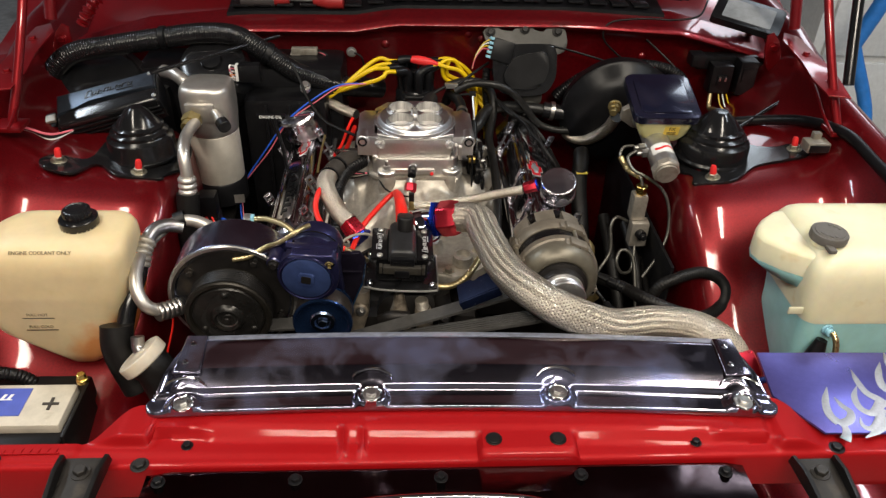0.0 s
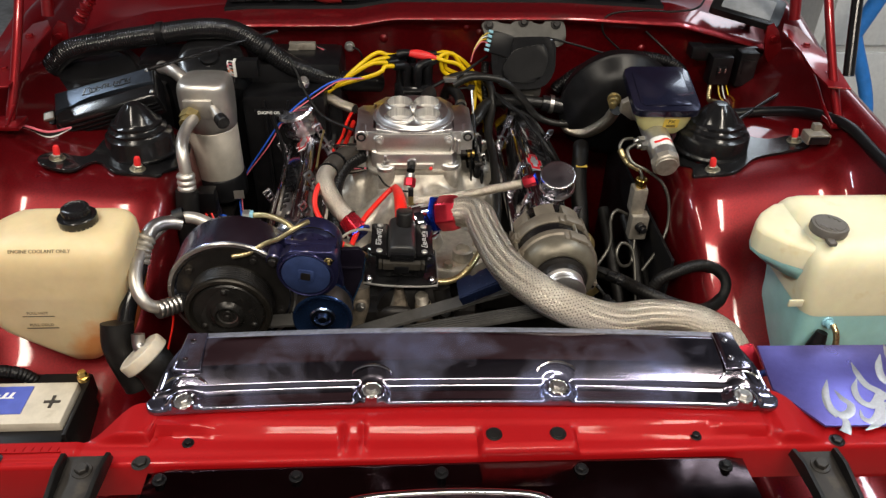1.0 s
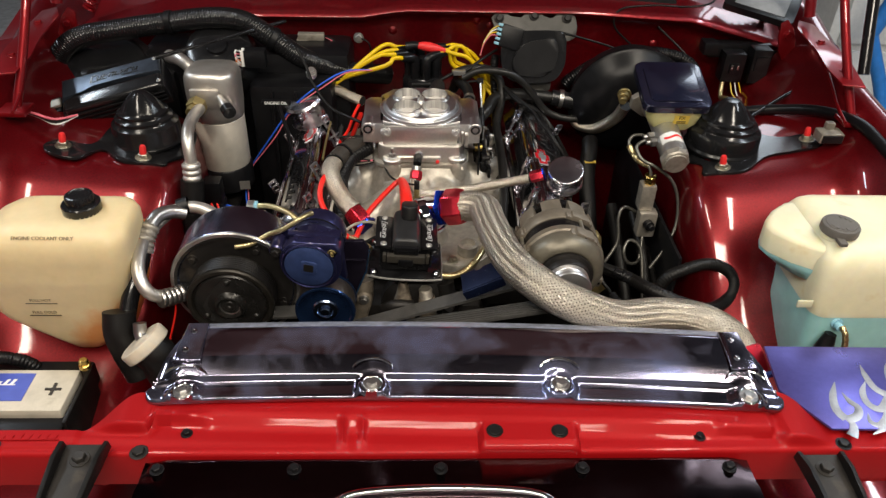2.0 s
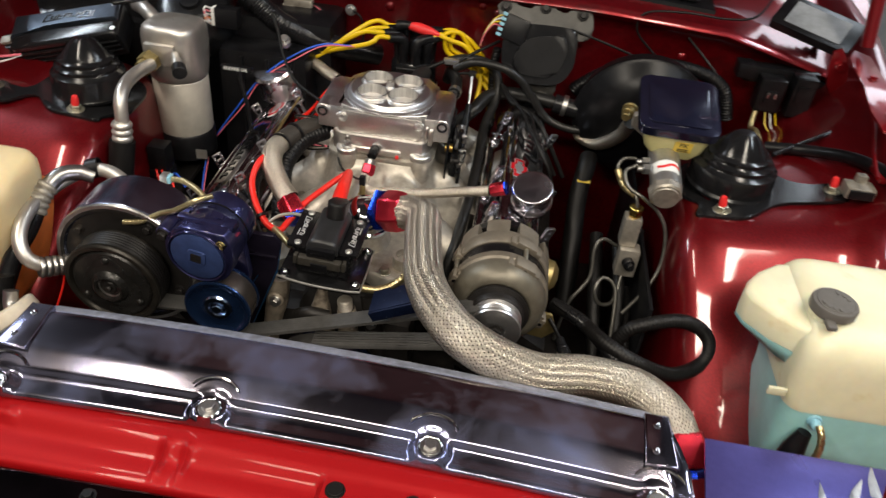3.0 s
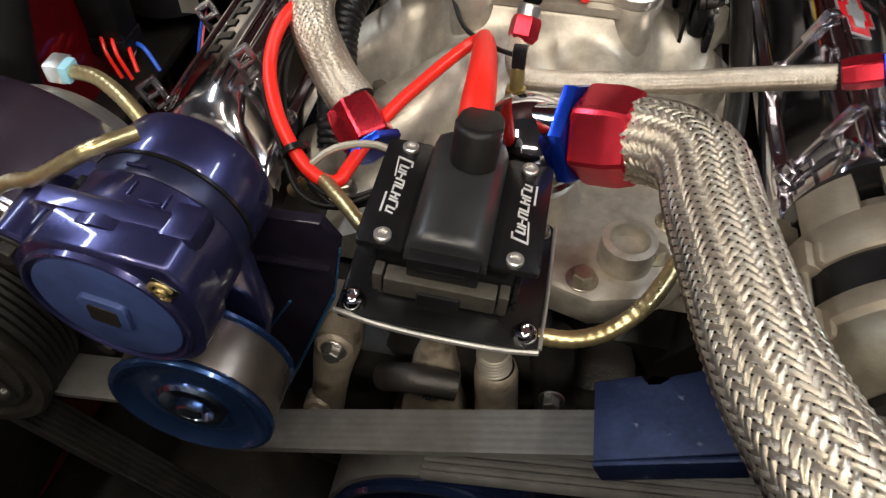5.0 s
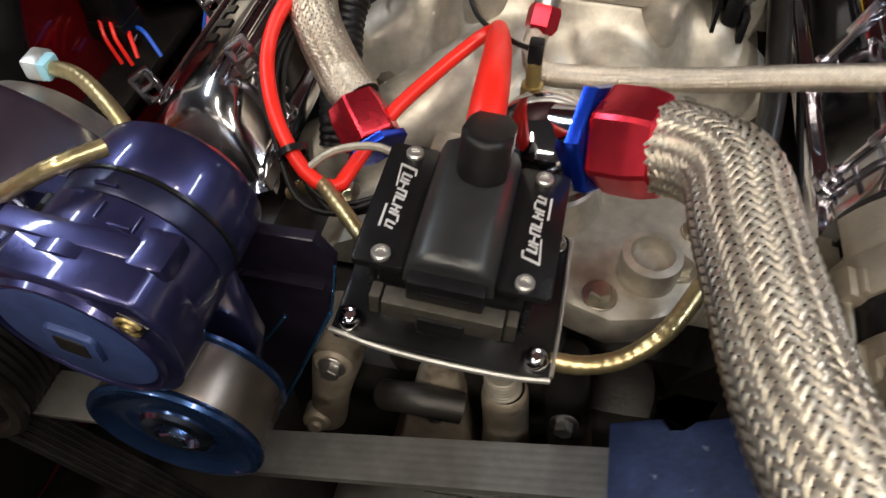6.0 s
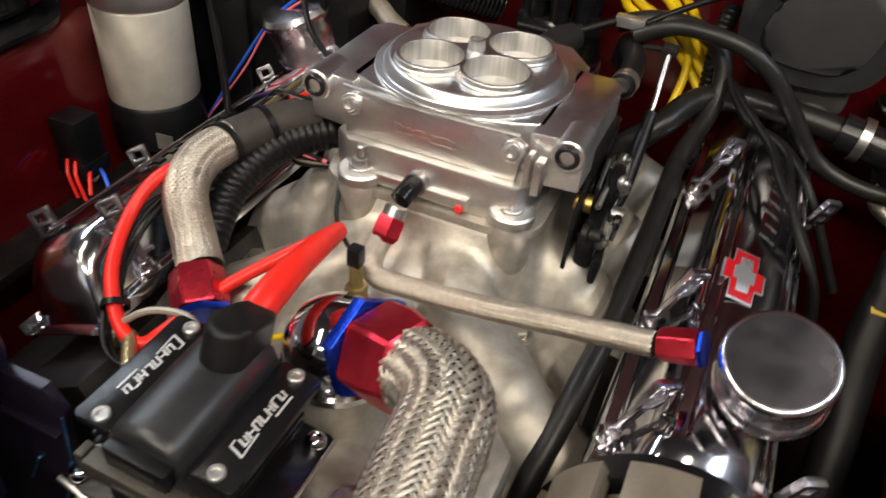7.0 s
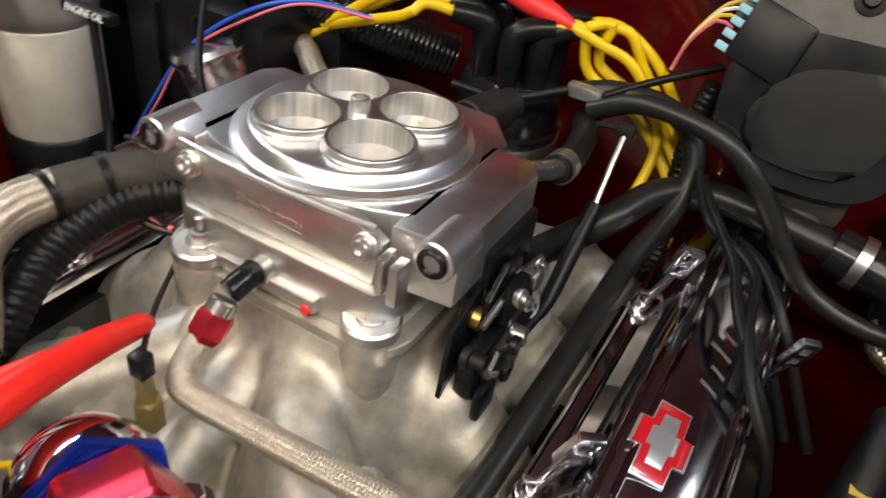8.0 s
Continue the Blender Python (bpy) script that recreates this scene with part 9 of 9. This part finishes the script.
part("wire", tube([(-0.0886, 1.49, 0.8699), (-0.0886 + 0.02, 1.48, 0.8699 - 0.006), (-0.0632, 1.485, 0.836), (-0.0632, 1.48, 0.836 - 0.03)], 0.002, 8), RUBBER, stud_)
braided_hose("fuel_hose", [(-0.1327, 1.39, 0.8031), (-0.1186, 1.38, 0.803), (-0.1012, 1.365, 0.8005), (-0.0749, 1.345, 0.7993)], 0.0095, "short braided stainless fuel hose behind the throttle body", 12, 2.2)
line("wire", [(-0.0757, 1.36, 0.7982), (-0.0886, 1.31, 0.7887), (-0.0955, 1.25, 0.7862), (-0.1062, 1.2, 0.7885)], 0.003, RED_WIRE, "red wire running down beside the throttle body", category="wire", group="wiring")
line("wire", [(-0.1323, 1.3, 0.7768), (-0.1348, 1.24, 0.7726), (-0.1347, 1.17, 0.7708)], 0.002, OLD_BRASS, "olive wire along the valve cover", category="wire", group="wiring")
tbc = thing("sensor_connector", "black sensor connectors with loose wires beside the throttle body", "connector", (-0.0711, 1.19, 0.7985))
for k in range(2):
    part("body", box(Vector((-0.0711, 1.19, 0.7985)) + Vector((0.010 * k, 0.012 * k, -0.014 * k)), (0.020, 0.018, 0.012), 0.002), PLASTIC, tbc)
for k, mat in enumerate((RUBBER, PINK_WIRE, RUBBER, CAST_DULL, RUBBER)):
    q_ = Vector((-0.0711, 1.19, 0.7985))
    part("wire", tube([q_ + Vector((0.008, -0.004, 0.002 * k)), q_ + Vector((-0.018 - 0.003 * k, -0.008, 0.010)), q_ + Vector((-0.028, 0.004 * k, -0.006 - 0.003 * k)), q_ + Vector((-0.012, -0.02, -0.022 - 0.004 * k)), q_ + Vector((0.02 + 0.004 * k, -0.026, -0.026))], 0.0016, 8), mat, tbc)
line("wire", [(-0.3146, 0.9, 0.768), (-0.326, 0.88, 0.7314), (-0.3228, 0.86, 0.6941), (-0.3339, 0.84, 0.6508)], 0.0016, RED_WIRE, "thin red wire behind the bent pipe", category="wire", group="wiring")
for way in [[(0.2224, 1.43, 0.7652), (0.2347, 1.41, 0.7638), (0.2527, 1.38, 0.7634), (0.2773, 1.345, 0.7543)], [(0.2261, 1.43, 0.7668), (0.24, 1.41, 0.7662), (0.2658, 1.38, 0.7694), (0.2927, 1.345, 0.7532)]]:
    line("spark_plug_wire", way + [(way[3][0] + 0.045, way[3][1] - 0.02, way[3][2] - 0.07)], 0.0042, RUBBER, "black wire fanning out over the valve cover", category="wire", group="wires over the cover")
for pts, r_ in (([(0.43, 1.16, 0.67), (0.436, 1.08, 0.63), (0.44, 1.0, 0.56), (0.43, 0.94, 0.46)], 0.009), ([(0.40, 1.20, 0.66), (0.405, 1.10, 0.60), (0.415, 1.02, 0.52), (0.41, 0.96, 0.43)], 0.011), ([(0.455, 1.12, 0.62), (0.452, 1.02, 0.60), (0.455, 0.93, 0.55), (0.44, 0.88, 0.46)], 0.006)):
    line("lower_hose", pts, r_, RUBBER, "black rubber hose low beside the frame rail", group="low hoses")
sens_ = thing("temperature_sensor", "brass temperature sensor in the intake", "sensor", (0.03, 1.072, 0.73))
part("hex", prism(hexagon(0.0075), 0.018, Matrix.Translation((0.03, 1.072, 0.738)), 0.001), OLD_BRASS, sens_)
part("tip", disc_stack([(0.0045, 0, 0.02)], Matrix.Translation((0.03, 1.072, 0.754)), 14, 0.0006), OLD_BRASS, sens_)
iat = thing("inline_connector", "grey inline connector with black lead before the distributor", "connector", (0.11, 1.40, 0.835))
part("body", box((0.112, 1.405, 0.835), (0.026, 0.009, 0.010), 0.0015, None), SATIN_ALU, iat)
part("lead", tube([(0.02, 1.375, 0.822), (0.06, 1.385, 0.82), (0.10, 1.402, 0.834)], 0.0035, 10), RUBBER, iat)
part("lead", tube([(0.125, 1.407, 0.836), (0.155, 1.43, 0.85), (0.19, 1.46, 0.862)], 0.003, 10), RUBBER, iat)

# ---- hinges and props, cowl grille, wipers, tools on the cowl ----
for s, hx in ((-1, -0.622), (1, 0.768)):
    arm = part("hinge_arm", tube([(hx, 1.155, 0.872), (hx - s * 0.014, 1.19, 0.94), (hx - s * 0.03, 1.25, 1.05), (hx - s * 0.05, 1.40, 1.30)], 0.0075, 10), RED_BODY, body, "red painted hood hinge arm")
    part("hinge_foot", box((hx + s * 0.006, 1.15, 0.868), (0.055, 0.04, 0.008), 0.002), RED_BODY, arm)
    part("second_arm", tube([(hx + s * 0.02, 1.43, 0.95), (hx + s * 0.01, 1.45, 1.05), (hx, 1.50, 1.3)], 0.011, 10), RED_BODY, body, "red painted hood hinge arm")
gs = thing("gas_strut", "black gas strut holding the hood", "gas strut", (0.83, 1.36, 0.9))
part("cylinder", tube([(0.835, 1.27, 0.90), (0.84, 1.33, 1.02), (0.85, 1.45, 1.28)], 0.010, 14), PLASTIC_GLOSS, gs)
grille = thing("cowl_grille", "black plastic slotted cowl grille", "grille", (0.15, 1.60, 0.95))
rows = []
for x in np.arange(-0.34, 0.5601, 0.03):
    z = lip(x) + 0.019
    rows.append([(x, 1.534, z - 0.004), (x, 1.536, z + 0.003), (x, 1.575, z + 0.008), (x, 1.66, z + 0.024)])
part("tray", thick(loft(rows), 0.002), PLASTIC, grille, sharp=60)
for k in range(19):
    x = -0.315 + 0.046 * k
    z = lip(x) + 0.030
    part("slat", box((x, 1.566, z), (0.034, 0.040, 0.005), 0.0015, None), PLASTIC_GLOSS, grille)
for a, b in (((-0.30, 1.60, 0.985), (0.16, 1.575, 0.972)), ((0.20, 1.60, 0.985), (0.60, 1.565, 0.965))):
    w = thing("windscreen_wiper", "black windscreen wiper resting on the cowl", "wiper", a, group="wipers")
    part("arm", tube([a, Vector(a).lerp(Vector(b), 0.5) + Vector((0, 0, 0.008)), b], [0.009, 0.006, 0.005], 10), PLASTIC, w)
    part("blade", tube([Vector(a) + Vector((0.02, 0.012, -0.006)), Vector(a).lerp(Vector(b), 0.5) + Vector((0, 0.012, -0.002)), Vector(b) + Vector((0.02, 0.012, -0.004))], 0.004, 8), RUBBER, w)
RED_HANDLE = surface("dull_red_handle", (0.32, 0.02, 0.02), 0.4, 0.0, 0.12, 60, 12, 0.08, 400)
GREY_GRIP = surface("grey_rubber_grip", (0.06, 0.055, 0.055), 0.5, 0.0, 0.15, 60, 12, 0.1, 400)
drv = thing("screwdriver", "red and grey screwdriver lying on the cowl", "screwdriver", (-0.2, 1.56, 0.95))
part("handle", tube([(-0.31, 1.56, 0.953), (-0.27, 1.56, 0.953), (-0.215, 1.56, 0.953)], [0.012, 0.015, 0.010], 14), RED_HANDLE, drv)
part("grip", tube([(-0.312, 1.56, 0.953), (-0.245, 1.56, 0.953)], 0.0158, 14), GREY_GRIP, drv)
part("shaft", tube([(-0.215, 1.56, 0.953), (-0.15, 1.558, 0.953)], 0.004, 10), STEEL, drv)
drv = thing("screwdriver", "stubby screwdriver with a red handle on the cowl", "screwdriver", (-0.13, 1.55, 0.95))
part("handle", tube([(-0.165, 1.556, 0.953), (-0.14, 1.553, 0.953), (-0.105, 1.55, 0.953)], [0.010, 0.016, 0.014], 14), RED_HANDLE, drv)
mon = thing("handheld_screen", "small black handheld screen lying on the cowl corner", "tablet", (0.72, 1.52, 0.93))
NM = Matrix.Translation((0.735, 1.53, 0.935)) @ pose(0, 0, 0, 18, 8, -28)
part("case", prism(rounded(0.14, 0.09, 0.008), 0.014, NM, 0.002), PLASTIC, mon)
part("display", prism(rounded(0.10, 0.065, 0.003), 0.001, NM @ Matrix.Translation((0, 0, 0.014)), 0), SCREEN, mon)
con = thing("harness_plug", "grey wiring plug lying on the strut tower", "connector", (0.728, 1.135, 0.835))
part("shell", join(box((0.728, 1.135, 0.847), (0.040, 0.028, 0.018), 0.003), box((0.730, 1.145, 0.860), (0.014, 0.012, 0.014), 0.002)), CAST_DULL, con)
part("face", box((0.728, 1.120, 0.847), (0.034, 0.004, 0.013), 0.001), PLASTIC, con)
line("wiring_loom", [(0.64, 1.29, 0.815), (0.70, 1.265, 0.832), (0.745, 1.21, 0.856), (0.765, 1.12, 0.876), (0.768, 1.02, 0.872), (0.775, 0.90, 0.862), (0.79, 0.78, 0.85)], 0.0095, PLASTIC, "black taped wiring loom along the fender", group="wiring")
line("wiring_loom", [(-0.66, 0.78, 0.66), (-0.60, 0.79, 0.665), (-0.53, 0.80, 0.645), (-0.50, 0.80, 0.60)], 0.009, PLASTIC, "black corrugated wiring loom by the battery", ribs(0.005, 0.15), 0.0015, group="wiring")
box_lead = thing("wiring_loom", "white taped wire bundle to the ignition box", "loom", (-0.62, 1.16, 0.85), group="wiring")
part("tape", tube([(-0.70, 1.13, 0.862), (-0.66, 1.145, 0.863), (-0.625, 1.165, 0.863)], [0.006, 0.0075, 0.006], 12), WHITE, box_lead)
for k, mat in enumerate((PINK_WIRE, RUBBER, RUBBER, WHITE)):
    part("wire", tube([(-0.630, 1.163, 0.863), (-0.605, 1.165 + 0.004 * k, 0.855 - 0.004 * k), (-0.575, 1.17, 0.842 - 0.003 * k), (-0.545, 1.19, 0.84)], 0.0022, 8), mat, box_lead)
fl_ = part("fender_rail", prism([(0.735, 1.16), (0.77, 1.15), (0.79, 1.25), (0.795, 1.42), (0.775, 1.44), (0.755, 1.40), (0.75, 1.30), (0.735, 1.22)], 0.003, Matrix.Translation((0, 0, 0.886)) @ pose(0, 0, 0, 2, 0, 0), 0.0008), RED_BODY, body, "red stamped rail flange")
for x, y in ((0.762, 1.21), (0.772, 1.33)):
    part("bolt", bolt(Matrix.Translation((x, y, 0.889 + 0.035 * y)), 0.006, 0.004, 1.5), RED_BODY, fl_)
fl2_ = part("fender_rail", prism([(2 * MID - x, y) for x, y in [(0.735, 1.16), (0.77, 1.15), (0.79, 1.25), (0.795, 1.42), (0.775, 1.44), (0.755, 1.40), (0.75, 1.30), (0.735, 1.22)]][::-1], 0.003, Matrix.Translation((0, 0, 0.886)) @ pose(0, 0, 0, 2, 0, 0), 0.0008), RED_BODY, body, "red stamped rail flange")
for x, y in ((-0.640, 1.22), (-0.652, 1.36)):
    part("bolt", bolt(Matrix.Translation((x, y, 0.889 + 0.035 * y)), 0.006, 0.004, 1.5), RED_BODY, fl2_)
for flip in (False, True):
    xs = lambda v: 2 * MID - v if flip else v
    bracket = [(xs(a), b) for a, b in ((-0.668, 0.858), (-0.660, 0.895), (-0.648, 0.920), (-0.634, 0.935), (-0.622, 0.928), (-0.624, 0.900), (-0.632, 0.870), (-0.645, 0.852))]
    plate_c = part("hinge_plate", prism(bracket[::-1] if not flip else bracket, 0.005, Matrix.Translation((0, 1.452, 0)) @ pose(0, 0, 0, 90, 0, 0), 0.0012), RED_BODY, body, "upright red hinge plate")
    part("pivot", bolt(axis((xs(-0.640), 1.447, 0.905), (0, -1, 0.1)), 0.007, 0.006, 1.5), RED_BODY, plate_c)
    bead = tube([(xs(-0.640), 1.552, 0.898), (xs(-0.627), 1.556, 0.918), (xs(-0.613), 1.560, 0.936), (xs(-0.598), 1.566, 0.952)], 0.0105, 12, 0.0018, lambda d: 1.0 + 0.22 * math.sin(d * 420) + 0.18 * math.sin(d * 910 + 1))
    part("sealed_seam", bead, RED_BODY, body, "lumpy sealed body seam")
    part("rail_edge", tube([(xs(-0.600), 1.10, 0.888), (xs(-0.612), 1.16, 0.893), (xs(-0.640), 1.26, 0.902), (xs(-0.662), 1.37, 0.908), (xs(-0.675), 1.45, 0.905)], 0.0028, 8), RED_BODY, body, "rolled rail edge")
line("cable", [(0.70, 1.63, 0.965), (0.665, 1.58, 0.965), (0.621, 1.50, 0.952), (0.573, 1.492, 0.944), (0.503, 1.490, 0.946), (0.440, 1.488, 0.940), (0.424, 1.486, 0.922), (0.430, 1.486, 0.899), (0.460, 1.486, 0.872), (0.494, 1.486, 0.845)], 0.0021, RUBBER, "thin black rubber cable draped over the cowl lip", category="cable", group="wiring")
# white cabinet, blue pipe and bricks seen past the fender
cab = thing("storage_cabinet", "white painted metal storage cabinet beside the car", "cabinet", (2.3, 3.0, 0))
part("carcass", box((2.42, 2.95, 0.62), (1.70, 0.5, 1.24), 0.01), WHITE, cab)
for k in range(3):
    part("drawer", box((2.42, 2.69, 0.22 + 0.38 * k), (1.62, 0.02, 0.35), 0.006), WHITE, cab)
    part("handle", tube([(2.30, 2.66, 0.26 + 0.38 * k), (2.45, 2.65, 0.26 + 0.38 * k), (2.60, 2.66, 0.26 + 0.38 * k)], 0.008, 8), STEEL, cab)
lift = thing("vehicle_lift", "blue painted lift arm and post beside the car", "lift", (1.75, 2.4, 0))
part("post", tube([(1.5386, 2.4, 0.573), (1.569, 2.4, 0.6655), (1.6052, 2.4, 0.7936)], 0.026, 14), LIFT_BLUE, lift)
part("arm", tube([(1.50, 2.2, 0.05), (1.62, 2.3, 0.30), (1.5386, 2.4, 0.573)], 0.022, 14), LIFT_BLUE, lift)
